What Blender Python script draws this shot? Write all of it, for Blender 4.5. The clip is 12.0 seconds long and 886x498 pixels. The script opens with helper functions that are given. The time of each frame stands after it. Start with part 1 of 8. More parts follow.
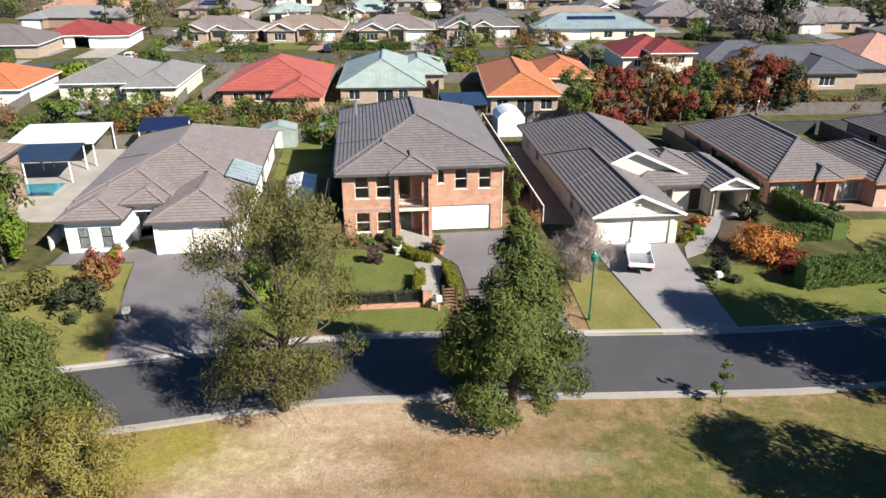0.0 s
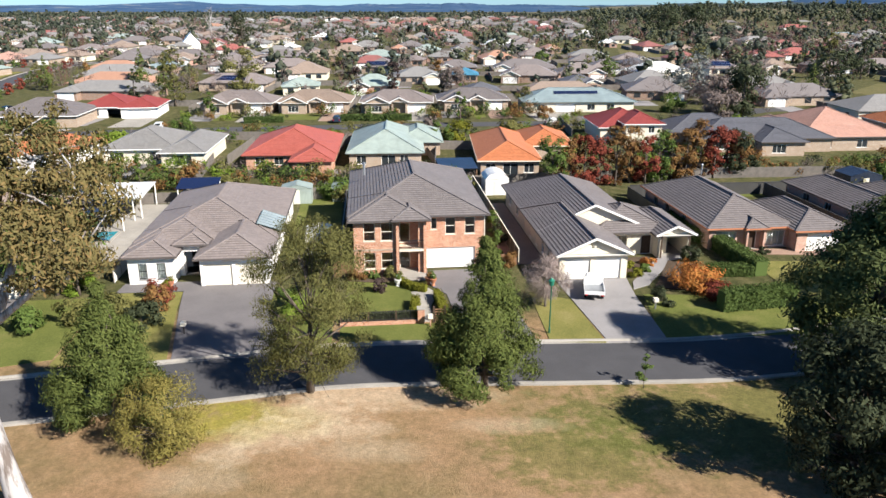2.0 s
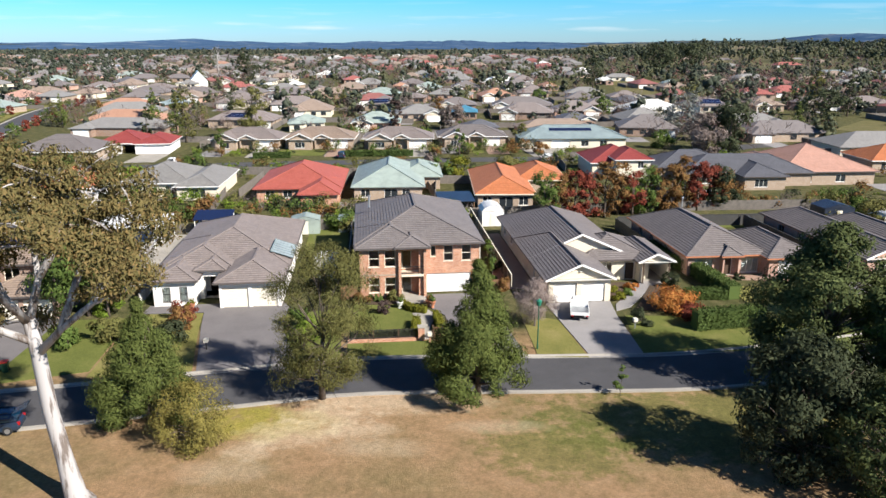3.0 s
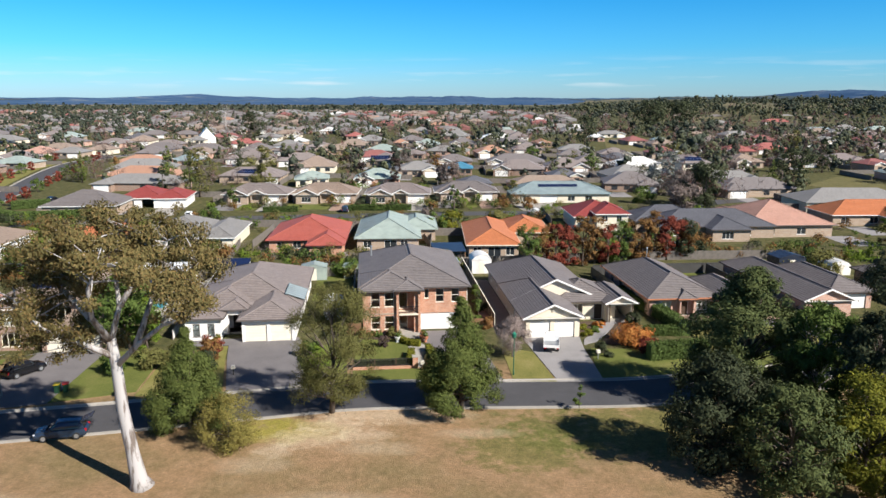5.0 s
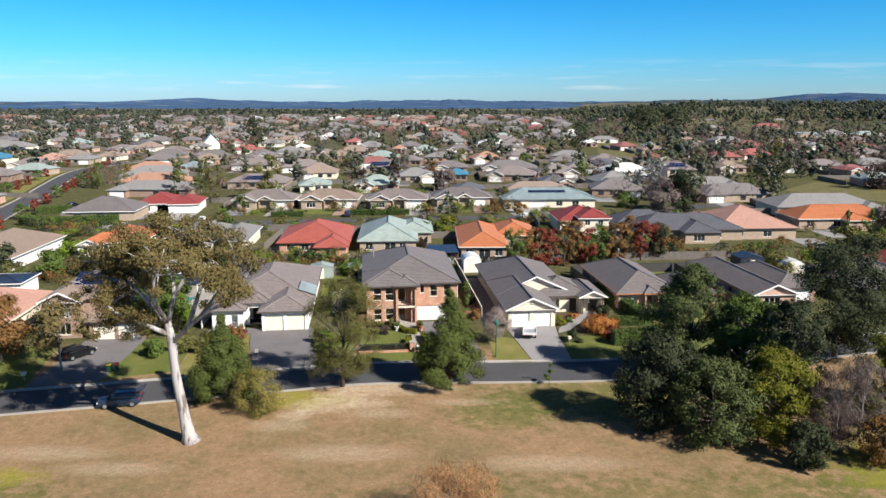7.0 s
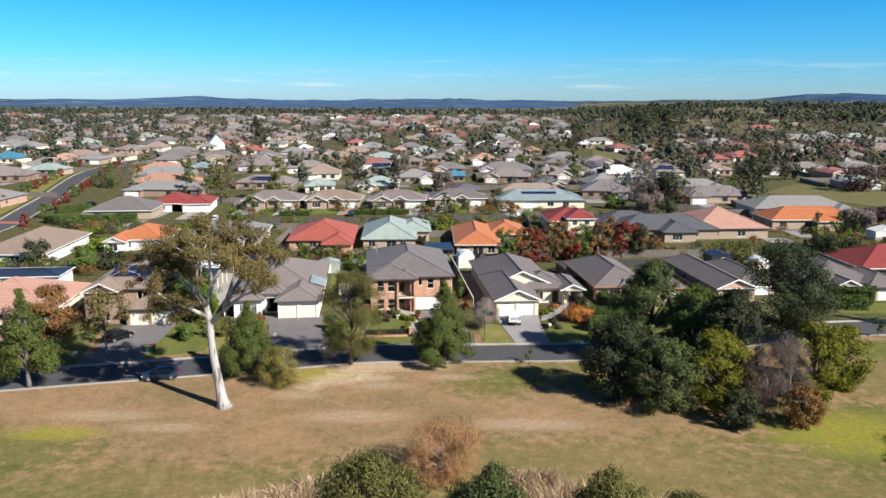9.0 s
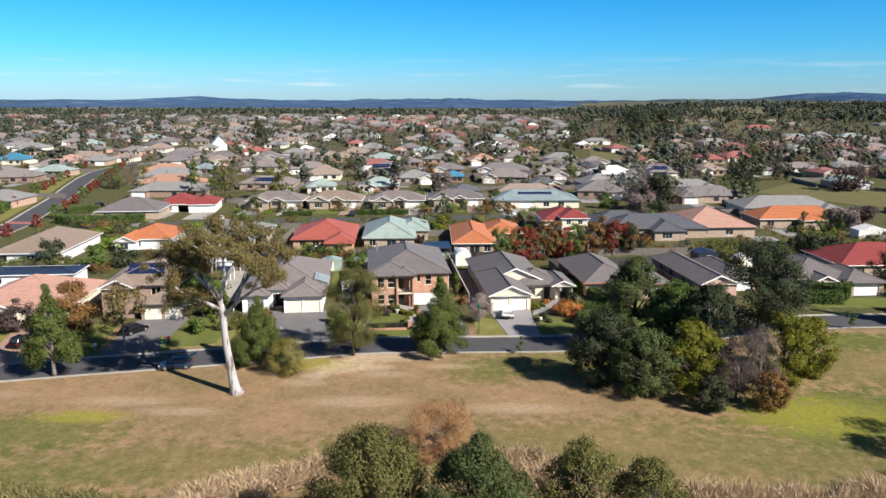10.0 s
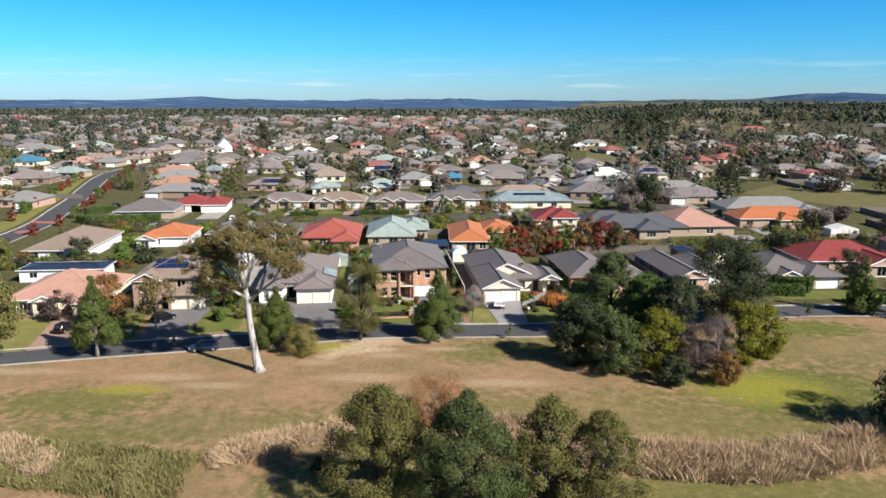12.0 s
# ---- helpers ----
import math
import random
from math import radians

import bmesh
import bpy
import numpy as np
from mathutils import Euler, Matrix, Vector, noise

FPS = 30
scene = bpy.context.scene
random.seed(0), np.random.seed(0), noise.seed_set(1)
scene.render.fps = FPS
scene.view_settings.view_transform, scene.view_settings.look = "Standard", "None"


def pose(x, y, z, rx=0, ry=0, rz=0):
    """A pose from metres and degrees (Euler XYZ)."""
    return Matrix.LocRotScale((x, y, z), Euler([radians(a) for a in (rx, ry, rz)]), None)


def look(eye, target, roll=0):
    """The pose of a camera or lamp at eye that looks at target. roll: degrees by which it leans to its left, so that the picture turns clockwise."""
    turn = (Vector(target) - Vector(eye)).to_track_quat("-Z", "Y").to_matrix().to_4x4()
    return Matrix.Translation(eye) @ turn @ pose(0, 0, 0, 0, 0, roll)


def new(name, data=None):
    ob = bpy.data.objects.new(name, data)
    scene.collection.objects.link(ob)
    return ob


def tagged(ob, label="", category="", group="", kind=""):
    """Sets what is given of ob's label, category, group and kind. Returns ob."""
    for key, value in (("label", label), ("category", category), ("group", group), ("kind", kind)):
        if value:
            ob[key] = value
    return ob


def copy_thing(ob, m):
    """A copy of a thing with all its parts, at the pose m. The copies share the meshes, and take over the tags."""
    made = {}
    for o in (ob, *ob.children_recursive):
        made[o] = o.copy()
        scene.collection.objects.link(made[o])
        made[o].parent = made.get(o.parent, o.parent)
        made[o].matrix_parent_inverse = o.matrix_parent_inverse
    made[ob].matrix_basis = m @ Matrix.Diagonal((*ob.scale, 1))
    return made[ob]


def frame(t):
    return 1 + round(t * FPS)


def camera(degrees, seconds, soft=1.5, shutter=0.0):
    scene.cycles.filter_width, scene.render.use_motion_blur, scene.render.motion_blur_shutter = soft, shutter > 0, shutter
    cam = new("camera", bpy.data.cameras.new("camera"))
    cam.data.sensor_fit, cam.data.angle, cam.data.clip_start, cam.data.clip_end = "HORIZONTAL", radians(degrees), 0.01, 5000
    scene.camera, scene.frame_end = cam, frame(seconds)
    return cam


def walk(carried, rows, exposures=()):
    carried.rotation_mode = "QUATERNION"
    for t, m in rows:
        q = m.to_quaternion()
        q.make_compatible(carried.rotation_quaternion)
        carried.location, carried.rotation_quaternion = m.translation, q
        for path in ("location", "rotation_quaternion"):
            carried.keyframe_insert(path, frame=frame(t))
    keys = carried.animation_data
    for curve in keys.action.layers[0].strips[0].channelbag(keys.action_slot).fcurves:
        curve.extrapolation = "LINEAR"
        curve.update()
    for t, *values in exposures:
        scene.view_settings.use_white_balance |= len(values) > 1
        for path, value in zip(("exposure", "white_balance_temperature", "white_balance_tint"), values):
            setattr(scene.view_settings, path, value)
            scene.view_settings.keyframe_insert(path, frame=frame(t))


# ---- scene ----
cam = camera(62.0, 12.0)
PATH = [
    (0, (0.741, -59.192, 24.368), (0.742, -57.36, 23.566), -0.1),
    (0.5, (1.055, -62.403, 24.99), (1.053, -60.555, 24.227), -0.1),
    (1, (1.285, -65.942, 25.465), (1.282, -64.076, 24.745), -0.1),
    (1.5, (1.488, -69.256, 26.046), (1.485, -67.375, 25.366), -0.1),
    (2, (1.632, -72.824, 26.683), (1.63, -70.927, 26.049), -0.0),
    (2.5, (1.776, -76.048, 27.215), (1.773, -74.138, 26.623), -0.0),
    (3, (1.917, -79.583, 27.928), (1.912, -77.659, 27.382), 0.0),
    (3.5, (2.215, -82.753, 28.499), (2.208, -80.817, 27.997), 0.0),
    (5.5, (3.182, -96.283, 31.047), (3.179, -94.324, 30.646), 0.1),
    (6, (3.409, -99.832, 31.719), (3.408, -97.873, 31.317), 0.1),
    (6.5, (3.589, -103.032, 32.35), (3.589, -101.073, 31.948), 0.1),
    (7, (3.791, -106.551, 32.954), (3.79, -104.592, 32.553), 0.0),
    (9, (4.421, -119.873, 35.461), (4.421, -117.914, 35.056), 0.2),
    (9.5, (4.756, -123.127, 36.008), (4.755, -121.169, 35.603), 0.0),
    (10, (4.997, -126.607, 36.603), (4.996, -124.648, 36.197), 0.1),
    (10.5, (5.058, -130.238, 37.256), (5.059, -128.28, 36.85), 0.2),
    (11, (5.176, -133.616, 37.775), (5.176, -131.657, 37.37), 0.2),
    (11.5, (5.129, -136.58, 38.301), (5.129, -134.622, 37.896), 0.3),
    (12, (5.5, -139.683, 38.695), (5.498, -137.725, 38.289), 0.1),
]
walk(cam, [(t, look(eye, target, roll)) for t, eye, target, roll in PATH], exposures=[(0, 1.12), (1.2, 1.17), (2.2, 1.13), (3.5, 0.97), (5.5, 0.87), (12, 0.88)])

import itertools

# ---- light ----
SUN_DIR = Vector((0.80, -0.60, 0.0)).normalized()
SUN_ELEV = radians(36)
sun_data = bpy.data.lights.new("sun", "SUN")
sun_data.energy, sun_data.angle, sun_data.color = 5.0, radians(0.53), (1.0, 0.955, 0.885)
sun = new("sun", sun_data)
sun_vec = Vector((SUN_DIR.x * math.cos(SUN_ELEV), SUN_DIR.y * math.cos(SUN_ELEV), math.sin(SUN_ELEV)))
sun.matrix_world = look(sun_vec * 300, (0, 0, 0))

world = bpy.data.worlds.new("sky")
scene.world = world
world.use_nodes = True
wn, wl = world.node_tree.nodes, world.node_tree.links
sky = wn.new("ShaderNodeTexSky")
sky.sky_type, sky.sun_disc = "NISHITA", False
sky.sun_elevation, sky.sun_rotation = SUN_ELEV, math.atan2(SUN_DIR.x, SUN_DIR.y)
sky.air_density, sky.dust_density, sky.ozone_density = 1.0, 0.2, 2.0
# clear deep blue winter sky: paler towards the horizon, with a few thin clouds low down
way = wn.new("ShaderNodeTexCoord")
up = wn.new("ShaderNodeSeparateXYZ")
wl.new(way.outputs["Generated"], up.inputs[0])
height = wn.new("ShaderNodeValToRGB")
el = height.color_ramp.elements
el[0].position, el[0].color = 0.0, (0.73, 1.25, 2.1, 1)
el[1].position, el[1].color = 0.55, (0.48, 0.64, 0.88, 1)
for at, tint in ((0.06, (0.31, 1.18, 2.08, 1)), (0.14, (0.12, 1.03, 1.88, 1))):
    el.new(at).color = tint
wl.new(up.outputs[2], height.inputs[0])
sky_tint = wn.new("ShaderNodeMixRGB")
sky_tint.blend_type, sky_tint.inputs[0].default_value = "MULTIPLY", 1.0
wl.new(sky.outputs[0], sky_tint.inputs[1])
wl.new(height.outputs[0], sky_tint.inputs[2])
wn["Background"].inputs[1].default_value = 0.042
stretch = wn.new("ShaderNodeMapping")
stretch.inputs["Scale"].default_value = (5.0, 5.0, 60.0)
wl.new(way.outputs["Generated"], stretch.inputs["Vector"])
puffs = wn.new("ShaderNodeTexNoise")
puffs.inputs["Scale"].default_value, puffs.inputs["Detail"].default_value = 1.6, 5
wl.new(stretch.outputs[0], puffs.inputs["Vector"])
thin = wn.new("ShaderNodeMapRange")
thin.inputs["From Min"].default_value, thin.inputs["From Max"].default_value, thin.inputs["To Max"].default_value = 0.55, 0.78, 0.55
wl.new(puffs.outputs["Fac"], thin.inputs["Value"])
low = wn.new("ShaderNodeValToRGB")
le = low.color_ramp.elements
le[0].position, le[0].color = 0.004, (0, 0, 0, 1)
le[1].position, le[1].color = 0.055, (0, 0, 0, 1)
lm_ = le.new(0.016)
lm_.color = (1, 1, 1, 1)
wl.new(up.outputs[2], low.inputs[0])
cover = wn.new("ShaderNodeMath")
cover.operation = "MULTIPLY"
wl.new(thin.outputs[0], cover.inputs[0])
wl.new(low.outputs[0], cover.inputs[1])
cloud = wn.new("ShaderNodeMixRGB")
cloud.inputs[2].default_value = (12.5, 12.8, 13.2, 1)
wl.new(cover.outputs[0], cloud.inputs[0])
wl.new(sky_tint.outputs[0], cloud.inputs[1])
wl.new(cloud.outputs[0], wn["Background"].inputs[0])


# ---- materials ----
def material(name, rough=0.8, metal=0.0, spec=0.3):
    m = bpy.data.materials.new(name)
    m.use_nodes = True
    b = m.node_tree.nodes["Principled BSDF"]
    b.inputs["Roughness"].default_value = rough
    b.inputs["Metallic"].default_value = metal
    b.inputs["Specular IOR Level"].default_value = spec
    return m, m.node_tree.nodes, m.node_tree.links, b


def coords(n, l, kind="Object"):
    return n.new("ShaderNodeTexCoord").outputs[kind]


def noise_tex(n, l, vec, scale, detail=4, rough=0.6):
    t = n.new("ShaderNodeTexNoise")
    t.inputs["Scale"].default_value, t.inputs["Detail"].default_value, t.inputs["Roughness"].default_value = scale, detail, rough
    l.new(vec, t.inputs["Vector"])
    return t.outputs["Fac"]


def ramp(n, l, fac, stops):
    r = n.new("ShaderNodeValToRGB")
    el = r.color_ramp.elements
    while len(el) < len(stops):
        el.new(0.5)
    for e, (p, c) in zip(el, stops):
        e.position, e.color = p, (*c, 1)
    l.new(fac, r.inputs[0])
    return r.outputs[0]


def mix(n, l, fac, a, b, blend="MIX"):
    m = n.new("ShaderNodeMixRGB")
    m.blend_type = blend
    for i, v in ((0, fac), (1, a), (2, b)):
        if isinstance(v, (int, float)):
            m.inputs[i].default_value = v if i == 0 else (v, v, v, 1)
        elif isinstance(v, tuple):
            m.inputs[i].default_value = (*v, 1)
        else:
            l.new(v, m.inputs[i])
    return m.outputs[0]


def bump(n, l, b, height, strength, distance):
    k = n.new("ShaderNodeBump")
    k.inputs["Strength"].default_value, k.inputs["Distance"].default_value = strength, distance
    l.new(height, k.inputs["Height"])
    l.new(k.outputs[0], b.inputs["Normal"])


def maths(n, l, op, a, b=0.0):
    m = n.new("ShaderNodeMath")
    m.operation = op
    for i, v in ((0, a), (1, b)):
        if isinstance(v, (int, float)):
            m.inputs[i].default_value = v
        else:
            l.new(v, m.inputs[i])
    return m.outputs[0]


def plain(name, c, rough=0.7, metal=0.0, vary=0.18, scale=1.5, spec=0.3, fine=25.0):
    """Painted, rendered or metal surface with weathering at two scales."""
    m, n, l, b = material(name, rough, metal, spec)
    o = coords(n, l)
    big = noise_tex(n, l, o, scale, 5)
    small = noise_tex(n, l, o, fine, 3)
    dark, light = tuple(v * (1 - vary) for v in c), tuple(min(0.95, v * (1 + vary * 0.6)) for v in c)
    col = ramp(n, l, big, [(0.3, dark), (0.7, light)])
    col = mix(n, l, 0.25, col, ramp(n, l, small, [(0.3, dark), (0.7, light)]))
    l.new(col, b.inputs["Base Color"])
    bump(n, l, b, small, 0.15, 0.01)
    return m


def tile_mat(name, c, vary=0.13, rough=0.6):
    """Roof tiles: colour changes from tile to tile, lichen and rain streaks, rolls across the slope. UV in metres."""
    m, n, l, b = material(name, rough, 0.0, 0.2)
    uv = coords(n, l, "UV")
    o = coords(n, l)
    br = n.new("ShaderNodeTexBrick")
    br.offset, br.inputs["Scale"].default_value = 0.5, 1.0
    br.inputs["Brick Width"].default_value, br.inputs["Row Height"].default_value = 0.3, 0.38
    br.inputs["Mortar Size"].default_value = 0.012
    br.inputs["Mortar Smooth"].default_value = 0.4
    br.inputs["Color1"].default_value = (*(v * (1 - vary) for v in c), 1)
    br.inputs["Color2"].default_value = (*(v * (1 + vary) for v in c), 1)
    br.inputs["Mortar"].default_value = (*(v * 0.78 for v in c), 1)
    l.new(uv, br.inputs["Vector"])
    big = noise_tex(n, l, o, 0.35, 5)
    col = mix(n, l, ramp(n, l, big, [(0.35, (0, 0, 0)), (0.75, (0.35, 0.35, 0.35))]), br.outputs["Color"], tuple(min(0.9, v * 1.3 + 0.02) for v in c))
    spots = noise_tex(n, l, o, 6.0, 4)
    col = mix(n, l, ramp(n, l, spots, [(0.55, (0, 0, 0)), (0.75, (0.3, 0.3, 0.3))]), col, tuple(v * 0.6 for v in c))
    l.new(col, b.inputs["Base Color"])
    w = n.new("ShaderNodeTexWave")
    w.inputs["Scale"].default_value = 1.0
    w.bands_direction = "X"
    mp = n.new("ShaderNodeMapping")
    mp.inputs["Scale"].default_value = (3.3 * 0.314, 0, 0)
    l.new(uv, mp.inputs["Vector"])
    l.new(mp.outputs[0], w.inputs["Vector"])
    bump(n, l, b, w.outputs["Fac"], 0.22, 0.03)
    return m


def sheet_mat(name, c, pitch=0.2, rough=0.35, metal=0.3):
    """Ribbed steel sheet. UV in metres."""
    m, n, l, b = material(name, rough, metal, 0.5)
    uv = coords(n, l, "UV")
    o = coords(n, l)
    w = n.new("ShaderNodeTexWave")
    mp = n.new("ShaderNodeMapping")
    mp.inputs["Scale"].default_value = (0.314 / pitch, 0, 0)
    l.new(uv, mp.inputs["Vector"])
    l.new(mp.outputs[0], w.inputs["Vector"])
    w.inputs["Scale"].default_value = 1.0
    big = noise_tex(n, l, o, 0.5, 5)
    l.new(ramp(n, l, big, [(0.3, tuple(v * 0.8 for v in c)), (0.7, tuple(min(0.9, v * 1.15) for v in c))]), b.inputs["Base Color"])
    bump(n, l, b, w.outputs["Fac"], 0.5, 0.04)
    return m


def brick_mat(name, c1, c2, mortar):
    m, n, l, b = material(name, 0.85)
    uv = coords(n, l, "UV")
    br = n.new("ShaderNodeTexBrick")
    br.inputs["Scale"].default_value = 1.0
    br.inputs["Brick Width"].default_value, br.inputs["Row Height"].default_value = 0.24, 0.086
    br.inputs["Mortar Size"].default_value = 0.01
    for k, v in (("Color1", c1), ("Color2", c2), ("Mortar", mortar)):
        br.inputs[k].default_value = (*v, 1)
    l.new(uv, br.inputs["Vector"])
    big = noise_tex(n, l, uv, 1.3, 5)
    col = mix(n, l, ramp(n, l, big, [(0.35, (0, 0, 0)), (0.7, (0.4, 0.4, 0.4))]), br.outputs["Color"], tuple(v * 0.7 for v in c1))
    l.new(col, b.inputs["Base Color"])
    bump(n, l, b, br.outputs["Fac"], -0.4, 0.01)
    return m


def leaf_mat(name, dark, light, extra=None, gain=1.08):
    """Leaves: each leaf and each tree a shade of its own, a little light passes through."""
    dark, light = tuple(v * gain for v in dark), tuple(v * gain for v in light)
    extra = tuple(v * gain for v in extra) if extra else None
    m, n, l, b = material(name, 0.75, 0.0, 0.07)
    g = n.new("ShaderNodeNewGeometry")
    info = n.new("ShaderNodeObjectInfo")
    col = ramp(n, l, g.outputs["Random Per Island"], [(0.0, dark), (0.65, light), (1.0, extra or tuple(v * 1.25 for v in light))])
    big = noise_tex(n, l, coords(n, l), 0.45, 3)
    col = mix(n, l, ramp(n, l, big, [(0.35, (0, 0, 0)), (0.7, (0.55, 0.55, 0.55))]), col, tuple((a + c) * 0.5 for a, c in zip(light, extra or light)))
    col = mix(n, l, 0.35, col, mix(n, l, info.outputs["Random"], dark, light))
    l.new(col, b.inputs["Base Color"])
    tr = n.new("ShaderNodeBsdfTranslucent")
    l.new(col, tr.inputs["Color"])
    ms = n.new("ShaderNodeMixShader")
    ms.inputs[0].default_value = 0.2
    l.new(b.outputs[0], ms.inputs[1])
    l.new(tr.outputs[0], ms.inputs[2])
    l.new(ms.outputs[0], n["Material Output"].inputs["Surface"])
    return m


def bark_mat(name, a, c, scale=3.0, long=0.25, steps=(0.38, 0.62)):
    m, n, l, b = material(name, 0.9)
    o = coords(n, l)
    mp = n.new("ShaderNodeMapping")
    mp.inputs["Scale"].default_value = (1, 1, long)
    l.new(o, mp.inputs["Vector"])
    f = noise_tex(n, l, mp.outputs[0], scale, 6)
    l.new(ramp(n, l, f, [(steps[0], a), (steps[1], c)]), b.inputs["Base Color"])
    bump(n, l, b, f, 0.5, 0.05)
    return m


def lawn_mat(name, a, c, d):
    m, n, l, b = material(name, 0.95, 0.0, 0.1)
    o = coords(n, l)
    f = noise_tex(n, l, o, 0.3, 6)
    f2 = noise_tex(n, l, o, 7.0, 5, 0.75)
    col = ramp(n, l, f, [(0.3, a), (0.52, c), (0.72, d)])
    col = mix(n, l, 0.45, col, ramp(n, l, f2, [(0.3, tuple(v * 0.5 for v in a)), (0.7, d)]))
    l.new(col, b.inputs["Base Color"])
    bump(n, l, b, f2, 0.6, 0.06)
    return m


def paving_mat(name, c, speck=0.25):
    m, n, l, b = material(name, 0.85, 0.0, 0.25)
    o = coords(n, l)
    f = noise_tex(n, l, o, 0.35, 6)
    f2 = noise_tex(n, l, o, 40.0, 2)
    col = ramp(n, l, f, [(0.3, tuple(v * (1 - speck) for v in c)), (0.7, tuple(v * (1 + speck) for v in c))])
    col = mix(n, l, 0.3, col, ramp(n, l, f2, [(0.35, tuple(v * 0.5 for v in c)), (0.65, tuple(v * 1.5 for v in c))]))
    l.new(col, b.inputs["Base Color"])
    bump(n, l, b, f2, 0.2, 0.01)
    return m


def ground_mat():
    """Dry park grass, worn earth, green hollows; house plots and the far land."""
    m, n, l, b = material("ground_grass", 0.95, 0.0, 0.08)
    o = coords(n, l)
    sep = n.new("ShaderNodeSeparateXYZ")
    l.new(o, sep.inputs[0])
    f = noise_tex(n, l, o, 0.09, 6, 0.65)
    f1 = noise_tex(n, l, o, 0.6, 6, 0.7)
    f2 = noise_tex(n, l, o, 5.0, 6, 0.8)
    dry = ramp(n, l, f, [(0.32, (0.33, 0.208, 0.122)), (0.45, (0.265, 0.172, 0.097)), (0.57, (0.20, 0.148, 0.075)), (0.72, (0.14, 0.125, 0.053))])
    dry = mix(n, l, 0.35, dry, ramp(n, l, f1, [(0.3, (0.155, 0.108, 0.056)), (0.52, (0.29, 0.187, 0.112)), (0.72, (0.41, 0.285, 0.185))]))

    def spot(cx, cy, rx, ry, edge=0.45):
        dx = maths(n, l, "DIVIDE", maths(n, l, "SUBTRACT", sep.outputs[0], cx), rx)
        dy = maths(n, l, "DIVIDE", maths(n, l, "SUBTRACT", sep.outputs[1], cy), ry)
        d = maths(n, l, "ADD", maths(n, l, "MULTIPLY", dx, dx), maths(n, l, "MULTIPLY", dy, dy))
        d = maths(n, l, "ADD", d, maths(n, l, "MULTIPLY", maths(n, l, "SUBTRACT", f1, 0.5), 6.0))
        mr = n.new("ShaderNodeMapRange")
        mr.inputs["From Min"].default_value, mr.inputs["From Max"].default_value = 1.0 + edge, 1.0 - edge
        l.new(d, mr.inputs["Value"])
        return mr.outputs[0]

    green = ramp(n, l, f1, [(0.3, (0.08, 0.095, 0.025)), (0.7, (0.14, 0.15, 0.04))])
    for cx, cy, rx, ry, k in ((24, -29, 15, 5.5, 0.65), (-42, -50.5, 12, 4.5, 0.7), (52, -46, 12, 8, 0.9), (68, -19, 9, 4, 0.9), (38, -73, 26, 4.5, 0.7), (3, -71, 16, 7, 0.7), (10, -33, 5, 4, 0.6), (28, -55, 34, 8, 0.45), (64, -50, 30, 14, 0.35), (66, -28, 14, 10, 0.4), (-14, -58, 30, 5, 0.42), (-52, -62, 26, 6, 0.45)):
        dry = mix(n, l, maths(n, l, "MULTIPLY", spot(cx, cy, rx, ry), k), dry, green)
    for cx, cy, rx, ry in ((-37, -46.5, 5, 1.6), (49, -46, 8, 5), (-12, -29.5, 5, 2.2)):
        dry = mix(n, l, maths(n, l, "MULTIPLY", spot(cx, cy, rx, ry, 0.8), 0.7), dry, (0.27, 0.25, 0.04))
    for cx, cy, rx, ry in ((-2.5, -26.2, 6.5, 1.7), (-7.0, -28.2, 3.2, 1.6), (-9.5, -31.0, 3.0, 1.8), (-12, -33.5, 1.6, 1.2), (-4.5, -30.5, 2.4, 1.2)):
        dry = mix(n, l, maths(n, l, "MULTIPLY", spot(cx, cy, rx, ry, 0.9), 0.5), dry, (0.54, 0.43, 0.32))
    for cx, cy, rx, ry in ((-13, -36, 2.4, 1.2), (-3, -33, 3, 1.0), (6, -30, 3, 0.8), (-6, -42, 5, 1.4), (-34, -42, 5, 1.2), (-26, -45, 4, 1.0), (14, -44, 6, 1.2), (-58, -40, 9, 1.2)):
        dry = mix(n, l, maths(n, l, "MULTIPLY", spot(cx, cy, rx, ry, 1.3), 0.42), dry, (0.48, 0.38, 0.28))
    plots = ramp(n, l, f1, [(0.3, (0.045, 0.05, 0.021)), (0.5, (0.08, 0.08, 0.034)), (0.7, (0.15, 0.125, 0.07))])
    back = n.new("ShaderNodeMapRange")
    back.inputs["From Min"].default_value, back.inputs["From Max"].default_value = -14.0, -10.0
    l.new(sep.outputs[1], back.inputs["Value"])
    col = mix(n, l, back.outputs[0], dry, plots)
    far = n.new("ShaderNodeMapRange")
    far.inputs["From Min"].default_value, far.inputs["From Max"].default_value = 400.0, 1400.0
    l.new(sep.outputs[1], far.inputs["Value"])
    wide = noise_tex(n, l, o, 0.004, 5)
    col = mix(n, l, far.outputs[0], col, ramp(n, l, wide, [(0.4, (0.05, 0.056, 0.034)), (0.52, (0.10, 0.095, 0.06)), (0.64, (0.22, 0.18, 0.12))]))
    f3 = noise_tex(n, l, o, 1.7, 6, 0.75)
    col = mix(n, l, 0.55, col, mix(n, l, 1.0, col, ramp(n, l, f2, [(0.3, (0.5, 0.5, 0.45)), (0.7, (1.45, 1.42, 1.36))]), "MULTIPLY"))
    col = mix(n, l, 0.5, col, mix(n, l, 1.0, col, ramp(n, l, f3, [(0.36, (0.62, 0.66, 0.6)), (0.64, (1.36, 1.30, 1.25))]), "MULTIPLY"))
    l.new(col, b.inputs["Base Color"])
    bump(n, l, b, f2, 0.8, 0.12)
    return m


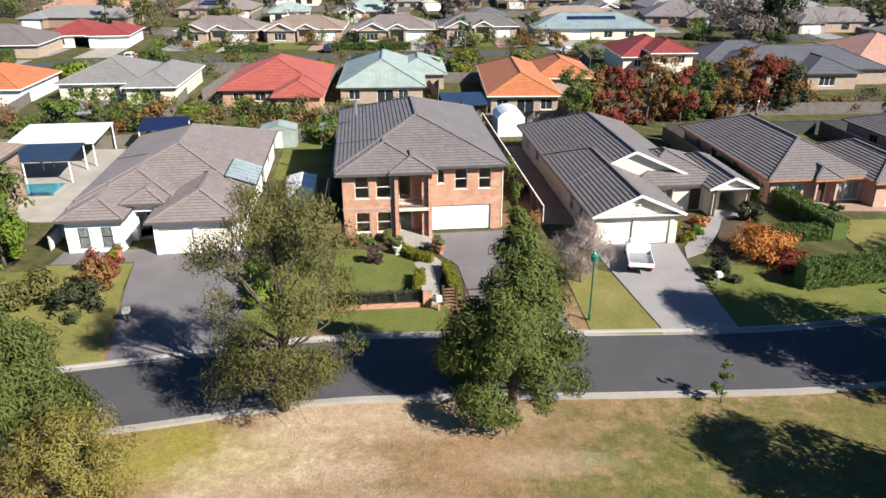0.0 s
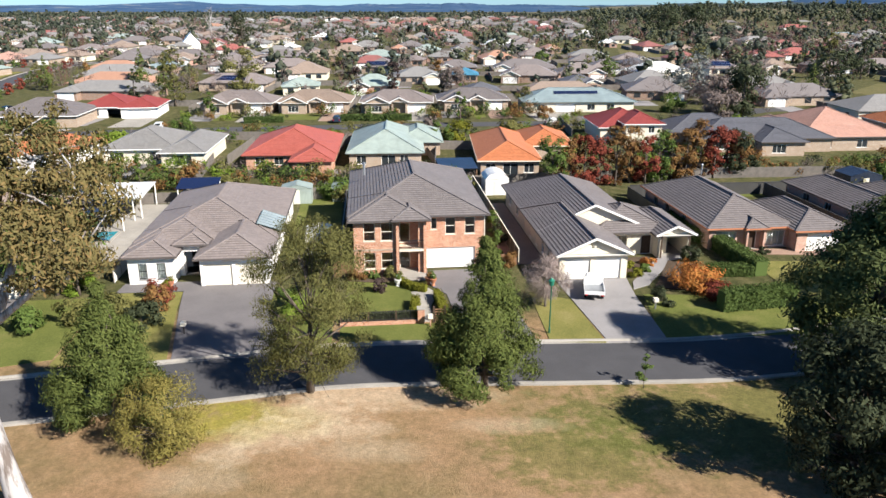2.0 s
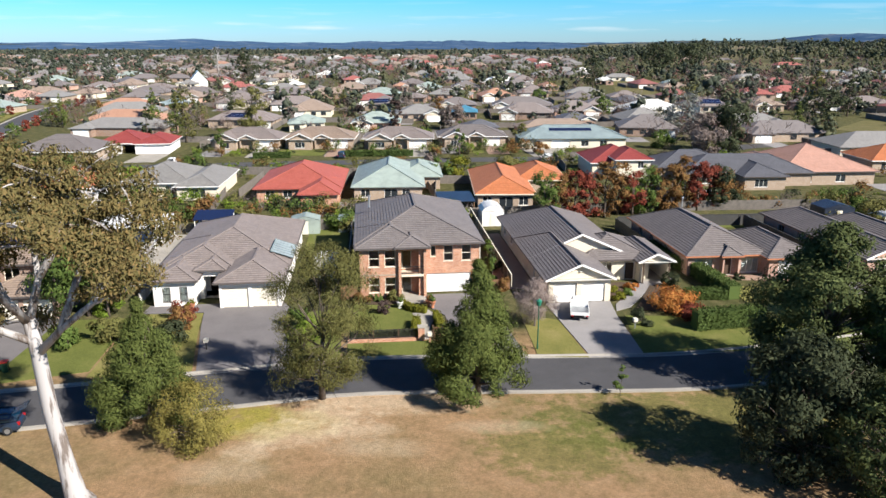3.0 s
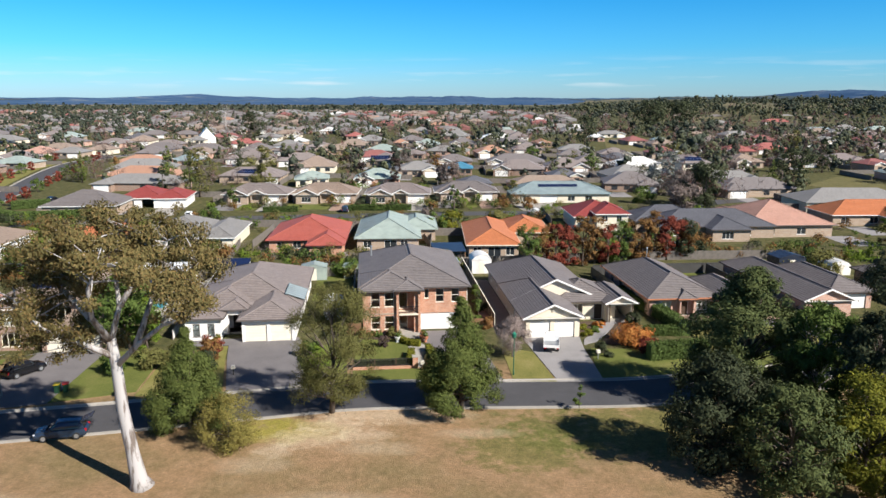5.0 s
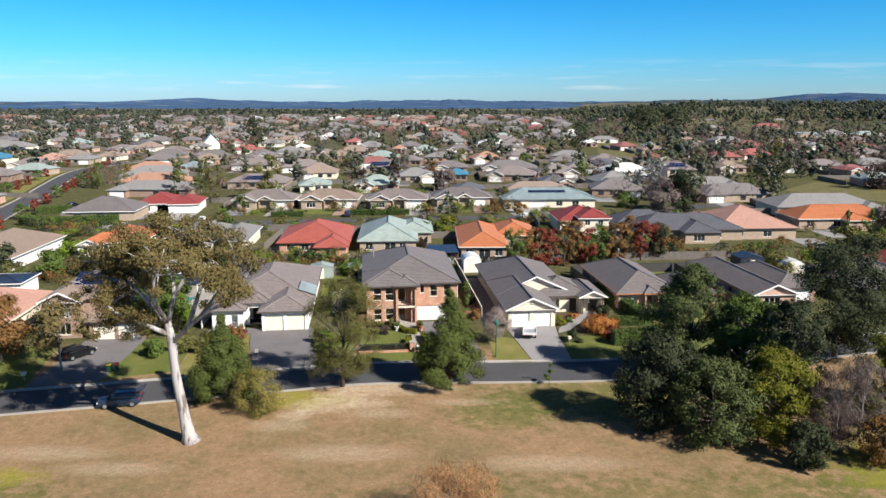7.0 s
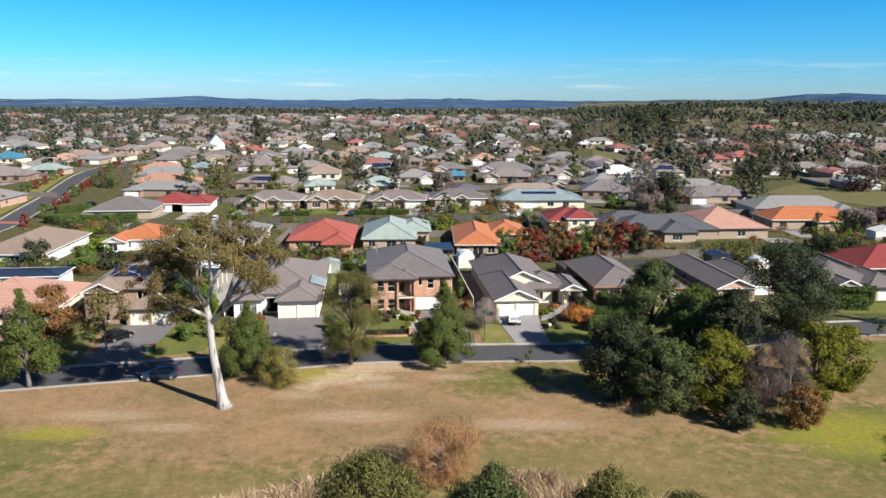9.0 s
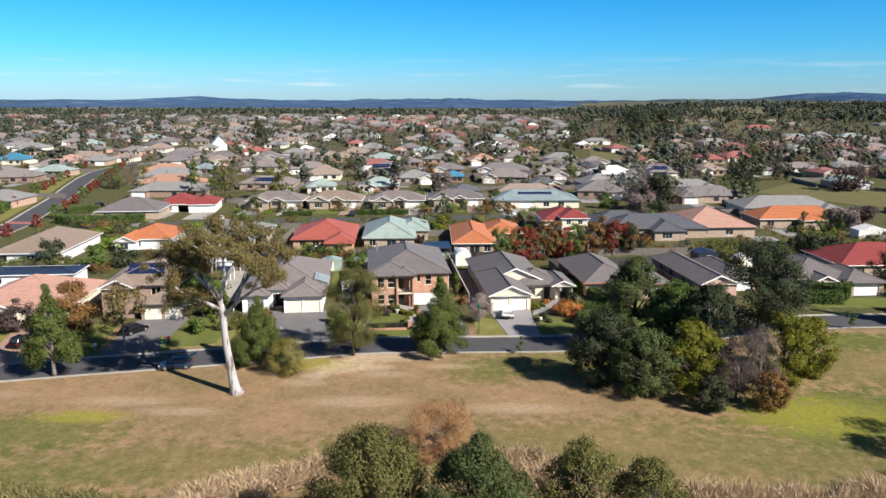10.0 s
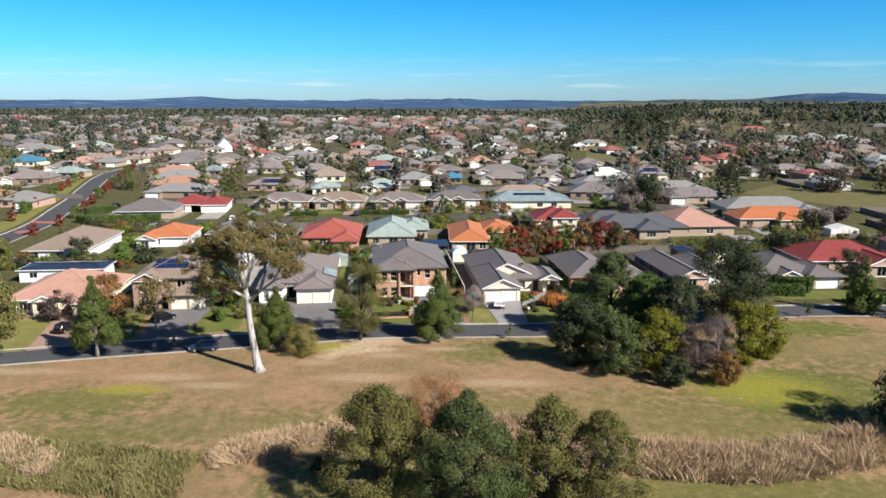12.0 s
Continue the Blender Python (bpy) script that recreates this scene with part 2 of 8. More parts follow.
def glass_mat(name="window_glass"):
    m, n, l, b = material(name, 0.04, 0.0, 0.6)
    b.inputs["Base Color"].default_value = (0.8, 0.86, 0.88, 1)
    b.inputs["Transmission Weight"].default_value = 1.0
    return m


GROUND = ground_mat()
ASPHALT = paving_mat("asphalt", (0.068, 0.066, 0.069), 0.18)
CONCRETE = paving_mat("concrete", (0.31, 0.285, 0.25))
DRIVE_GREY = paving_mat("drive_dark_concrete", (0.15, 0.138, 0.138), 0.16)
DRIVE_PALE = paving_mat("drive_exposed_concrete", (0.25, 0.235, 0.23), 0.15)
DRIVE_PINK = paving_mat("drive_pink_concrete", (0.30, 0.20, 0.15), 0.15)
LAWN = lawn_mat("lawn", (0.075, 0.10, 0.022), (0.12, 0.142, 0.033), (0.19, 0.18, 0.06))
LAWN_DRY = lawn_mat("lawn_dry", (0.12, 0.13, 0.03), (0.19, 0.18, 0.05), (0.27, 0.23, 0.09))
MULCH = lawn_mat("mulch", (0.05, 0.035, 0.025), (0.09, 0.065, 0.045), (0.14, 0.10, 0.07))
TILE_BROWN = tile_mat("tiles_grey_brown", (0.205, 0.172, 0.160))
TILE_DARK = tile_mat("tiles_charcoal", (0.165, 0.145, 0.140))
TILE_SLATE = tile_mat("tiles_slate_blue", (0.105, 0.105, 0.118))
TILE_RED = tile_mat("tiles_red", (0.335, 0.092, 0.07))
TILE_DEEPRED = tile_mat("tiles_deep_red", (0.25, 0.055, 0.05))
TILE_ORANGE = tile_mat("tiles_orange", (0.42, 0.155, 0.07))
TILE_PINK = tile_mat("tiles_pink", (0.42, 0.245, 0.19))
TILE_TAN = tile_mat("tiles_tan", (0.25, 0.19, 0.15))
TILE_GREY = tile_mat("tiles_grey", (0.21, 0.20, 0.19))
SHEET_TEAL = sheet_mat("sheet_pale_green", (0.285, 0.335, 0.30), rough=0.5, metal=0.0)
SHEET_BLUE = sheet_mat("sheet_blue_grey", (0.21, 0.26, 0.265), rough=0.5, metal=0.0)
SHEET_NAVY = sheet_mat("sheet_navy", (0.035, 0.045, 0.07))
SHEET_WHITE = sheet_mat("sheet_white", (0.72, 0.70, 0.66), metal=0.0)
SHEET_CYAN = sheet_mat("sheet_bright_blue", (0.04, 0.28, 0.45))
POLY = sheet_mat("polycarbonate_sheet", (0.27, 0.315, 0.335), 0.25, 0.4, 0.0)
BRICK = brick_mat("brick_orange", (0.34, 0.125, 0.065), (0.56, 0.28, 0.16), (0.56, 0.46, 0.37))
BRICK_PINK = brick_mat("brick_pink", (0.42, 0.22, 0.16), (0.50, 0.30, 0.22), (0.50, 0.44, 0.38))
BRICK_TAN = brick_mat("brick_tan", (0.30, 0.21, 0.145), (0.40, 0.29, 0.205), (0.44, 0.39, 0.33))
BRICK_BROWN = brick_mat("brick_brown", (0.24, 0.145, 0.10), (0.31, 0.19, 0.13), (0.36, 0.31, 0.27))
RENDER_WHITE = plain("render_white", (0.76, 0.73, 0.69), 0.85, vary=0.08)
RENDER_CREAM = plain("render_cream", (0.66, 0.585, 0.46), 0.85, vary=0.1)
PAINT_WHITE = plain("paint_white", (0.78, 0.76, 0.72), 0.5, vary=0.06)
PAINT_CREAM = plain("paint_cream", (0.72, 0.66, 0.54), 0.5, vary=0.07)
DARK_TRIM = plain("dark_trim", (0.035, 0.032, 0.032), 0.5)
GUTTER = plain("gutter_brown", (0.10, 0.085, 0.08), 0.45)
TIMBER = plain("timber", (0.22, 0.12, 0.065), 0.75, vary=0.3)
TIMBER_GREY = plain("timber_grey", (0.16, 0.14, 0.122), 0.85, vary=0.3)
TIMBER_DARK = plain("timber_dark", (0.07, 0.045, 0.03), 0.75, vary=0.3)
STEEL = plain("steel", (0.45, 0.46, 0.47), 0.4, 0.8)
BLACK = plain("black", (0.02, 0.02, 0.022), 0.5)
TERRACOTTA = plain("terracotta", (0.42, 0.17, 0.09), 0.8)
SOFFIT = plain("soffit", (0.55, 0.52, 0.48), 0.8)
CURTAIN = plain("curtain", (0.62, 0.60, 0.56), 0.9)
SOLAR = plain("solar_cells", (0.012, 0.02, 0.06), 0.12, 0.0, spec=0.6)
GLASS = glass_mat()
DARK_GLASS = plain("dark_glass", (0.025, 0.03, 0.035), 0.06, 0.0, spec=0.7)


# ---- mesh helpers ----
class M:
    """Vertices, faces and UVs (metres) of one mesh."""

    def __init__(self):
        self.v, self.f, self.uv = [], [], []

    def poly(self, pts, uv=None):
        k = len(self.v)
        self.v.extend(tuple(p) for p in pts)
        self.f.append(tuple(range(k, k + len(pts))))
        if uv is None:
            a = Vector(pts[1]) - Vector(pts[0])
            nrm = a.cross(Vector(pts[2]) - Vector(pts[0]))
            if abs(nrm.z) > max(abs(nrm.x), abs(nrm.y)):
                uv = [(p[0], p[1]) for p in pts]
            elif abs(nrm.x) > abs(nrm.y):
                uv = [(p[1], p[2]) for p in pts]
            else:
                uv = [(p[0], p[2]) for p in pts]
        self.uv.extend(uv)

    def box(self, x0, y0, z0, x1, y1, z1):
        a, b = (x0, y0, z0), (x1, y1, z1)
        p = lambda i, j, k: ((x0, x1)[i], (y0, y1)[j], (z0, z1)[k])
        for q in (((0, 0, 0), (1, 0, 0), (1, 0, 1), (0, 0, 1)), ((1, 1, 0), (0, 1, 0), (0, 1, 1), (1, 1, 1)), ((0, 1, 0), (0, 0, 0), (0, 0, 1), (0, 1, 1)),
                  ((1, 0, 0), (1, 1, 0), (1, 1, 1), (1, 0, 1)), ((0, 0, 1), (1, 0, 1), (1, 1, 1), (0, 1, 1)), ((0, 1, 0), (1, 1, 0), (1, 0, 0), (0, 0, 0))):
            self.poly([p(*c) for c in q])
        return self

    def beam(self, p, q, w, h):
        """A ridge cap or rail from p to q: w wide, h deep, its middle on the line."""
        p, q = Vector(p), Vector(q)
        d = (q - p).normalized()
        s = d.cross(Vector((0, 0, 1)))
        s = (s.normalized() if s.length > 1e-4 else Vector((1, 0, 0))) * (w / 2)
        u = s.cross(d).normalized() * (h / 2)
        c = [[a + i * s + j * u for i, j in ((-1, -1), (1, -1), (1, 1), (-1, 1))] for a in (p, q)]
        for i in range(4):
            j = (i + 1) % 4
            self.poly([c[0][i], c[0][j], c[1][j], c[1][i]])
        self.poly(c[0][::-1]), self.poly(c[1])
        return self

    def tube(self, pts, radii, sides=8):
        rings = []
        pts = [Vector(p) for p in pts]
        for i, (p, r) in enumerate(zip(pts, radii)):
            d = (pts[min(i + 1, len(pts) - 1)] - pts[max(i - 1, 0)]).normalized()
            a = d.cross(Vector((0.31, 0.95, 0.05))).normalized()
            b = d.cross(a)
            k = len(self.v)
            for s in range(sides):
                t = 2 * math.pi * s / sides
                self.v.append(tuple(p + (a * math.cos(t) + b * math.sin(t)) * r))
            rings.append(k)
        for k0, k1 in zip(rings, rings[1:]):
            for s in range(sides):
                self.f.append((k0 + s, k0 + (s + 1) % sides, k1 + (s + 1) % sides, k1 + s))
                self.uv.extend([(0, 0)] * 4)
        self.f.append(tuple(rings[-1] + s for s in range(sides)))
        self.uv.extend([(0, 0)] * sides)
        self.f.append(tuple(rings[0] + s for s in reversed(range(sides))))
        self.uv.extend([(0, 0)] * sides)
        return self

    def lathe(self, c, profile, sides=12):
        """A turned body about the upright through c; profile of (radius, height)."""
        return self.tube([(c[0], c[1], c[2] + z + i * 1e-4) for i, (r, z) in enumerate(profile)], [max(r, 0.002) for r, z in profile], sides)

    def weld(self, size=0.008):
        """Joins corners that lie on one another."""
        seen, to, vs = {}, [], []
        for p in self.v:
            k = tuple(round(c / size) for c in p)
            if k not in seen:
                seen[k] = len(vs)
                vs.append(p)
            to.append(seen[k])
        fs, uv, at = [], [], 0
        for f in self.f:
            g = [to[i] for i in f]
            keep = [i for i in range(len(g)) if g[i] != g[i - 1]]
            if len(keep) >= 3 and len({g[i] for i in keep}) == len(keep):
                fs.append(tuple(g[i] for i in keep))
                uv.extend(self.uv[at + i] for i in keep)
            at += len(f)
        self.v, self.f, self.uv = vs, fs, uv
        return self

    def mesh(self, name, mat, smooth=False):
        me = bpy.data.meshes.new(name)
        me.from_pydata(self.v, [], self.f)
        uv = me.uv_layers.new(name="UVMap")
        uv.data.foreach_set("uv", np.array(self.uv, np.float32).ravel())
        if smooth:
            me.polygons.foreach_set("use_smooth", [True] * len(me.polygons))
        me.materials.append(mat)
        me.update()
        return me


def part(name, m, mat, parent=None, label="", smooth=False):
    ob = new(name, m.mesh(name, mat, smooth))
    ob.parent = parent
    if label:
        ob["label"] = label
    return ob


def empty(name, x, y, z=0.0, rot=0.0, label="", category="", group="", kind=""):
    e = new(name)
    e.matrix_basis = pose(x, y, z, 0, 0, rot)
    return tagged(e, label, category, group, kind)


def bevel(ob, width=0.02, seg=2):
    b = ob.modifiers.new("bevel", "BEVEL")
    b.width, b.segments, b.limit_method = width, seg, "ANGLE"
    return ob


# ---- houses ----
def clip(poly, k, lim, keep_above):
    out = []
    for p, q in zip(poly, poly[1:] + poly[:1]):
        ip, iq = ((p[k] >= lim, q[k] >= lim) if keep_above else (p[k] <= lim, q[k] <= lim))
        if ip:
            out.append(p)
        if ip != iq:
            t = (lim - p[k]) / (q[k] - p[k])
            out.append(tuple(a + (b - a) * t for a, b in zip(p, q)))
    return out


def slope(m, pts, gauge):
    """A roof slope whose first two points are its eave: courses that lap each other, each with a butt edge."""
    pts = [Vector(p) for p in pts]
    e = (pts[1] - pts[0]).normalized()
    nrm = e.cross(pts[-1] - pts[0]).normalized()
    s = nrm.cross(e)
    flat = [((p - pts[0]).dot(e), (p - pts[0]).dot(s)) for p in pts]
    at = lambda a, b, lift=0.0: pts[0] + e * a + s * b + nrm * lift
    if not gauge:
        m.poly(pts, flat)
        return
    top = max(b for a, b in flat)
    k = 0
    while k * gauge < top - 0.01:
        lo, hi = k * gauge, min((k + 1) * gauge, top)
        band = clip(clip(flat, 1, lo, True), 1, hi, False)
        if len(band) >= 3:
            m.poly([at(a, b, 0.06 * (1 - (b - lo) / gauge)) for a, b in band], band)
            low = [a for a, b in band if abs(b - lo) < 1e-5]
            if len(low) >= 2:
                m.poly([at(min(low), lo), at(max(low), lo), at(max(low), lo, 0.06), at(min(low), lo, 0.06)])
        k += 1


def wall_panel(m, p, d, length, z0, z1, thick, ops):
    """A wall with openings through it. p: its lower left corner from outside, d: its way to the right."""
    d = Vector((d[0], d[1], 0))
    nrm = Vector((d.y, -d.x, 0))
    p = Vector((p[0], p[1], 0))
    xs = sorted({0.0, length, *[o[0] for o in ops], *[o[0] + o[1] for o in ops]})
    zs = sorted({z0, z1, *[z0 + o[2] for o in ops], *[z0 + o[2] + o[3] for o in ops]})
    hole = lambda x, z: any(o[0] < x < o[0] + o[1] and z0 + o[2] < z < z0 + o[2] + o[3] for o in ops)
    at = lambda x, z, t: p + d * x - nrm * t + Vector((0, 0, z))
    for xa, xb in zip(xs, xs[1:]):
        for za, zb in zip(zs, zs[1:]):
            if hole((xa + xb) / 2, (za + zb) / 2):
                continue
            uv = [(xa, za), (xb, za), (xb, zb), (xa, zb)]
            m.poly([at(xa, za, 0), at(xb, za, 0), at(xb, zb, 0), at(xa, zb, 0)], uv)
            m.poly([at(xb, za, thick), at(xa, za, thick), at(xa, zb, thick), at(xb, zb, thick)], uv)
    for x, w, sill, h in [o[:4] for o in ops]:
        a, b, c, e = x, x + w, z0 + sill, z0 + sill + h
        for q in (((a, c), (a, e)), ((b, e), (b, c)), ((b, c), (a, c)), ((a, e), (b, e))):
            m.poly([at(*q[0], 0), at(*q[0], thick), at(*q[1], thick), at(*q[1], 0)])


def window(parent, p, d, o, z0, frame_mat, far):
    """A window set back in its opening: sill, frame, sash bars and panes."""
    x, w, sill, h, kind = o[:5]
    yaw = math.degrees(math.atan2(d[1], d[0]))
    w_ob = part("door" if kind in ("door", "slider") else "window", window_frame(w, h, kind), frame_mat, parent)
    w_ob.matrix_basis = pose(p[0] + d[0] * x, p[1] + d[1] * x, z0 + sill, 0, 0, yaw)
    if kind == "door":
        pn = M().box(0.06, 0.10, 0.0, w - 0.06, 0.15, h - 0.06)
        part("door_leaf", pn, TIMBER_DARK, w_ob)
        return
    n = {"slider": 2, "sash": 1, "pair": 2, "triple": 3}.get(kind, 1)
    rows = 2 if kind in ("sash",) else 1
    for i in range(n):
        for j in range(rows):
            gx0, gx1 = 0.05 + (w - 0.1) * i / n, 0.05 + (w - 0.1) * (i + 1) / n
            gz0, gz1 = 0.05 + (h - 0.1) * j / rows, 0.05 + (h - 0.1) * (j + 1) / rows
            g = part("pane", M().box(gx0, 0.105, gz0, gx1, 0.115, gz1), DARK_GLASS if far else GLASS, w_ob)
    if not far and o[5:] and o[5] == "curtain":
        cm = M()
        k = int(w / 0.12)
        for i in range(k):
            a, b = 0.03 + (w - 0.06) * i / k, 0.03 + (w - 0.06) * (i + 1) / k
            cm.poly([(a, 0.20 + 0.03 * (i % 2), 0.05), (b, 0.20 + 0.03 * ((i + 1) % 2), 0.05), (b, 0.20 + 0.03 * ((i + 1) % 2), h - 0.03), (a, 0.20 + 0.03 * (i % 2), h - 0.03)])
        part("curtain", cm, CURTAIN, w_ob)


def window_frame(w, h, kind):
    f = M()
    a, b, k = 0.07, 0.13, 0.055
    f.box(0, a, 0, k, b, h).box(w - k, a, 0, w, b, h).box(k, a, 0, w - k, b, k).box(k, a, h - k, w - k, b, h)
    if kind != "door":
        f.box(-0.06, -0.05, -0.07, w + 0.06, 0.10, -0.002)
    n = {"slider": 2, "pair": 2, "triple": 3}.get(kind, 1)
    for i in range(1, n):
        f.box(w * i / n - k / 2, a, k, w * i / n + k / 2, b, h - k)
    if kind == "sash":
        f.box(k, a, h * 0.5 - k / 2, w - k, b, h * 0.5 + k / 2)
    return f


def garage_door(parent, p, d, o, z0, mat):
    x, w, sill, h = o[:4]
    g, prof = M(), []
    for i in range(5):
        za, zb = 0.01 + (h - 0.02) * i / 5, 0.01 + (h - 0.02) * (i + 1) / 5
        prof += [(0.165, za), (0.14, za + 0.012), (0.14, zb - 0.012), (0.165, zb)]
    prof += [(0.2, h - 0.01), (0.2, 0.01)]
    for (ya, za), (yb, zb) in zip(prof, prof[1:] + prof[:1]):
        g.poly([(0.01, ya, za), (w - 0.01, ya, za), (w - 0.01, yb, zb), (0.01, yb, zb)])
    g.weld(0.002)
    ob = part("garage_door", g, mat, parent, "pale sectional garage door")
    ob.matrix_basis = pose(p[0] + d[0] * x, p[1] + d[1] * x, z0 + sill, 0, 0, math.degrees(math.atan2(d[1], d[0])))
    part("door_handle", M().box(w / 2 - 0.08, 0.125, 0.85, w / 2 + 0.08, 0.14, 0.89), STEEL, ob)


def roof(parent, r, h, kind, pitch, o, tile, trim, gauge, wallm, thick=0.24, cap=True):
    u0, v0, u1, v1 = r[0] - o, r[1] - o, r[2] + o, r[3] + o
    t = math.tan(radians(pitch))
    m, caps = M(), M()
    along_v = (v1 - v0) >= (u1 - u0)
    if kind == "gable":
        along_v = True
    if kind == "gable_u":
        along_v = False
    half = min(u1 - u0, v1 - v0) / 2
    if kind in ("gable", "fgable"):
        along_v, half = True, (u1 - u0) / 2
    if kind in ("gable_u", "rgable", "lgable"):
        along_v, half = False, (v1 - v0) / 2
    z = h + t * half
    if along_v:
        um = (u0 + u1) / 2
        a = (um, v0 + (0 if kind in ("gable", "fgable") else half), z)
        b = (um, v1 - (0 if kind == "gable" else half), z)
        c = [(u0, v0, h), (u1, v0, h), (u1, v1, h), (u0, v1, h)]
        slope(m, [c[3], c[0], a, b], gauge)
        slope(m, [c[1], c[2], b, a], gauge)
        if kind not in ("gable", "fgable"):
            slope(m, [c[0], c[1], a], gauge)
        if kind != "gable":
            slope(m, [c[2], c[3], b], gauge)
        hips = ([(c[0], a), (c[1], a)] if kind not in ("gable", "fgable") else []) + ([(c[2], b), (c[3], b)] if kind != "gable" else [])
    else:
        vm = (v0 + v1) / 2
        a = (u0 + (0 if kind in ("gable_u", "lgable") else half), vm, z)
        b = (u1 - (0 if kind in ("gable_u", "rgable") else half), vm, z)
        c = [(u0, v0, h), (u1, v0, h), (u1, v1, h), (u0, v1, h)]
        slope(m, [c[0], c[1], b, a], gauge)
        slope(m, [c[2], c[3], a, b], gauge)
        if kind not in ("gable_u", "lgable"):
            slope(m, [c[3], c[0], a], gauge)
        if kind not in ("gable_u", "rgable"):
            slope(m, [c[1], c[2], b], gauge)
        hips = ([(c[3], a), (c[0], a)] if kind not in ("gable_u", "lgable") else []) + ([(c[1], b), (c[2], b)] if kind not in ("gable_u", "rgable") else [])
    part("roof", m.weld(), tile, parent)
    if cap:
        up = Vector((0, 0, 0.06))
        if (Vector(b) - Vector(a)).length > 0.1:
            caps.beam(Vector(a) + up, Vector(b) + up, 0.26, 0.09)
        for p, q in hips:
            caps.beam(Vector(p) + up, Vector(q) + up, 0.24, 0.08)
        if caps.f:
            part("ridge_cap", caps, tile, parent)
        # gutters, barge boards, soffit
        g = M()
        k = 0.11
        sides = {"f": ((u0, v0 - k), (u1, v0)), "b": ((u0, v1), (u1, v1 + k)), "l": ((u0 - k, v0 - k), (u0, v1 + k)), "r": ((u1, v0 - k), (u1 + k, v1 + k))}
        skip = {"gable": "fb", "fgable": "f", "gable_u": "lr", "rgable": "r", "lgable": "l"}.get(kind, "")
        for s, (p, q) in sides.items():
            if s not in skip:
                g.box(p[0], p[1], h - 0.14, q[0], q[1], h + 0.015)
        part("gutter", g, trim, parent)
        if skip:
            bb = M()
            for s in skip:
                if s in "fb":
                    vv = v0 - 0.02 if s == "f" else v1 + 0.02
                    for uu in (u0, u1):
                        bb.beam((uu, vv, h - 0.06), (um, vv, z - 0.06), 0.05, 0.22)
                else:
                    uu = u0 - 0.02 if s == "l" else u1 + 0.02
                    for vv in (v0, v1):
                        bb.beam((uu, vv, h - 0.06), (uu, vm, z - 0.06), 0.05, 0.22)
            part("barge_board", bb, PAINT_WHITE, parent)
        part("soffit", M().box(u0 + 0.01, v0 + 0.01, h - 0.09, u1 - 0.01, v1 - 0.01, h - 0.05), SOFFIT, parent)
    if kind in ("gable", "fgable", "gable_u", "rgable", "lgable"):
        gm = M()
        hh = h - 0.05
        for s in {"gable": "fb", "fgable": "f", "gable_u": "lr", "rgable": "r", "lgable": "l"}[kind]:
            if s in "fb":
                vv, n = (r[1], 1) if s == "f" else (r[3], -1)
                zz = h + t * half - 0.05
                tri = [(u0 + 0.06, vv, hh), (u1 - 0.06, vv, hh), (um, vv, zz - 0.03)]
                thick_v = (0, thick * n, 0)
            else:
                uu, n = (r[0], 1) if s == "l" else (r[2], -1)
                zz = h + t * half - 0.05
                tri = [(uu, v0 + 0.06, hh), (uu, v1 - 0.06, hh), (uu, vm, zz - 0.03)]
                thick_v = (thick * n, 0, 0)
            gm.poly(tri)
            gm.poly([tuple(x + y for x, y in zip(p, thick_v)) for p in reversed(tri)])
        part("gable_wall", gm, wallm, parent)
    return z


def volume(parent, r, h, ops, wallm, frame_mat, door_mat, far, z0=0.0):
    m = M()
    th = 0.24
    u0, v0, u1, v1 = r
    for s, p, d, ln in (("f", (u0, v0), (1, 0), u1 - u0), ("b", (u1, v1), (-1, 0), u1 - u0), ("r", (u1, v0 + th), (0, 1), v1 - v0 - 2 * th), ("l", (u0, v1 - th), (0, -1), v1 - v0 - 2 * th)):
        here = ops.get(s, [])
        wall_panel(m, p, d, ln, z0, h, th, here)
        for o in here:
            if o[4] == "garage":
                garage_door(parent, p, d, o, z0, door_mat)
            elif o[4] != "void":
                window(parent, p, d, o, z0, frame_mat, far)
    part("wall", m, wallm, parent)


def house(x, y, rot, label, vols, wallm, tile, trim=None, frame_mat=None, door_mat=None, gauge=0.38, far=False, category="house"):
    """vols: (rect, eave height, roof kind, pitch, overhang, openings, base height)."""
    e = empty("house", x, y, 0, rot, label, category, "houses of the suburb")
    trim = trim or GUTTER
    for r, h, kind, pitch, o, ops, *z0 in vols:
        volume(e, r, h, ops, wallm, frame_mat or PAINT_WHITE, door_mat or PAINT_WHITE, far, z0[0] if z0 else 0.0)
        if kind:
            roof(e, r, h, kind, pitch, o, tile, trim, gauge, wallm, cap=True)
        if not far and not (z0 and z0[0]):
            part("floor_slab", M().box(r[0] + 0.25, r[1] + 0.25, 0.0, r[2] - 0.25, r[3] - 0.25, 0.06), CONCRETE, e)
    return e

# ---- ground, road, drives ----
C6, S6 = math.cos(radians(6)), math.sin(radians(6))


def street(u, v):
    """From the frame of the house fronts to the world."""
    return u * C6 - v * S6, u * S6 + v * C6


def rise(x, y):
    """Height of the land: flat, but for a wooded swell beyond the houses to the east."""
    a = min(1.0, max(0.0, (y - 760) / 640))
    b = min(1.0, max(0.0, (x - 0.14 * y - 20) / (0.22 * y + 40)))
    return 16.0 * a * a * (3 - 2 * a) * b * b * (3 - 2 * b)


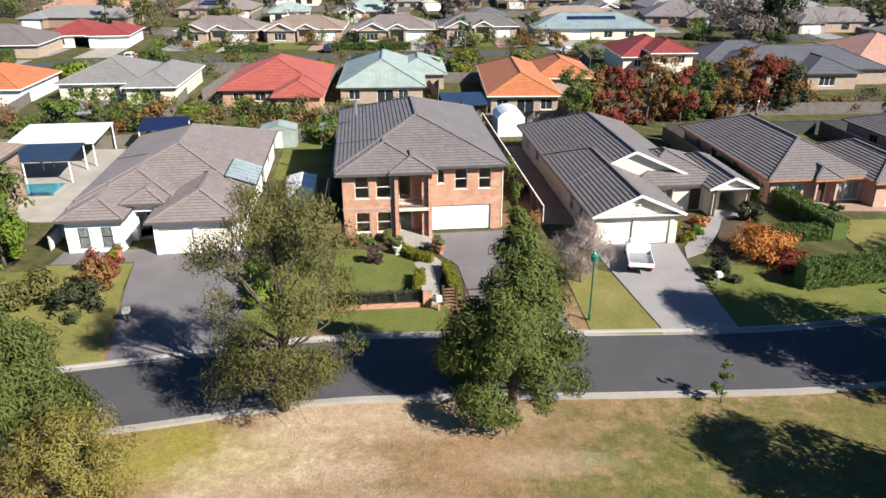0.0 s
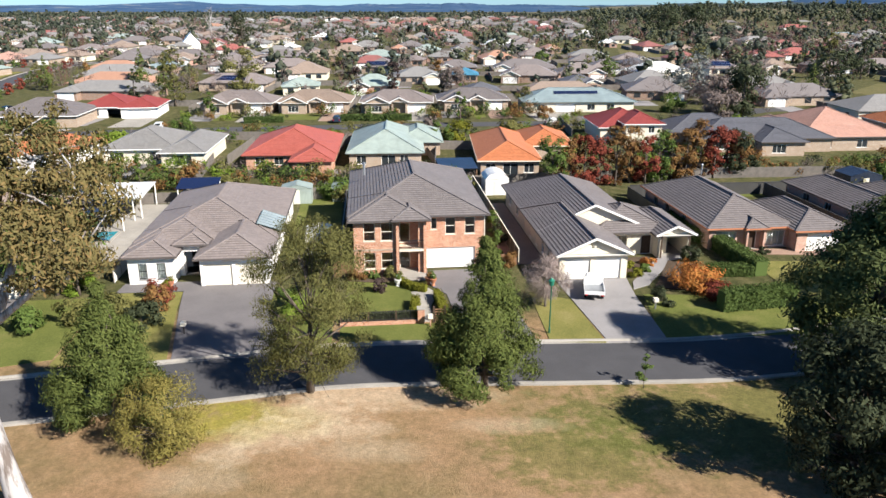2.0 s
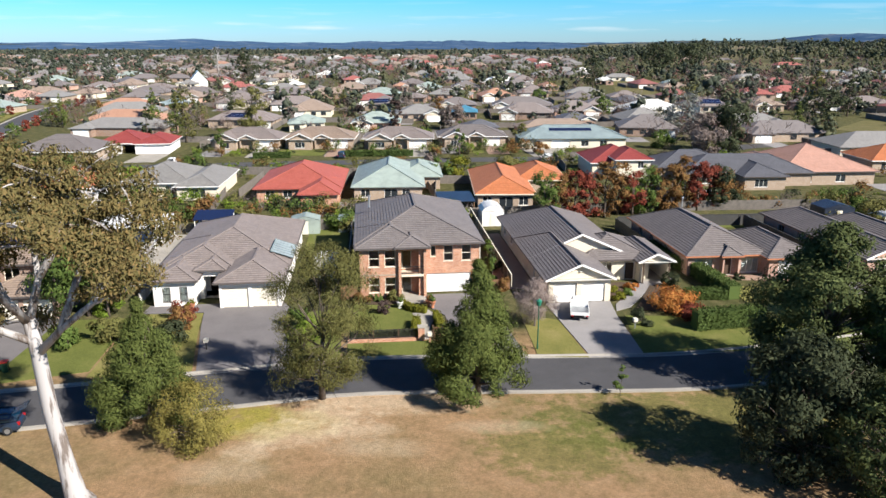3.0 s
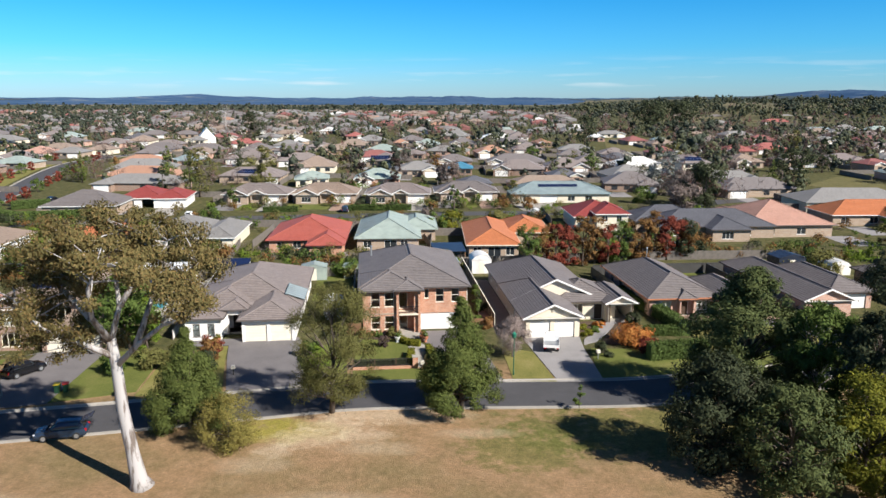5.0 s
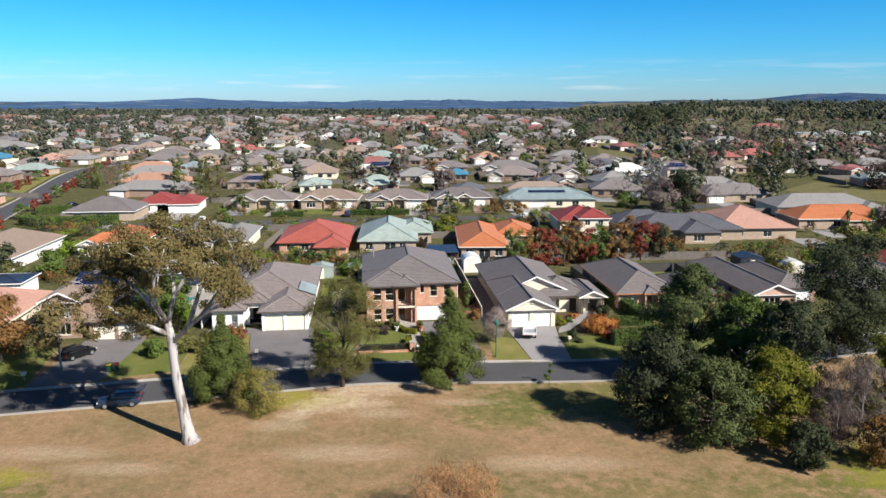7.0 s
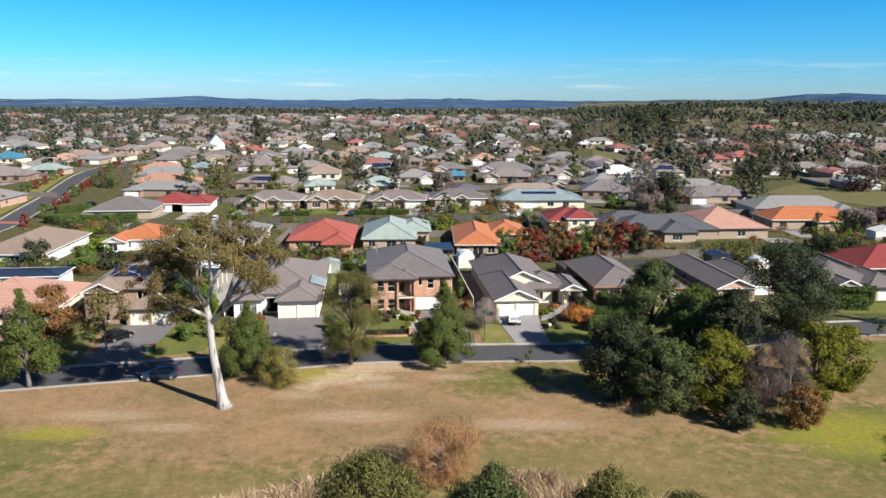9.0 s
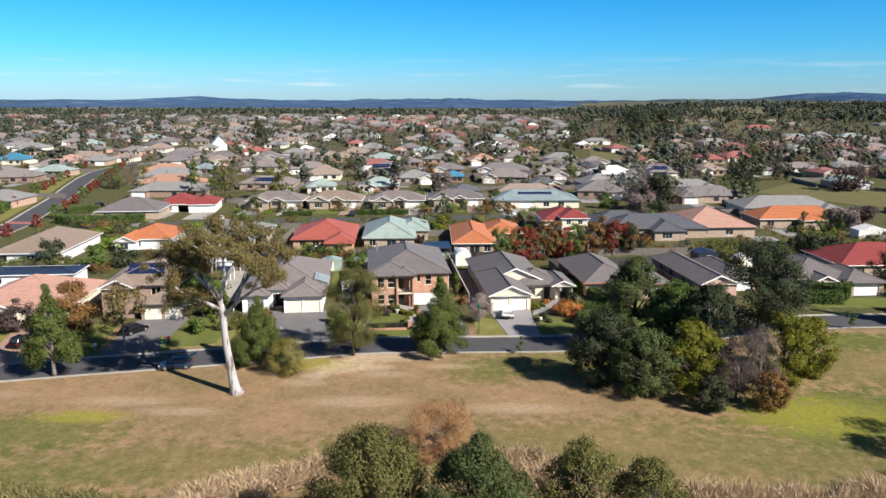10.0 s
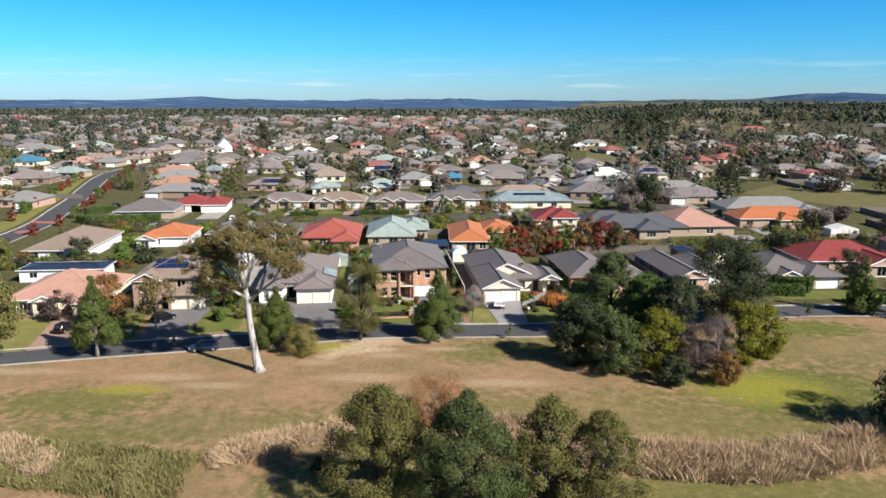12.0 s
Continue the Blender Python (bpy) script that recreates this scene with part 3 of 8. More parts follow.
gm = M()
gx = [-5200, -1500, -400, -120, 0, 60, 120, 180, 240, 320, 400, 500, 620, 760, 920, 1100, 1500, 2200, 5200]
gy = [-600, -150, 150, 500, 560, 640, 740, 860, 1000, 1150, 1300, 1500, 2200, 5200]
for xa, xb in zip(gx, gx[1:]):
    for ya, yb in zip(gy, gy[1:]):
        gm.poly([(px, py, rise(px, py)) for px, py in ((xa, ya), (xb, ya), (xb, yb), (xa, yb))])
tagged(part("ground", gm, GROUND), "dry winter grass with worn earth and green hollows", "ground", kind="structure")


def smooth_line(pts, step=2.0):
    """A Catmull-Rom line through points of the plan."""
    P = [Vector((*p, 0)) for p in pts]
    P = [P[0] * 2 - P[1]] + P + [P[-1] * 2 - P[-2]]
    out = []
    for a, b, c, d in zip(P, P[1:], P[2:], P[3:]):
        n = max(2, int((c - b).length / step))
        for i in range(n):
            t = i / n
            out.append(0.5 * ((2 * b) + (c - a) * t + (2 * a - 5 * b + 4 * c - d) * t * t + (3 * b - a - 3 * c + d) * t ** 3))
    out.append(P[-2])
    return out


def sides(line, off):
    out = []
    for i, p in enumerate(line):
        d = (line[min(i + 1, len(line) - 1)] - line[max(i - 1, 0)]).normalized()
        out.append(p + Vector((-d.y, d.x, 0)) * off)
    return out


def strip(m, a, b, za, zb):
    for p, q, r, s in zip(a, a[1:], b[1:], b):
        m.poly([(p.x, p.y, za), (q.x, q.y, za), (r.x, r.y, zb), (s.x, s.y, zb)])


def road(name, pts, width, label, mat=None, kerbs=True):
    line = smooth_line(pts)
    lo, hi = sides(line, -width / 2), sides(line, width / 2)
    m = M()
    strip(m, lo, hi, 0.03, 0.03)
    tagged(part(name, m, mat or ASPHALT), label, "road", kind="structure")
    if kerbs:
        for side, off in (("near", -1), ("far", 1)):
            k = M()
            a, b, c, d = (sides(line, off * (width / 2 + w)) for w in (-0.32, -0.02, 0.14, 0.30))
            if off > 0:
                strip(k, b, a, 0.05, 0.035), strip(k, c, b, 0.16, 0.06), strip(k, d, c, 0.16, 0.16)
                strip(k, d, d, 0.16, 0.0)
            else:
                strip(k, a, b, 0.035, 0.05), strip(k, b, c, 0.06, 0.16), strip(k, c, d, 0.16, 0.16)
                strip(k, d, d, 0.16, 0.0)
            tagged(part("kerb", k, CONCRETE), "pale concrete kerb and gutter along the asphalt road", "kerb", kind="structure")
    return line


MAIN = road("road", [(-140, -68), (-100, -50), (-78, -40), (-63, -35), (-45, -30.4), (-30, -27), (-15.5, -23.6), (-5, -21.3), (12, -20.8), (25, -20), (42, -16), (60, -10.5), (76, -8.5), (96, -9.5), (130, -16), (180, -32)], 6.9, "dark asphalt residential road with concrete kerbs")
road("road", [(-112, 30), (-115, 56), (-118.5, 83.5), (-126, 110), (-135, 141), (-147.5, 178), (-159.5, 217), (-165, 250), (-160, 282), (-138, 312), (-108, 335)], 7.6, "dark asphalt side street curving uphill between verges")
road("road", [(-100, 80), (-60, 88), (-20, 94), (20, 99), (56, 100), (86, 122), (106, 116), (150, 118)], 6.5, "grey asphalt back street between two rows of houses", kerbs=False)


def slab(name, pts, z, mat, label, category, kind="structure", local=True):
    m = M()
    P = [street(*p) if local else p for p in pts]
    m.poly([(x, y, z) for x, y in P])
    for (a, b), (c, d) in zip(P, P[1:] + P[:1]):
        m.poly([(a, b, 0), (c, d, 0), (c, d, z), (a, b, z)])
    return tagged(part(name, m, mat), label, category, kind=kind)


# plots of the front row: lawns and drives (frame of the house fronts)
slab("lawn", [(-8.8, -13), (-8.3, -2.6), (-3.2, -2.2), (-2.2, -6), (-1.6, -12.8)], 0.05, LAWN, "mown bright green front lawn", "lawn")
slab("lawn", [(-8.8, -17.0), (-8.8, -13.6), (-0.4, -13.6), (-0.1, -17.6)], 0.05, LAWN, "green grass verge before the iron fence", "lawn")
slab("lawn", [(8.6, -18.4), (9.2, -7.5), (12.7, -9.5), (13.2, -19)], 0.05, LAWN_DRY, "yellowish green grass verge beside a drive", "lawn")
slab("lawn", [(18.0, -19.0), (20.0, -9.0), (35, -11), (50, -12), (50, -17.5), (34, -19.0)], 0.05, LAWN, "green grass verge in the shade of trees", "lawn")
slab("lawn", [(34.5, -10.5), (35.0, -1.0), (54, -2.5), (56, -11)], 0.055, LAWN_DRY, "sunny green front lawn beside a hedge", "lawn")
slab("lawn", [(-31.0, -18.6), (-30.8, -3.6), (-24.2, -3.8), (-23.8, -8), (-22.2, -18.6)], 0.05, LAWN_DRY, "patchy yellow green front lawn with shrubs", "lawn")
slab("lawn", [(-15.2, -16.6), (-15.4, -5), (-9.6, -4), (-9.4, -16.6)], 0.05, LAWN, "narrow green lawn between two drives", "lawn")
slab("lawn", [(-39.5, -19.5), (-38.4, -4.6), (-31.2, -4.5), (-31.2, -17.4)], 0.05, LAWN, "green front lawn with a drive beside it", "lawn")
slab("lawn", [(-56, -23), (-55, -6), (-49.2, -6), (-47.5, -21)], 0.05, LAWN, "green front lawn under shady trees", "lawn")
slab("lawn", [(-73, -27), (-72, -8), (-64.5, -8), (-62.5, -25)], 0.05, LAWN_DRY, "yellow green front lawn", "lawn")
slab("lawn", [(71, -8), (69, -2), (96, -4), (97, -12)], 0.05, LAWN, "green front lawn and verge", "lawn")
slab("lawn", [(44, 26), (43, 33), (53, 32), (53, 26)], 0.05, LAWN, "bright green back lawn behind a dark fence", "lawn")
slab("lawn", [(-15.4, 16), (-15.4, 31), (-9.6, 31), (-9.6, 16)], 0.05, LAWN, "green back lawn between fences", "lawn")
slab("driveway", [(-0.6, -0.3), (-0.2, -4.5), (1.2, -7), (1.6, -17.8), (7.6, -18.6), (6.4, -0.2)], 0.06, DRIVE_GREY, "smooth dark grey concrete driveway", "driveway")
slab("driveway", [(-30.6, -3.4), (-30.4, -1.0), (-16, -1.0), (-15.4, -2.4), (-15.4, -9), (-13.0, -18.6), (-21.8, -18.8), (-23.6, -8), (-24.2, -3.5)], 0.06, DRIVE_GREY, "wide mauve grey concrete driveway with tree shadows", "driveway")
slab("driveway", [(12.6, -4.5), (19.9, -4.5), (19.2, -9), (18.4, -19.4), (13.4, -19.0), (12.8, -9)], 0.06, DRIVE_PALE, "pale exposed concrete driveway", "driveway")
slab("driveway", [(-46.4, -4), (-38.4, -4), (-39.2, -19.6), (-47.2, -21)], 0.06, DRIVE_GREY, "brown grey concrete driveway", "driveway")
slab("driveway", [(-64.5, -7), (-59, -6), (-55.8, -23.5), (-62, -25)], 0.06, DRIVE_PINK, "pinkish concrete driveway", "driveway")
slab("driveway", [(44.2, 0.5), (50.2, 0.5), (58, -9.5), (54, -13.5), (48, -4)], 0.065, DRIVE_GREY, "dark asphalt driveway curving to a garage", "driveway")
slab("path", [(-2.2, -6.2), (-0.4, -5.2), (0.3, -6.9), (-0.5, -9.5), (-0.9, -13.2), (-1.9, -13.2), (-1.7, -9.5)], 0.075, CONCRETE, "pale stone garden path to the gate", "path")
slab("path", [(19.6, -7.6), (20.2, -5.6), (25.6, 1.5), (30.2, 3.0), (30.4, 1.8), (26.6, 0.2), (21.5, -6.6)], 0.075, DRIVE_PALE, "grey concrete path along a garden bed", "path")
slab("path", [(34.5, 1.6), (35, 3.2), (49, 2.2), (50, 0.3), (44, 0.3)], 0.07, DRIVE_PINK, "brown paved strip along the house front", "path")
slab("path", [(8.0, 0.5), (10.0, 0.8), (12.8, 0.5), (12.8, 26), (10.2, 26)], 0.07, DRIVE_PINK, "brick paved side yard along the house wall", "path")
slab("garden_bed", [(20.1, -4.0), (20.2, 1.6), (24.6, 1.6), (24.4, 0.2), (21.2, -4.6)], 0.1, MULCH, "mulched garden bed with low shrubs", "garden bed")
slab("garden_bed", [(-8.2, -2.6), (-8, -1.2), (-3.4, -1.3), (-3.3, -2.8), (-5, -3.4)], 0.1, MULCH, "mulched bed of shrubs under the windows", "garden bed")
slab("garden_bed", [(21.8, -7.4), (26.2, 0.2), (28.6, -1.2), (27.2, -9.2)], 0.1, MULCH, "mulched bed under red and orange shrubs", "garden bed")

# ---- front row of houses ----
W = lambda *o: o
x, y = street(-23, 3)
white_house = house(x, y, 6, "white rendered bungalow with brown tiled hip roofs and double garage", [
    ((-7.0, 0.6, 6.9, 21.6), 3.00, "hip", 21, 0.45, {"r": [W(3.0, 1.6, 0.9, 1.2, "pair"), W(9.5, 2.4, 0.0, 2.1, "slider"), W(15, 1.5, 0.9, 1.2, "pair")], "l": [W(5, 1.5, 0.9, 1.2, "pair"), W(13, 1.5, 0.9, 1.2, "pair")], "f": [W(5.2, 1.5, 0.0, 2.2, "door")]}),
    ((-6.93, -1.4, 1.6, 12), 2.99, "hip", 21, 0.45, {"f": [W(4.95, 2.1, 0.0, 2.5, "void")]}),
    ((-6.86, -4.3, -2.5, 4), 2.98, "hip", 21, 0.45, {"f": [W(0.95, 0.85, 0.55, 1.65, "sash", "curtain"), W(2.75, 0.85, 0.55, 1.65, "sash", "curtain")]}),
    ((-2.55, -2.0, 0.25, 5), 3.38, "hip", 23, 0.4, {"f": [W(0.55, 2.05, 0.0, 2.6, "void")]}),
    ((0.3, -5.4, 6.83, 6), 2.98, "hip", 21, 0.45, {"f": [W(0.35, 2.72, 0.0, 2.3, "garage"), W(3.42, 2.72, 0.0, 2.3, "garage")]}),
], RENDER_WHITE, TILE_BROWN, GUTTER, DARK_TRIM, PAINT_CREAM)
# glazed pergola roof and its posts, solar panels on the rear slope
pm = M()
slope(pm, [(7.5, 2.2, 3.24), (7.5, 7.6, 3.24), (5.0, 7.6, 4.14), (5.0, 2.2, 4.14)], 0)
part("skylight_roof", pm, POLY, white_house, "translucent blue grey ribbed roof panel")
pf = M()
for k in range(7):
    pf.beam((7.5, 2.2 + k * 0.9, 3.28), (5.0, 2.2 + k * 0.9, 4.18), 0.06, 0.06)
pf.beam((5.0, 2.2, 4.16), (5.0, 7.6, 4.16), 0.1, 0.22)
part("skylight_frame", pf, SHEET_BLUE, white_house)

x, y = street(-1, 0.5)
brick_house = house(x, y, 6, "two storey orange brick house with charcoal tiled hip roof", [
    ((-6.7, 0.0, 6.9, 21), 5.92, "hip", 21, 0.5, {
        "f": [W(7.55, 5.15, 0.0, 2.3, "garage"), W(3.75, 2.1, 0.1, 2.1, "slider"), W(3.75, 2.1, 3.0, 2.1, "slider"), W(8.05, 0.6, 4.3, 1.25, "one"), W(9.55, 1.05, 3.75, 1.8, "sash"), W(11.6, 1.05, 3.75, 1.8, "sash")],
        "l": [W(3, 1.4, 3.9, 1.3, "pair"), W(9, 1.4, 3.9, 1.3, "pair"), W(15, 1.4, 3.9, 1.3, "pair"), W(6, 1.4, 0.9, 1.3, "pair"), W(14, 1.4, 0.9, 1.3, "pair")],
        "r": [W(4, 1.2, 3.9, 1.2, "pair"), W(11, 1.2, 3.9, 1.2, "pair")]}),
    ((-6.63, -1.35, 0.55, 7), 5.90, "hip", 21, 0.5, {
        "f": [W(1.0, 1.15, 3.65, 1.9, "sash"), W(2.75, 1.2, 3.65, 1.9, "sash"), W(1.0, 1.15, 0.65, 1.75, "sash"), W(2.75, 1.2, 0.65, 1.75, "sash"), W(4.55, 2.0, 0.1, 2.3, "void"), W(4.55, 2.0, 2.85, 2.7, "void")]}),
    ((-2.35, -1.7, 0.75, 3), 5.98, "hip", 24, 0.4, {"f": [W(0.3, 2.5, 0.0, 5.7, "void")]}),
], BRICK, TILE_DARK, GUTTER, PAINT_CREAM, PAINT_WHITE)
bal = M().box(-2.05, -1.75, 2.55, 0.45, 0.0, 2.78)
part("balcony_slab", bal, RENDER_CREAM, brick_house)
rail = M().box(-2.05, -1.72, 3.68, 0.45, -1.66, 3.74).box(-2.05, -1.72, 2.9, 0.45, -1.66, 2.94)
for k in range(22):
    a = -2.02 + k * 0.116
    rail.box(a, -1.705, 2.94, a + 0.02, -1.675, 3.68)
part("balcony_railing", rail, DARK_TRIM, brick_house, "dark wrought iron balcony railing")
part("porch_floor", M().box(-2.3, -2.9, 0.0, 0.7, 0.0, 0.16), CONCRETE, brick_house)
part("porch_step", M().box(-2.6, -3.5, 0.0, 0.9, -2.9, 0.09), CONCRETE, brick_house)
part("downpipe", M().box(6.95, -0.02, 0.1, 7.03, 0.06, 5.6), PAINT_CREAM, brick_house)
sill = M().box(-6.7, -1.38, 2.62, -2.35, -1.35, 2.80)
part("brick_band", sill, BRICK_TAN, brick_house)
part("flue", M().lathe((-5.4, 13.5, 7.2), [(0.14, 0), (0.14, 1.3), (0.2, 1.32), (0.2, 1.5), (0.05, 1.55)]), STEEL, brick_house)

x, y = street(16.4, -4.4)
cream_house = house(x, y, 6, "cream rendered bungalow with charcoal tiled gable and double garage", [
    ((-3.5, 0.0, 3.5, 17), 2.72, "fgable", 24, 0.5, {"f": [W(0.55, 2.6, 0.0, 2.2, "garage"), W(3.75, 2.6, 0.0, 2.2, "garage")], "l": [W(3, 0.9, 0.5, 1.7, "sash"), W(6, 0.9, 0.5, 1.7, "sash"), W(9, 0.9, 0.5, 1.7, "sash"), W(12, 0.9, 0.5, 1.7, "sash")]}),
    ((-3.46, 8.6, 8.4, 29.6), 2.71, "fgable", 24, 0.5, {"l": [W(2, 1.4, 0.8, 1.4, "pair"), W(7, 1.4, 0.8, 1.4, "pair")]}),
    ((2.6, 7.2, 10.6, 16), 2.70, "hip", 24, 0.5, {"f": [W(1.4, 2.0, 0.3, 1.9, "triple"), W(5.0, 1.2, 0.0, 2.2, "door")]}),
    ((9.0, 5.6, 12.6, 15), 2.74, "fgable", 24, 0.5, {"f": [W(0.35, 2.9, 0.0, 2.35, "void")], "r": [W(5.5, 1.9, 0.0, 2.35, "void")]}),
], RENDER_CREAM, TILE_DARK, GUTTER, PAINT_WHITE, PAINT_WHITE)
for a in (9.15, 12.3):
    part("porch_post", M().box(a, 5.3, 0, a + 0.16, 5.46, 2.7), TIMBER_DARK, cream_house)
part("gable_vent", M().lathe((0, -0.02, 3.55), [(0.2, 0), (0.2, 0.06)]), PAINT_CREAM, cream_house)

x, y = street(37.2, 3.4)
pink_brick = house(x, y, 6, "pink brick bungalow with charcoal tiled roof and white curtains", [
    ((-5.0, 0.0, 5.0, 20), 2.62, "hip", 24, 0.5, {"f": [W(0.8, 2.3, 0.3, 1.8, "triple", "curtain"), W(4.6, 1.0, 0.0, 2.1, "door"), W(6.8, 2.2, 0.3, 1.8, "triple", "curtain")], "l": [W(3, 1.2, 0.7, 1.4, "pair"), W(7, 1.2, 0.7, 1.4, "pair"), W(12, 1.2, 0.7, 1.4, "pair")]}),
    ((4.4, -1.8, 10.4, 10), 2.60, "hip", 24, 0.5, {"f": [W(1.2, 4.2, 0.0, 2.15, "garage")]}),
    ((-0.9, -0.7, 1.3, 4), 2.64, "hip", 32, 0.25, {"f": [W(0.2, 1.8, 0.0, 2.3, "void")]}),
], BRICK_PINK, TILE_DARK, TERRACOTTA, PAINT_WHITE, PAINT_WHITE)
part("flue", M().lathe((-1.5, 11, 6.2), [(0.08, 0), (0.08, 1.2), (0.16, 1.22), (0.02, 1.4)]), STEEL, pink_brick)

x, y = street(56.5, 0.0)
house(x, y, 6, "pink brick bungalow with dark ribbed tile roof beyond a lawn", [
    ((-3.4, 0.0, 3.4, 24), 2.65, "fgable", 23, 0.5, {"f": [W(1.6, 2.6, 0.3, 1.8, "triple")], "l": [W(4, 1.4, 0.7, 1.4, "pair"), W(9, 1.4, 0.7, 1.4, "pair"), W(15, 1.4, 0.7, 1.4, "pair")]}),
    ((3.0, 4.2, 9.4, 20), 2.62, "hip", 23, 0.5, {"f": [W(1.4, 4.2, 0.0, 2.15, "garage")]}),
], BRICK_PINK, TILE_DARK, GUTTER, PAINT_WHITE, PAINT_WHITE)

x, y = street(-45, -1)
brown_house = house(x, y, 6, "two storey brown brick house with solar panels on tiled roof", [
    ((-7.5, 0.0, 6.4, 14), 5.3, "hip", 22, 0.5, {"f": [W(7.6, 1.6, 3.4, 1.4, "pair"), W(10.8, 1.6, 3.4, 1.4, "pair")], "r": [W(4, 1.5, 3.4, 1.3, "pair")]}),
    ((-7.4, -1.8, -2.4, 5), 5.26, "fgable", 26, 0.5, {"f": [W(1.4, 2.3, 3.1, 1.7, "triple", "curtain"), W(1.4, 2.2, 0.5, 1.7, "triple")]}),
    ((-0.9, -3.0, 6.3, 3), 2.75, "hip", 22, 0.5, {"f": [W(0.5, 2.9, 0.0, 2.2, "garage"), W(3.8, 2.9, 0.0, 2.2, "garage")]}),
    ((-2.6, -1.2, -0.7, 2), 2.7, "hip", 22, 0.3, {"f": [W(0.3, 1.2, 0.0, 2.2, "void")]}),
], BRICK_BROWN, TILE_TAN, GUTTER, PAINT_CREAM, PAINT_CREAM)
x, y = street(-66, -4)
pink_house = house(x, y, 6, "cream bungalow with broad pink tiled roof and gabled porch", [
    ((-8.0, 0.0, 8.6, 17), 2.65, "hip", 22, 0.5, {"f": [W(2, 2, 0.5, 1.6, "triple"), W(11, 2, 0.5, 1.6, "triple")]}),
    ((-2.8, -2.0, 1.0, 8), 2.8, "fgable", 24, 0.45, {"f": [W(0.6, 2.6, 0.0, 2.4, "void")]}),
    ((4.4, -3.2, 8.7, 8), 2.6, "hip", 22, 0.45, {"f": [W(0.7, 2.8, 0.0, 2.2, "garage")]}),
], RENDER_CREAM, TILE_PINK, PAINT_CREAM, PAINT_WHITE, PAINT_CREAM)
x, y = street(-88, -6)
house(x, y, 8, "cream bungalow with dusty red tiled roof", [
    ((-7.0, 0.0, 7.0, 15), 2.65, "hip", 22, 0.5, {"f": [W(2, 2, 0.5, 1.6, "triple"), W(8, 4.6, 0.0, 2.2, "garage")]}),
], RENDER_CREAM, TILE_RED, PAINT_CREAM, gauge=0.38)
house(-76, 12, 6, "long low white building with dark skillion roof", [
    ((-8, 0.0, 9, 7), 2.7, "hip", 8, 0.4, {"f": [W(2, 1.6, 0.9, 1.1, "pair"), W(7.5, 1.6, 0.9, 1.1, "pair"), W(12.5, 1.6, 0.9, 1.1, "pair")]}),
], RENDER_WHITE, SHEET_NAVY, PAINT_WHITE, gauge=0)
house(79, 10, 4, "cream bungalow with blue grey tiled roof and white garage", [
    ((-7.5, 0.0, 5.0, 16), 2.65, "hip", 22, 0.5, {"f": [W(1.6, 1.6, 0.6, 1.5, "pair"), W(4.6, 1.6, 0.6, 1.5, "pair")]}),
    ((1.2, -3.0, 8.6, 9), 2.62, "hip", 22, 0.5, {"f": [W(1.6, 4.8, 0.0, 2.2, "garage")]}),
    ((-4.2, -2.0, -0.2, 6), 2.68, "fgable", 24, 0.4, {"f": [W(1.2, 1.6, 0.6, 1.5, "pair")]}),
], BRICK_TAN, TILE_DARK, GUTTER)
house(99, 22, 2, "cream bungalow with broad red tiled roofs", [
    ((-12, 0.0, 9, 15), 2.7, "hip", 22, 0.5, {"f": [W(3, 2, 0.5, 1.6, "triple"), W(12, 2, 0.5, 1.6, "triple")]}),
    ((-1, -5.0, 6.5, 8), 2.68, "fgable", 24, 0.5, {"f": [W(2, 3, 0.3, 1.8, "triple")]}),
    ((9.5, -8, 18, 8), 2.66, "hip", 22, 0.5, {}),
], BRICK_TAN, TILE_DEEPRED, PAINT_WHITE)

# ---- second and third rows ----
R2 = dict(far=True, gauge=0.4)
house(-23.8, 48.2, 4, "orange brick bungalow with bright red tiled roof", [
    ((-7.6, 1.2, 7.0, 20), 2.6, "hip", 22, 0.55, {"f": [W(1.5, 1.6, 0.8, 1.3, "pair"), W(4.6, 1.6, 0.8, 1.3, "pair")]}),
    ((0.8, -4.2, 6.9, 8), 2.58, "hip", 22, 0.55, {"f": [W(2, 2.0, 0.8, 1.3, "pair")]}),
], BRICK, TILE_RED, TILE_RED, **R2)
house(-9.0, 51, 3, "cream brick bungalow with pale green steel roof", [
    ((-5.4, 0.0, 6.8, 22), 2.6, "hip", 24, 0.5, {"f": [W(1.2, 1.6, 0.6, 1.5, "pair"), W(5.4, 2.4, 0.0, 2.1, "slider"), W(8.6, 1.4, 0.6, 1.5, "pair")]}),
    ((2.5, 10, 10.5, 24), 2.58, "hip", 22, 0.5, {}),
], BRICK_TAN, SHEET_TEAL, SHEET_TEAL, far=True, gauge=0)
house(12.3, 44.2, 1, "cream brick bungalow with glowing orange tiled roof", [
    ((-4.7, 0.0, 4.7, 24), 2.65, "hip", 23, 0.55, {"f": [W(0.8, 1.6, 0.6, 1.5, "pair"), W(3.6, 2.4, 0.0, 2.1, "slider"), W(7, 1.6, 0.6, 1.5, "pair")]}),
    ((3.4, 13, 12.5, 27), 2.63, "hip", 23, 0.5, {}),
], BRICK_TAN, TILE_ORANGE, PAINT_CREAM, **R2)
house(-47, 54, 4, "cream rendered bungalow with pale grey tiled roof", [
    ((-10.5, 0.0, 2.0, 15), 2.65, "hip", 22, 0.5, {"f": [W(1.2, 2.4, 0.5, 1.6, "triple"), W(8, 2, 0.5, 1.6, "pair")]}),
    ((0.5, -3.5, 7.6, 14), 2.63, "hip", 22, 0.5, {"f": [W(2, 3, 0.5, 1.6, "triple")]}),
], RENDER_CREAM, TILE_GREY, PAINT_WHITE, **R2)
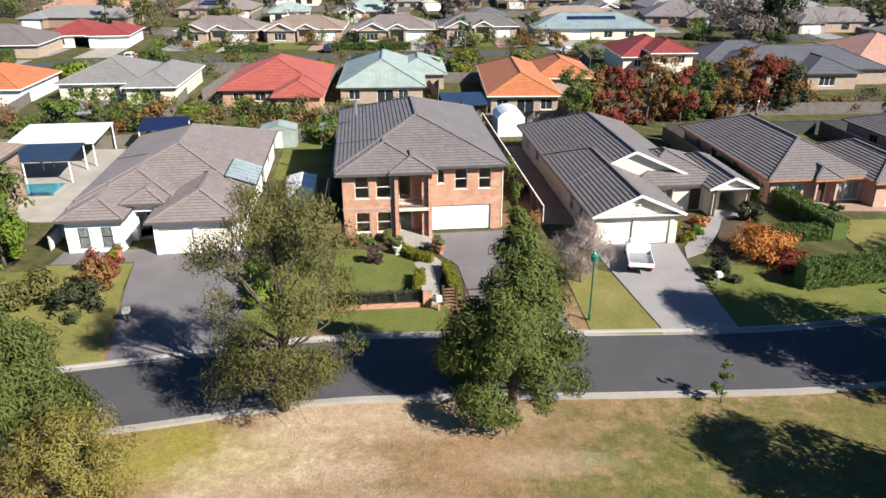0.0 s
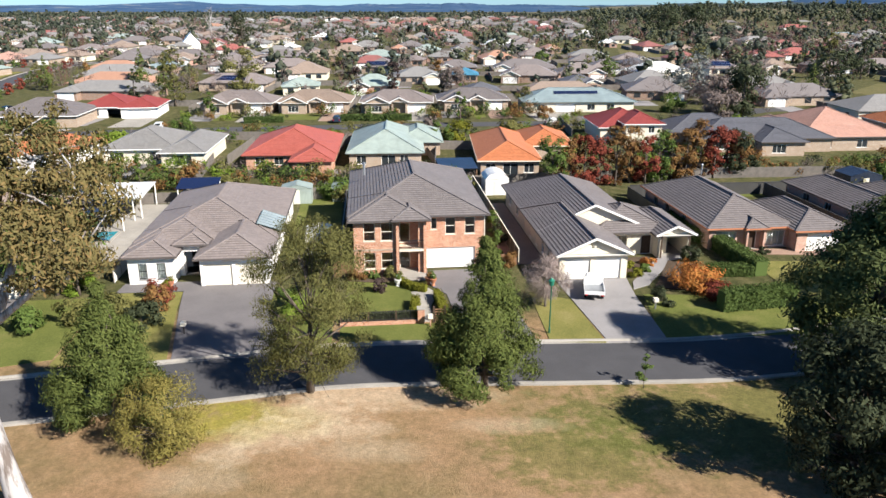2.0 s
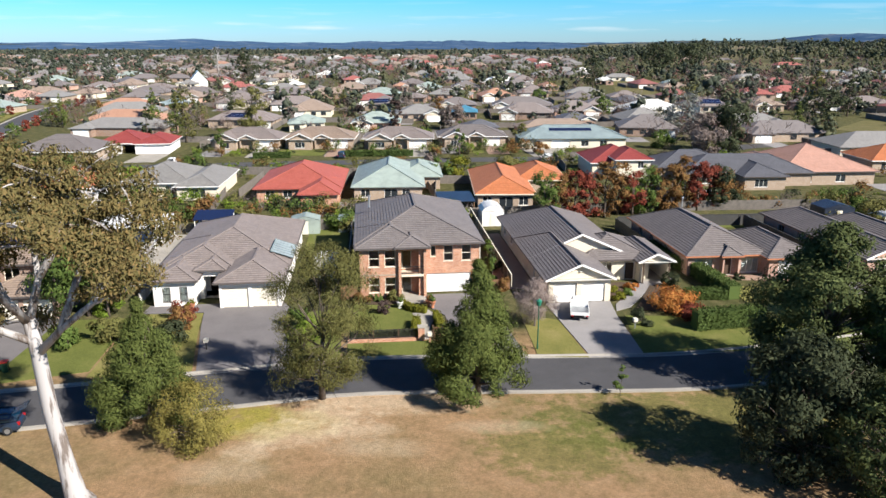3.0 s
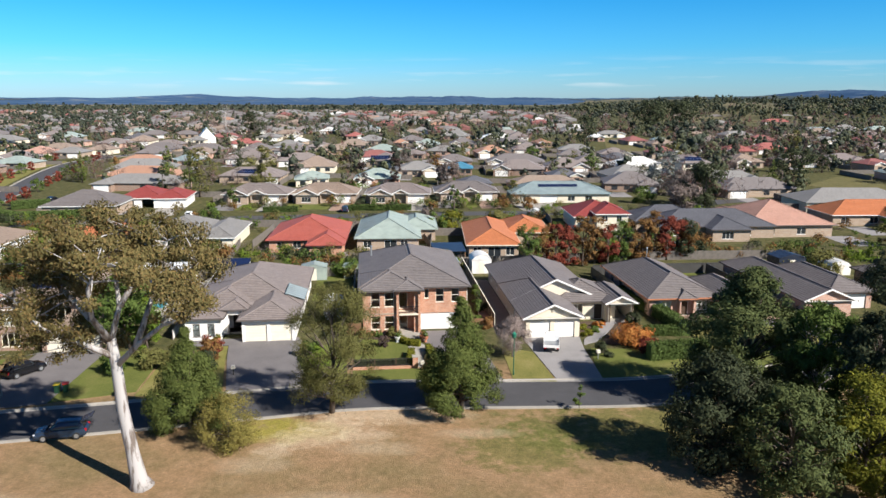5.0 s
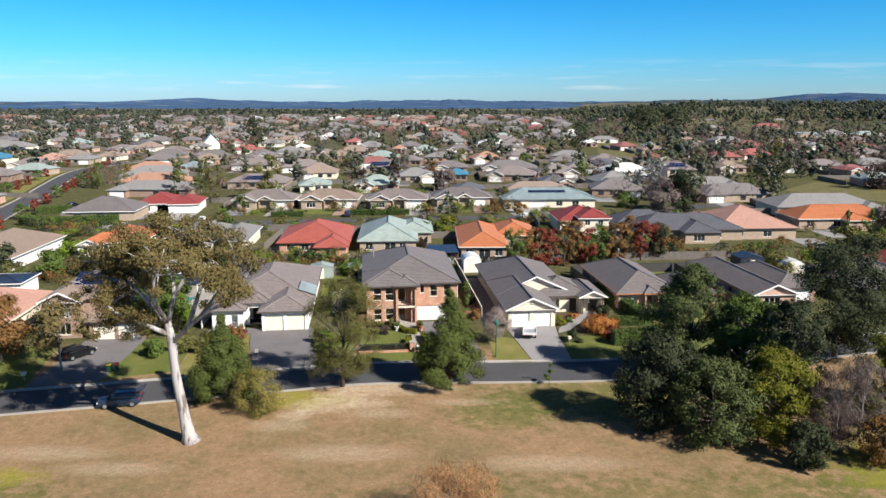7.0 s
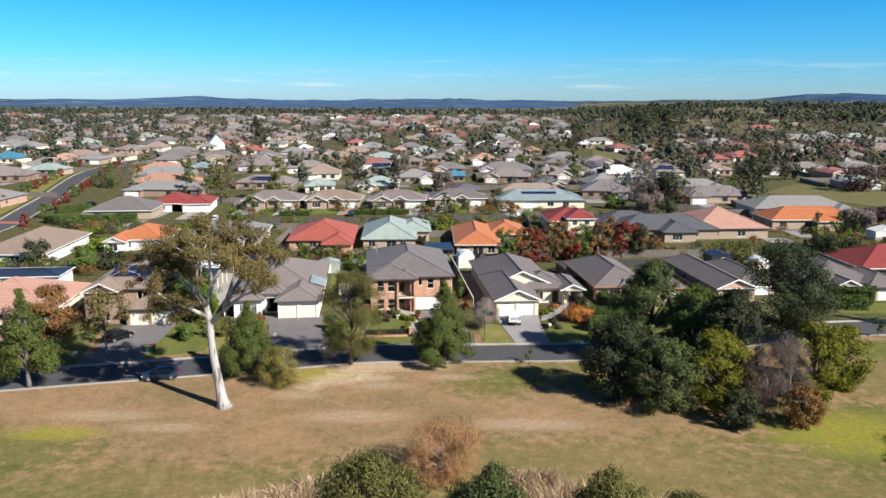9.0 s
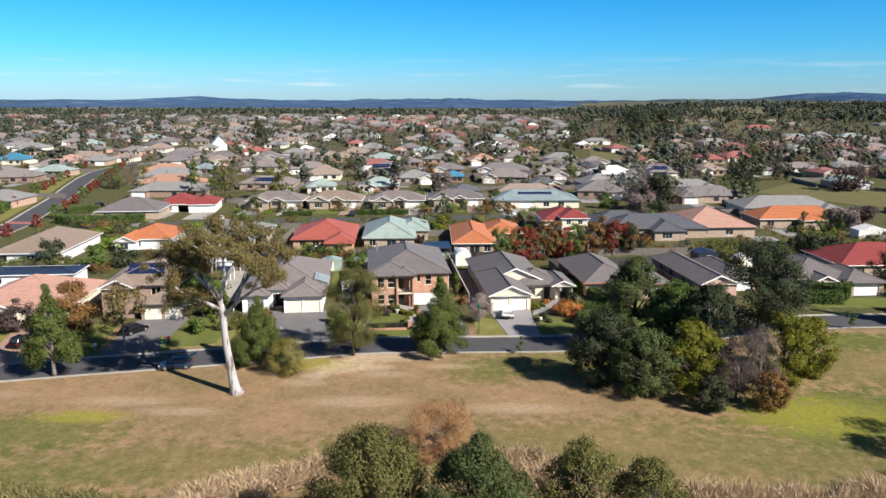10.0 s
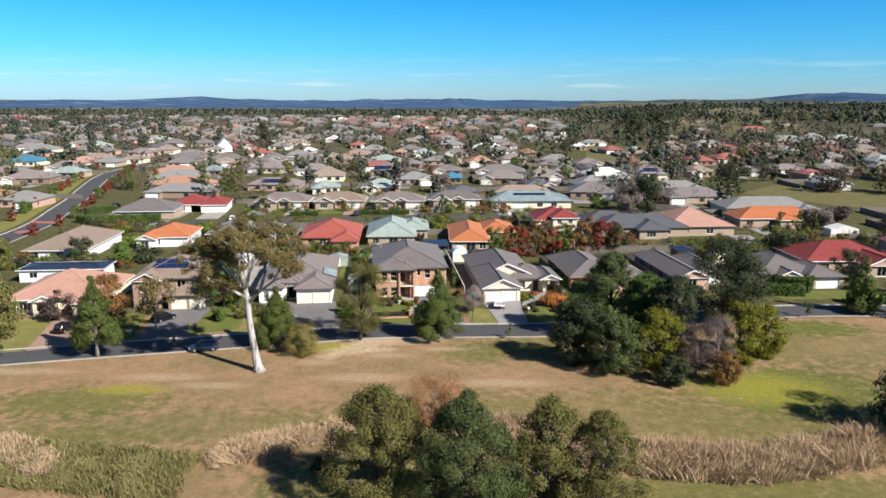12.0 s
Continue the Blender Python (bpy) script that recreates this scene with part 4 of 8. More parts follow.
house(-68, 49, 4, "white bungalow with orange tiled roof among hedges", [
    ((-4.5, 0.0, 6.5, 14), 2.6, "hip", 22, 0.5, {"f": [W(2, 2, 0.6, 1.5, "pair")]}),
    ((-5.5, -3.0, -1.0, 8), 2.58, "fgable", 24, 0.5, {"f": [W(1, 2, 0.6, 1.5, "pair")]}),
], RENDER_WHITE, TILE_ORANGE, PAINT_WHITE, **R2)
house(-86, 32, 4, "white bungalow with grey tiled roof above a garden", [
    ((-8, 0.0, 6, 24), 2.65, "hip", 22, 0.5, {"f": [W(1, 2, 0.6, 1.5, "pair"), W(6, 3, 0.3, 1.8, "triple")]}),
], RENDER_WHITE, TILE_TAN, PAINT_WHITE, **R2)
house(39.3, 74, 2, "cream two storey house with deep red tiled roof", [
    ((-6.5, 0.0, 5, 14), 3.2, "hip", 24, 0.5, {"f": [W(2, 1.2, 1.4, 1.3, "pair"), W(7, 1.2, 1.4, 1.3, "pair")], "r": [W(2, 1.2, 1.4, 1.3, "pair")]}),
    ((-2.2, -3, 4.8, 8), 4.3, "hip", 24, 0.5, {"f": [W(1.2, 1.2, 2.5, 1.3, "pair"), W(4.4, 1.2, 2.5, 1.3, "pair")]}),
], RENDER_CREAM, TILE_DEEPRED, PAINT_WHITE, **R2)
house(58.5, 64, 2, "long brick bungalow with dark slate coloured tiled roofs", [
    ((-9, 0.5, 16, 13), 2.65, "hip", 23, 0.5, {"f": [W(3, 2, 0.6, 1.5, "pair"), W(10, 2, 0.6, 1.5, "pair"), W(18, 2, 0.6, 1.5, "pair")]}),
    ((1, -3.5, 9, 18), 2.68, "hip", 23, 0.5, {"f": [W(2, 2.5, 0.6, 1.5, "triple")]}),
    ((-12, 8, 4, 20), 2.62, "hip", 23, 0.5, {}),
], BRICK_TAN, TILE_SLATE, GUTTER, **R2)
house(78, 66, 4, "brick bungalow with broad pinkish tiled roof", [
    ((-9, 0.0, 10, 20), 2.7, "hip", 23, 0.55, {"f": [W(4, 2, 0.6, 1.5, "pair"), W(11, 2, 0.6, 1.5, "pair")]}),
    ((-14, 4, -4, 18), 2.66, "hip", 23, 0.5, {}),
], BRICK_TAN, TILE_PINK, GUTTER, **R2)
house(108, 80.5, 2, "long white bungalow with orange red tiled roof", [
    ((-13, 0.0, 12, 12), 2.7, "hip", 23, 0.55, {"f": [W(2, 2, 0.6, 1.5, "pair"), W(9, 2, 0.6, 1.5, "pair"), W(17, 2, 0.6, 1.5, "pair")]}),
    ((-2, -3.0, 4, 8), 2.68, "hip", 23, 0.5, {}),
], BRICK_TAN, TILE_ORANGE, PAINT_WHITE, **R2)
house(-77, 107, 8, "white bungalow with deep red tiled roof and pale garage", [
    ((-9.0, 1.0, 2.5, 15), 2.65, "hip", 22, 0.5, {"f": [W(2, 2, 0.5, 1.5, "pair"), W(6, 3.4, 0.0, 2.2, "void")]}),
    ((0.5, -0.5, 8.8, 13), 2.62, "hip", 22, 0.5, {"f": [W(1.8, 5, 0.0, 2.2, "garage")]}),
], RENDER_WHITE, TILE_DEEPRED, PAINT_WHITE, **R2)
house(-90, 92.5, 6, "white bungalow with blue grey tiled roof behind a hedge", [
    ((-9, 0.0, 9, 15), 2.65, "hip", 22, 0.5, {"f": [W(2, 2, 0.5, 1.5, "pair"), W(8, 2, 0.5, 1.5, "pair")]}),
], BRICK_TAN, TILE_DARK, PAINT_WHITE, **R2)
GAB = [(-50.5, 114, 0, TILE_BROWN), (-31, 115.5, 1, TILE_TAN), (-10, 115.5, 1, TILE_BROWN), (10, 120, 3, TILE_DARK)]
for gx_, gy_, gr, gt in GAB:
    house(gx_, gy_, gr, "brick bungalow with brown tiled roof and white trimmed gable", [
        ((-9.5, 1.5, 8.5, 13), 2.7, "hip", 22, 0.5, {"f": [W(1.2, 1.6, 0.5, 1.5, "pair"), W(11.8, 4.8, 0.0, 2.2, "garage")]}),
        ((-8.2, -1.0, -2.2, 8), 2.72, "fgable", 25, 0.5, {"f": [W(1.6, 2.6, 0.5, 1.5, "triple")]}),
        ((-1.6, 0.4, 2.4, 8), 2.9, "fgable", 25, 0.4, {"f": [W(0.4, 3.1, 0.0, 2.4, "void")]}),
    ], BRICK_TAN, gt, PAINT_WHITE, **R2)
house(36.4, 118, 2, "bungalow with long blue green steel roof and solar panels", [
    ((-14, 0.0, 14, 14), 2.7, "hip", 20, 0.6, {"f": [W(3, 2, 0.5, 1.5, "pair"), W(8, 5, 0.0, 2.2, "garage"), W(16, 2, 0.5, 1.5, "pair"), W(21, 2, 0.5, 1.5, "pair")]}),
], RENDER_CREAM, SHEET_BLUE, SHEET_BLUE, far=True, gauge=0)
isl = M()
isl.poly([(-115 + 3.4 * math.cos(a * 0.39), 70 + 3.0 * math.sin(a * 0.39), 0.07) for a in range(16)])
tagged(part("road_island", isl, plain("red_paving", (0.33, 0.12, 0.10), 0.85)), "red paved island in the side street", "island", kind="structure")
slab("road_threshold", [(-122.6, 85.0), (-114.2, 84.2), (-115.0, 88.0), (-123.2, 88.6)], 0.055, bpy.data.materials["red_paving"], "red paved band across the side street", "paving", local=False)
vg = smooth_line([(-121, 60), (-124.5, 83.5), (-132, 110), (-141, 141), (-153.5, 178), (-166, 217), (-171, 250)])
vm = M()
strip(vm, vg, sides(vg, 7.0), 0.05, 0.05)
tagged(part("verge", vm, LAWN_DRY), "dry yellowish grass verge along the side street", "verge", kind="structure")
slab("paving", [(-46, 7.5), (-46, 31), (-31.9, 30), (-31.7, 6)], 0.05, CONCRETE, "pale concrete yard around the pool", "paving")
for k, (gx_, gy_, gr, gt) in enumerate(GAB):
    slab("driveway", [(gx_ + 2.5, gy_ + 1), (gx_ + 8, gy_ + 1), (gx_ + 8.5, gy_ - 13), (gx_ + 3, gy_ - 13)], 0.05, DRIVE_PINK if k % 2 else CONCRETE, "pale concrete driveway before a brick bungalow", "driveway", local=False)
    slab("lawn", [(gx_ - 10, gy_ - 1.5), (gx_ + 2, gy_ - 1.5), (gx_ + 2, gy_ - 11), (gx_ - 10, gy_ - 11)], 0.04, LAWN, "green front lawn before a brick bungalow", "lawn", local=False)
slab("driveway", [(-75, 107), (-68, 107.5), (-67, 94), (-74, 93)], 0.05, CONCRETE, "white concrete driveway before a garage", "driveway", local=False)
slab("driveway", [(22, 117), (34, 117), (32, 103), (24, 103)], 0.05, CONCRETE, "pale concrete driveway before a garage", "driveway", local=False)


# ---- trees ----
BARK = bark_mat("bark_brown", (0.06, 0.045, 0.035), (0.15, 0.12, 0.095))
BARK_PALE = bark_mat("bark_pale_gum", (0.14, 0.112, 0.095), (0.37, 0.345, 0.33), 2.4, 0.14, (0.40, 0.51))
BARK_GREY = bark_mat("bark_grey", (0.14, 0.115, 0.10), (0.27, 0.23, 0.21))
L_GUM = leaf_mat("leaves_gum", (0.06, 0.058, 0.022), (0.135, 0.115, 0.045), (0.25, 0.145, 0.06))
L_OLIVE = leaf_mat("leaves_olive", (0.06, 0.061, 0.02), (0.138, 0.132, 0.042), (0.205, 0.185, 0.066))
L_PINE = leaf_mat("leaves_she_oak", (0.042, 0.056, 0.016), (0.10, 0.125, 0.032), (0.165, 0.18, 0.055))
L_DARK = leaf_mat("leaves_dark", (0.02, 0.026, 0.014), (0.048, 0.058, 0.03), (0.08, 0.088, 0.045))
L_GREEN = leaf_mat("leaves_green", (0.035, 0.055, 0.014), (0.085, 0.125, 0.03), (0.14, 0.18, 0.045))
L_WATTLE = leaf_mat("leaves_yellow_green", (0.06, 0.068, 0.01), (0.14, 0.142, 0.02), (0.21, 0.19, 0.025))
L_MID = leaf_mat("leaves_mid_green", (0.03, 0.042, 0.016), (0.075, 0.092, 0.034), (0.11, 0.125, 0.045))
L_KHAKI = leaf_mat("leaves_khaki", (0.10, 0.088, 0.025), (0.21, 0.18, 0.05), (0.30, 0.24, 0.07))
L_BRIGHT = leaf_mat("leaves_bright_conifer", (0.07, 0.11, 0.015), (0.15, 0.20, 0.03))
L_RED = leaf_mat("leaves_red", (0.085, 0.027, 0.02), (0.19, 0.045, 0.03), (0.28, 0.07, 0.04))
L_RUST = leaf_mat("leaves_rust", (0.10, 0.05, 0.022), (0.22, 0.11, 0.042), (0.19, 0.14, 0.045))
L_ORANGE = leaf_mat("leaves_orange", (0.24, 0.10, 0.03), (0.40, 0.19, 0.05), (0.42, 0.06, 0.03))
L_TWIG = leaf_mat("bare_twigs", (0.105, 0.082, 0.072), (0.19, 0.15, 0.132))
L_WILLOW = leaf_mat("twigs_orange_brown", (0.20, 0.10, 0.045), (0.34, 0.18, 0.085))
L_BLOSSOM = leaf_mat("twigs_pinkish", (0.17, 0.13, 0.115), (0.30, 0.24, 0.215))
L_PURPLE = leaf_mat("twigs_purple", (0.045, 0.031, 0.028), (0.085, 0.06, 0.054))
L_REED = leaf_mat("reeds_dry", (0.25, 0.17, 0.095), (0.48, 0.345, 0.215), (0.62, 0.48, 0.33))
L_HEDGE = leaf_mat("leaves_hedge", (0.035, 0.055, 0.016), (0.085, 0.12, 0.035))
L_SILVER = leaf_mat("leaves_silver", (0.07, 0.078, 0.07), (0.16, 0.17, 0.155), (0.22, 0.23, 0.21))


def leaf_cloud(rng, centres, radii, count, size, droop=0.0, flat=0.8, fine=0.78, wide=0.34):
    """Leaves, each a small folded diamond, spread through clumps; most near the clumps' outsides."""
    centres, radii = np.array(centres, float), np.array(radii, float)
    count, size = int(0.56 * count / fine ** 1.45), size * fine * 1.22
    w = radii ** 2
    pick = rng.choice(len(centres), count, p=w / w.sum())
    d = rng.normal(size=(count, 3))
    d /= np.linalg.norm(d, axis=1)[:, None]
    rad = rng.random(count) ** 0.42 * (0.85 + 0.35 * rng.random(count))
    off = d * (radii[pick] * rad)[:, None]
    off[:, 2] *= flat
    p = centres[pick] + off
    out = p - np.average(centres, axis=0, weights=w) if len(centres) < 200 else off
    out = out / (np.linalg.norm(out, axis=1)[:, None] + 1e-6)
    nrm = d * 0.7 + out * 0.55 + rng.normal(size=(count, 3)) * 0.34 + np.array([0, 0, 0.3])
    nrm /= np.linalg.norm(nrm, axis=1)[:, None]
    a = np.cross(nrm, rng.normal(size=(count, 3)))
    a[:, 2] -= droop
    a /= np.linalg.norm(a, axis=1)[:, None]
    b = np.cross(nrm, a)
    b /= np.linalg.norm(b, axis=1)[:, None] + 1e-9
    s = size * (0.6 + 0.8 * rng.random(count))[:, None]
    v = np.stack([p - a * s, p + b * s * wide + nrm * s * 0.12, p + a * s, p - b * s * wide + nrm * s * 0.12], axis=1).reshape(-1, 3)
    v[:, 2] = np.maximum(v[:, 2], 0.03)
    return v


def leaf_mesh(name, v, mat):
    n = len(v) // 4
    me = bpy.data.meshes.new(name)
    me.vertices.add(len(v))
    me.vertices.foreach_set("co", v.astype(np.float32).ravel())
    me.loops.add(len(v))
    me.loops.foreach_set("vertex_index", np.arange(len(v), dtype=np.int32))
    me.polygons.add(n)
    me.polygons.foreach_set("loop_start", np.arange(0, 4 * n, 4, dtype=np.int32))
    me.update(calc_edges=True)
    me.materials.append(mat)
    return me


def clumps(rng, shape, h, w, low, n):
    """Clump centres and radii of a crown: h high, w wide, leaves from low upwards."""
    c, r = [], []
    while len(c) < n:
        t = rng.random()
        z = low + (h - low) * t
        if shape == "cone":
            lim = w / 2 * max(0.05, (1 - t) ** 1.1) * (0.8 + 0.2 * min(1, t * 5))
        elif shape == "spire":
            lim = w / 2 * math.sin(math.pi * min(1, 0.22 + 0.78 * t) ** 0.9) ** 0.8
        elif shape == "umbrella":
            lim = w / 2 * (0.35 + 0.65 * math.sin(math.pi * min(1.0, t * 0.8 + 0.12)))
        elif shape == "egg":
            lim = w / 2 * math.sin(math.pi * min(1, 0.2 + 0.8 * t ** 0.9)) ** 0.75 * (1.12 - 0.2 * t)
        elif shape == "column":
            lim = w / 2 * math.sin(math.pi * (0.12 + 0.84 * t)) ** 0.5
        else:
            lim = w / 2 * math.sin(math.pi * (0.1 + 0.86 * t)) ** 0.6
        ang = rng.random() * 2 * math.pi
        rr = lim * rng.random() ** 0.42
        size = (0.15 if shape in ("cone", "spire") else 0.145) * w * (40 / max(n, 24)) ** 0.33 * (0.45 + 1.05 * rng.random())
        size = min(size, 0.55 * lim + 0.25)
        c.append((rr * math.cos(ang), rr * math.sin(ang), min(z, h - size * 0.7)))
        r.append(size)
    return c, r


def tree(name, x, y, h, w, shape, leafm, barkm, leaves, size, label, seed, low=0.15, n=34, trunk=0.022, lean=(0, 0), droop=0.0, bare=0, category="tree", group="", trunk_h=0.75, flat=0.8, fine=0.78, wide=0.36):
    rng = np.random.default_rng(seed)
    e = empty(name, x, y, 0, float(rng.random() * 360) if lean == (0, 0) else 0.0, label, category, group)
    c, r = clumps(rng, shape, h, w, h * low, n)
    c = [(cx + lean[0] * cz / h, cy + lean[1] * cz / h, cz) for cx, cy, cz in c]
    t = M()
    spine = []
    for i in range(7):
        k = i / 6
        spine.append((lean[0] * k * trunk_h + rng.normal() * 0.012 * h * k, lean[1] * k * trunk_h + rng.normal() * 0.012 * h * k, k * h * trunk_h))
    t.tube(spine, [h * trunk * (1.25 if i == 0 else 1) * (1 - 0.8 * i / 6) for i in range(7)], 9)
    order = rng.permutation(len(c))[:max(9, int(n * 0.5))]
    for i in order:
        cx, cy, cz = c[i]
        zz = max(h * 0.08, min(h * trunk_h * 0.92, cz * (0.45 + 0.3 * rng.random())))
        k = zz / (h * trunk_h)
        s = Vector(spine[min(6, int(k * 6))]).lerp(Vector(spine[min(6, int(k * 6) + 1)]), k * 6 - int(k * 6))
        q = Vector((cx, cy, cz))
        mid = s.lerp(q, 0.5) + Vector((rng.normal() * 0.03 * h, rng.normal() * 0.03 * h, 0.02 * h))
        r0 = h * trunk * 0.42 * (1 - 0.6 * k)
        t.tube([s, mid, q], [r0, r0 * 0.6, r0 * 0.2], 5)
        for _ in range(bare):
            q2 = q + Vector(rng.normal(size=3)) * r[i] * 0.9
            q2.z = max(0.3, q2.z)
            t.tube([mid.lerp(q, rng.random()), q2], [r0 * 0.35, r0 * 0.08], 4)
    part("trunk", t, barkm, e, smooth=True)
    crown = new("crown", leaf_mesh("crown", leaf_cloud(rng, c, r, leaves, size, droop, flat, fine, wide), leafm))
    crown.parent = e
    return e


def bare_tree(x, y, h, w, leafm, barkm, twigs, label, seed, group=""):
    """A leafless tree: limbs that fork again and again, and fine twigs."""
    return tree("bare_tree", x, y, h, w, "round", leafm, barkm, int(twigs * 1.3), 0.5, label, seed, low=0.14, n=54, trunk=0.02, bare=4, droop=-0.8, group=group, wide=0.03)


# street and park trees
rng = np.random.default_rng(5)
gum = empty("gum_tree", -21.2, -39.5, 0, 0, "tall gum with pale smooth trunk and sparse brownish crown", "tree")
tk = M()
G0 = [(0.25, 0, -0.1), (0.05, 0, 0.7), (-0.25, 0, 3), (-0.75, 0.1, 6.5), (-0.95, 0.15, 10.2), (-1.2, 0.2, 12.2)]
tk.tube(G0, [1.02, 0.66, 0.5, 0.45, 0.42, 0.36], 14)
GL = [[(-0.95, 0.1, 10), (0.9, -0.3, 11.8), (3.2, -0.7, 13.6), (5.0, -0.8, 14.2), (6.2, -0.6, 16.6)],
      [(-1.1, 0.2, 11.6), (-2.6, 0.4, 13.6), (-3.4, 0.6, 16), (-4.6, 0.4, 18.6)],
      [(-1.2, 0.2, 12), (-0.6, 0.8, 14.6), (-0.9, 1.2, 17.5), (-0.2, 0.8, 20.5)],
      [(-1.0, 0.1, 10.8), (-2.8, -1.0, 12.2), (-5.4, -1.6, 13.6), (-7.2, -1.5, 15.8)],
      [(0.9, -0.3, 11.8), (1.6, 0.8, 14.4), (2.6, 1.6, 17.4), (3.2, 1.4, 19.6)],
      [(-2.6, 0.4, 13.6), (-5.0, 1.4, 15.6), (-7.4, 1.8, 17.6)],
      [(3.2, -0.7, 13.6), (4.2, 0.6, 16), (5.2, 1.6, 18)],
      [(-0.6, 0.8, 14.6), (0.8, 1.8, 17), (1.4, 2.4, 20)],
      [(-3.4, 0.6, 16), (-2.4, -1.0, 18.2), (-2.6, -1.8, 20.6)],
      [(-1.2, 0.2, 12), (-1.4, -2.0, 14.5), (-0.8, -3.4, 17), (0.2, -3.8, 19)]]
for limb in GL:
    k = len(limb)
    tk.tube(limb, [0.26 * (1 - 0.75 * i / (k - 1)) for i in range(k)], 8)
gc, gr = [], []
for limb in GL:
    for _ in range(14):
        b0 = Vector(limb[-1]).lerp(Vector(limb[-2]), rng.random() * 0.8)
        q = b0 + Vector((rng.normal() * 1.5, rng.normal() * 1.5, rng.normal() * 1.1 + 0.4))
        q.z = min(q.z, 22.0)
        gc.append(tuple(q)), gr.append(0.6 + 0.75 * rng.random())
        tk.tube([b0, b0.lerp(q, 0.5) + Vector((0.1, 0, 0.2)), q], [0.08, 0.05, 0.015], 5)
for _ in range(14):
    q = (-4.5 + rng.normal() * 2.2, rng.normal() * 1.6, 11.0 + rng.random() * 2.5)
    gc.append(q), gr.append(0.7 + 0.5 * rng.random())
    tk.tube([(-2.8, -0.8, 12.2), q], [0.06, 0.015], 5)
part("trunk", tk, BARK_PALE, gum, "pale smooth bark with grey patches", smooth=True)
cr = new("crown", leaf_mesh("crown", leaf_cloud(rng, gc, gr, 40000, 0.22, 0.7, 0.75, 0.5, 0.36), L_GUM))
cr.parent = gum

tree("street_tree", -8.0, -25.5, 13.0, 9.0, "round", L_OLIVE, BARK, 28000, 0.19, "open crowned olive green gum beside the kerb", 11, low=0.12, n=86, droop=0.9, bare=3, trunk=0.02, lean=(0.5, 0), fine=0.5, wide=0.2)
tree("street_tree", 4.6, -25.0, 11.6, 9.4, "cone", L_PINE, BARK, 30000, 0.30, "dense feathery green she oak beside the kerb", 12, low=0.08, n=105, droop=0.3, fine=0.5, wide=0.18)
tree("street_tree", -20.6, -29.0, 9.8, 8.8, "cone", L_PINE, BARK, 26000, 0.30, "dense dark green she oak beside the kerb", 13, low=0.06, n=98, droop=0.3, fine=0.5, wide=0.18)
tree("shrub", -16.0, -32.6, 5.0, 5.4, "round", L_KHAKI, BARK, 7000, 0.2, "yellow olive shrub on dry grass", 14, low=0.04, n=44, category="shrub", flat=0.9, fine=0.5, wide=0.2)
tree("street_tree", -46.7, -34.0, 12.6, 8.6, "cone", L_PINE, BARK_GREY, 17000, 0.3, "dense grey green she oak beside the kerb", 15, low=0.14, n=84, droop=0.4, fine=0.62, wide=0.22)
tree("street_tree", -60.5, -36.5, 12.5, 8.0, "column", L_OLIVE, BARK_GREY, 8500, 0.26, "thin crowned grey green tree beside the kerb", 16, low=0.3, n=36, droop=0.5, bare=3)
tree("garden_tree", -52.5, -17.5, 8.5, 7.5, "round", L_RUST, BARK, 11000, 0.24, "dense brownish green garden tree", 17, low=0.1, n=60)
tree("garden_tree", -42.5, -22.0, 9.5, 7.0, "umbrella", L_GUM, BARK_PALE, 2600, 0.27, "sparse gum with white forking limbs before the garage", 18, low=0.45, n=22, bare=2, trunk=0.018)
tree("garden_tree", -35.5, -7.0, 9.5, 9.0, "round", L_GREEN, BARK, 8000, 0.28, "round dark green garden tree", 19, low=0.12, n=60)
tree("garden_tree", -33.4, -7.0, 6.8, 4.2, "spire", L_BRIGHT, BARK, 6000, 0.2, "bright green clipped cypress beside the white house", 20, low=0.02, n=40, category="conifer")
tree("garden_tree", -62, -15.5, 5.5, 5.5, "round", L_PURPLE, BARK, 3000, 0.25, "reddish bare garden shrub", 21, low=0.15, n=20, bare=2)
sap = tree("sapling", 16.2, -25.0, 2.7, 1.3, "round", L_GREEN, BARK, 500, 0.13, "young street sapling in a ring of bare earth", 22, low=0.25, n=12, trunk=0.012)

# the thicket on the park grass
TH = [(32.6, -24.2, 14.4, 11.5, "egg", L_MID, BARK, 32000, 0.26, 0.05, "tall dark she oak in the thicket"),
      (25.6, -36.0, 9.6, 8.6, "round", L_DARK, BARK, 13000, 0.26, 0.04, "round dark grey green tree in the thicket"),
      (30.0, -39.5, 8.6, 8.6, "round", L_MID, BARK, 10000, 0.25, 0.03, "dark green bushy tree in the thicket"),
      (36.3, -39.0, 9.2, 8.0, "round", L_WATTLE, BARK, 11000, 0.24, 0.03, "bright yellow green wattle in the thicket"),
      (40.2, -33.2, 12.8, 7.6, "round", L_DARK, BARK, 11000, 0.27, 0.08, "tall dark tree at the back of the thicket"),
      (37.2, -28.5, 11.8, 7.5, "round", L_GREEN, BARK_PALE, 13000, 0.25, 0.2, "airy light green gum in the thicket"),
      (49.5, -35.5, 9.3, 7.2, "round", L_WATTLE, BARK, 11000, 0.24, 0.03, "olive yellow wattle at the end of the thicket"),
      (54.0, -33.0, 8.0, 6.5, "round", L_WATTLE, BARK, 8000, 0.24, 0.03, "olive yellow shrub at the end of the thicket"),
      (37.0, -44.5, 4.2, 4.5, "round", L_DARK, BARK, 4500, 0.22, 0.03, "low dark bush at the edge of the thicket"),
      (44.0, -44.0, 4.6, 4.5, "round", L_RUST, BARK, 4000, 0.22, 0.03, "low brownish bush at the edge of the thicket")]
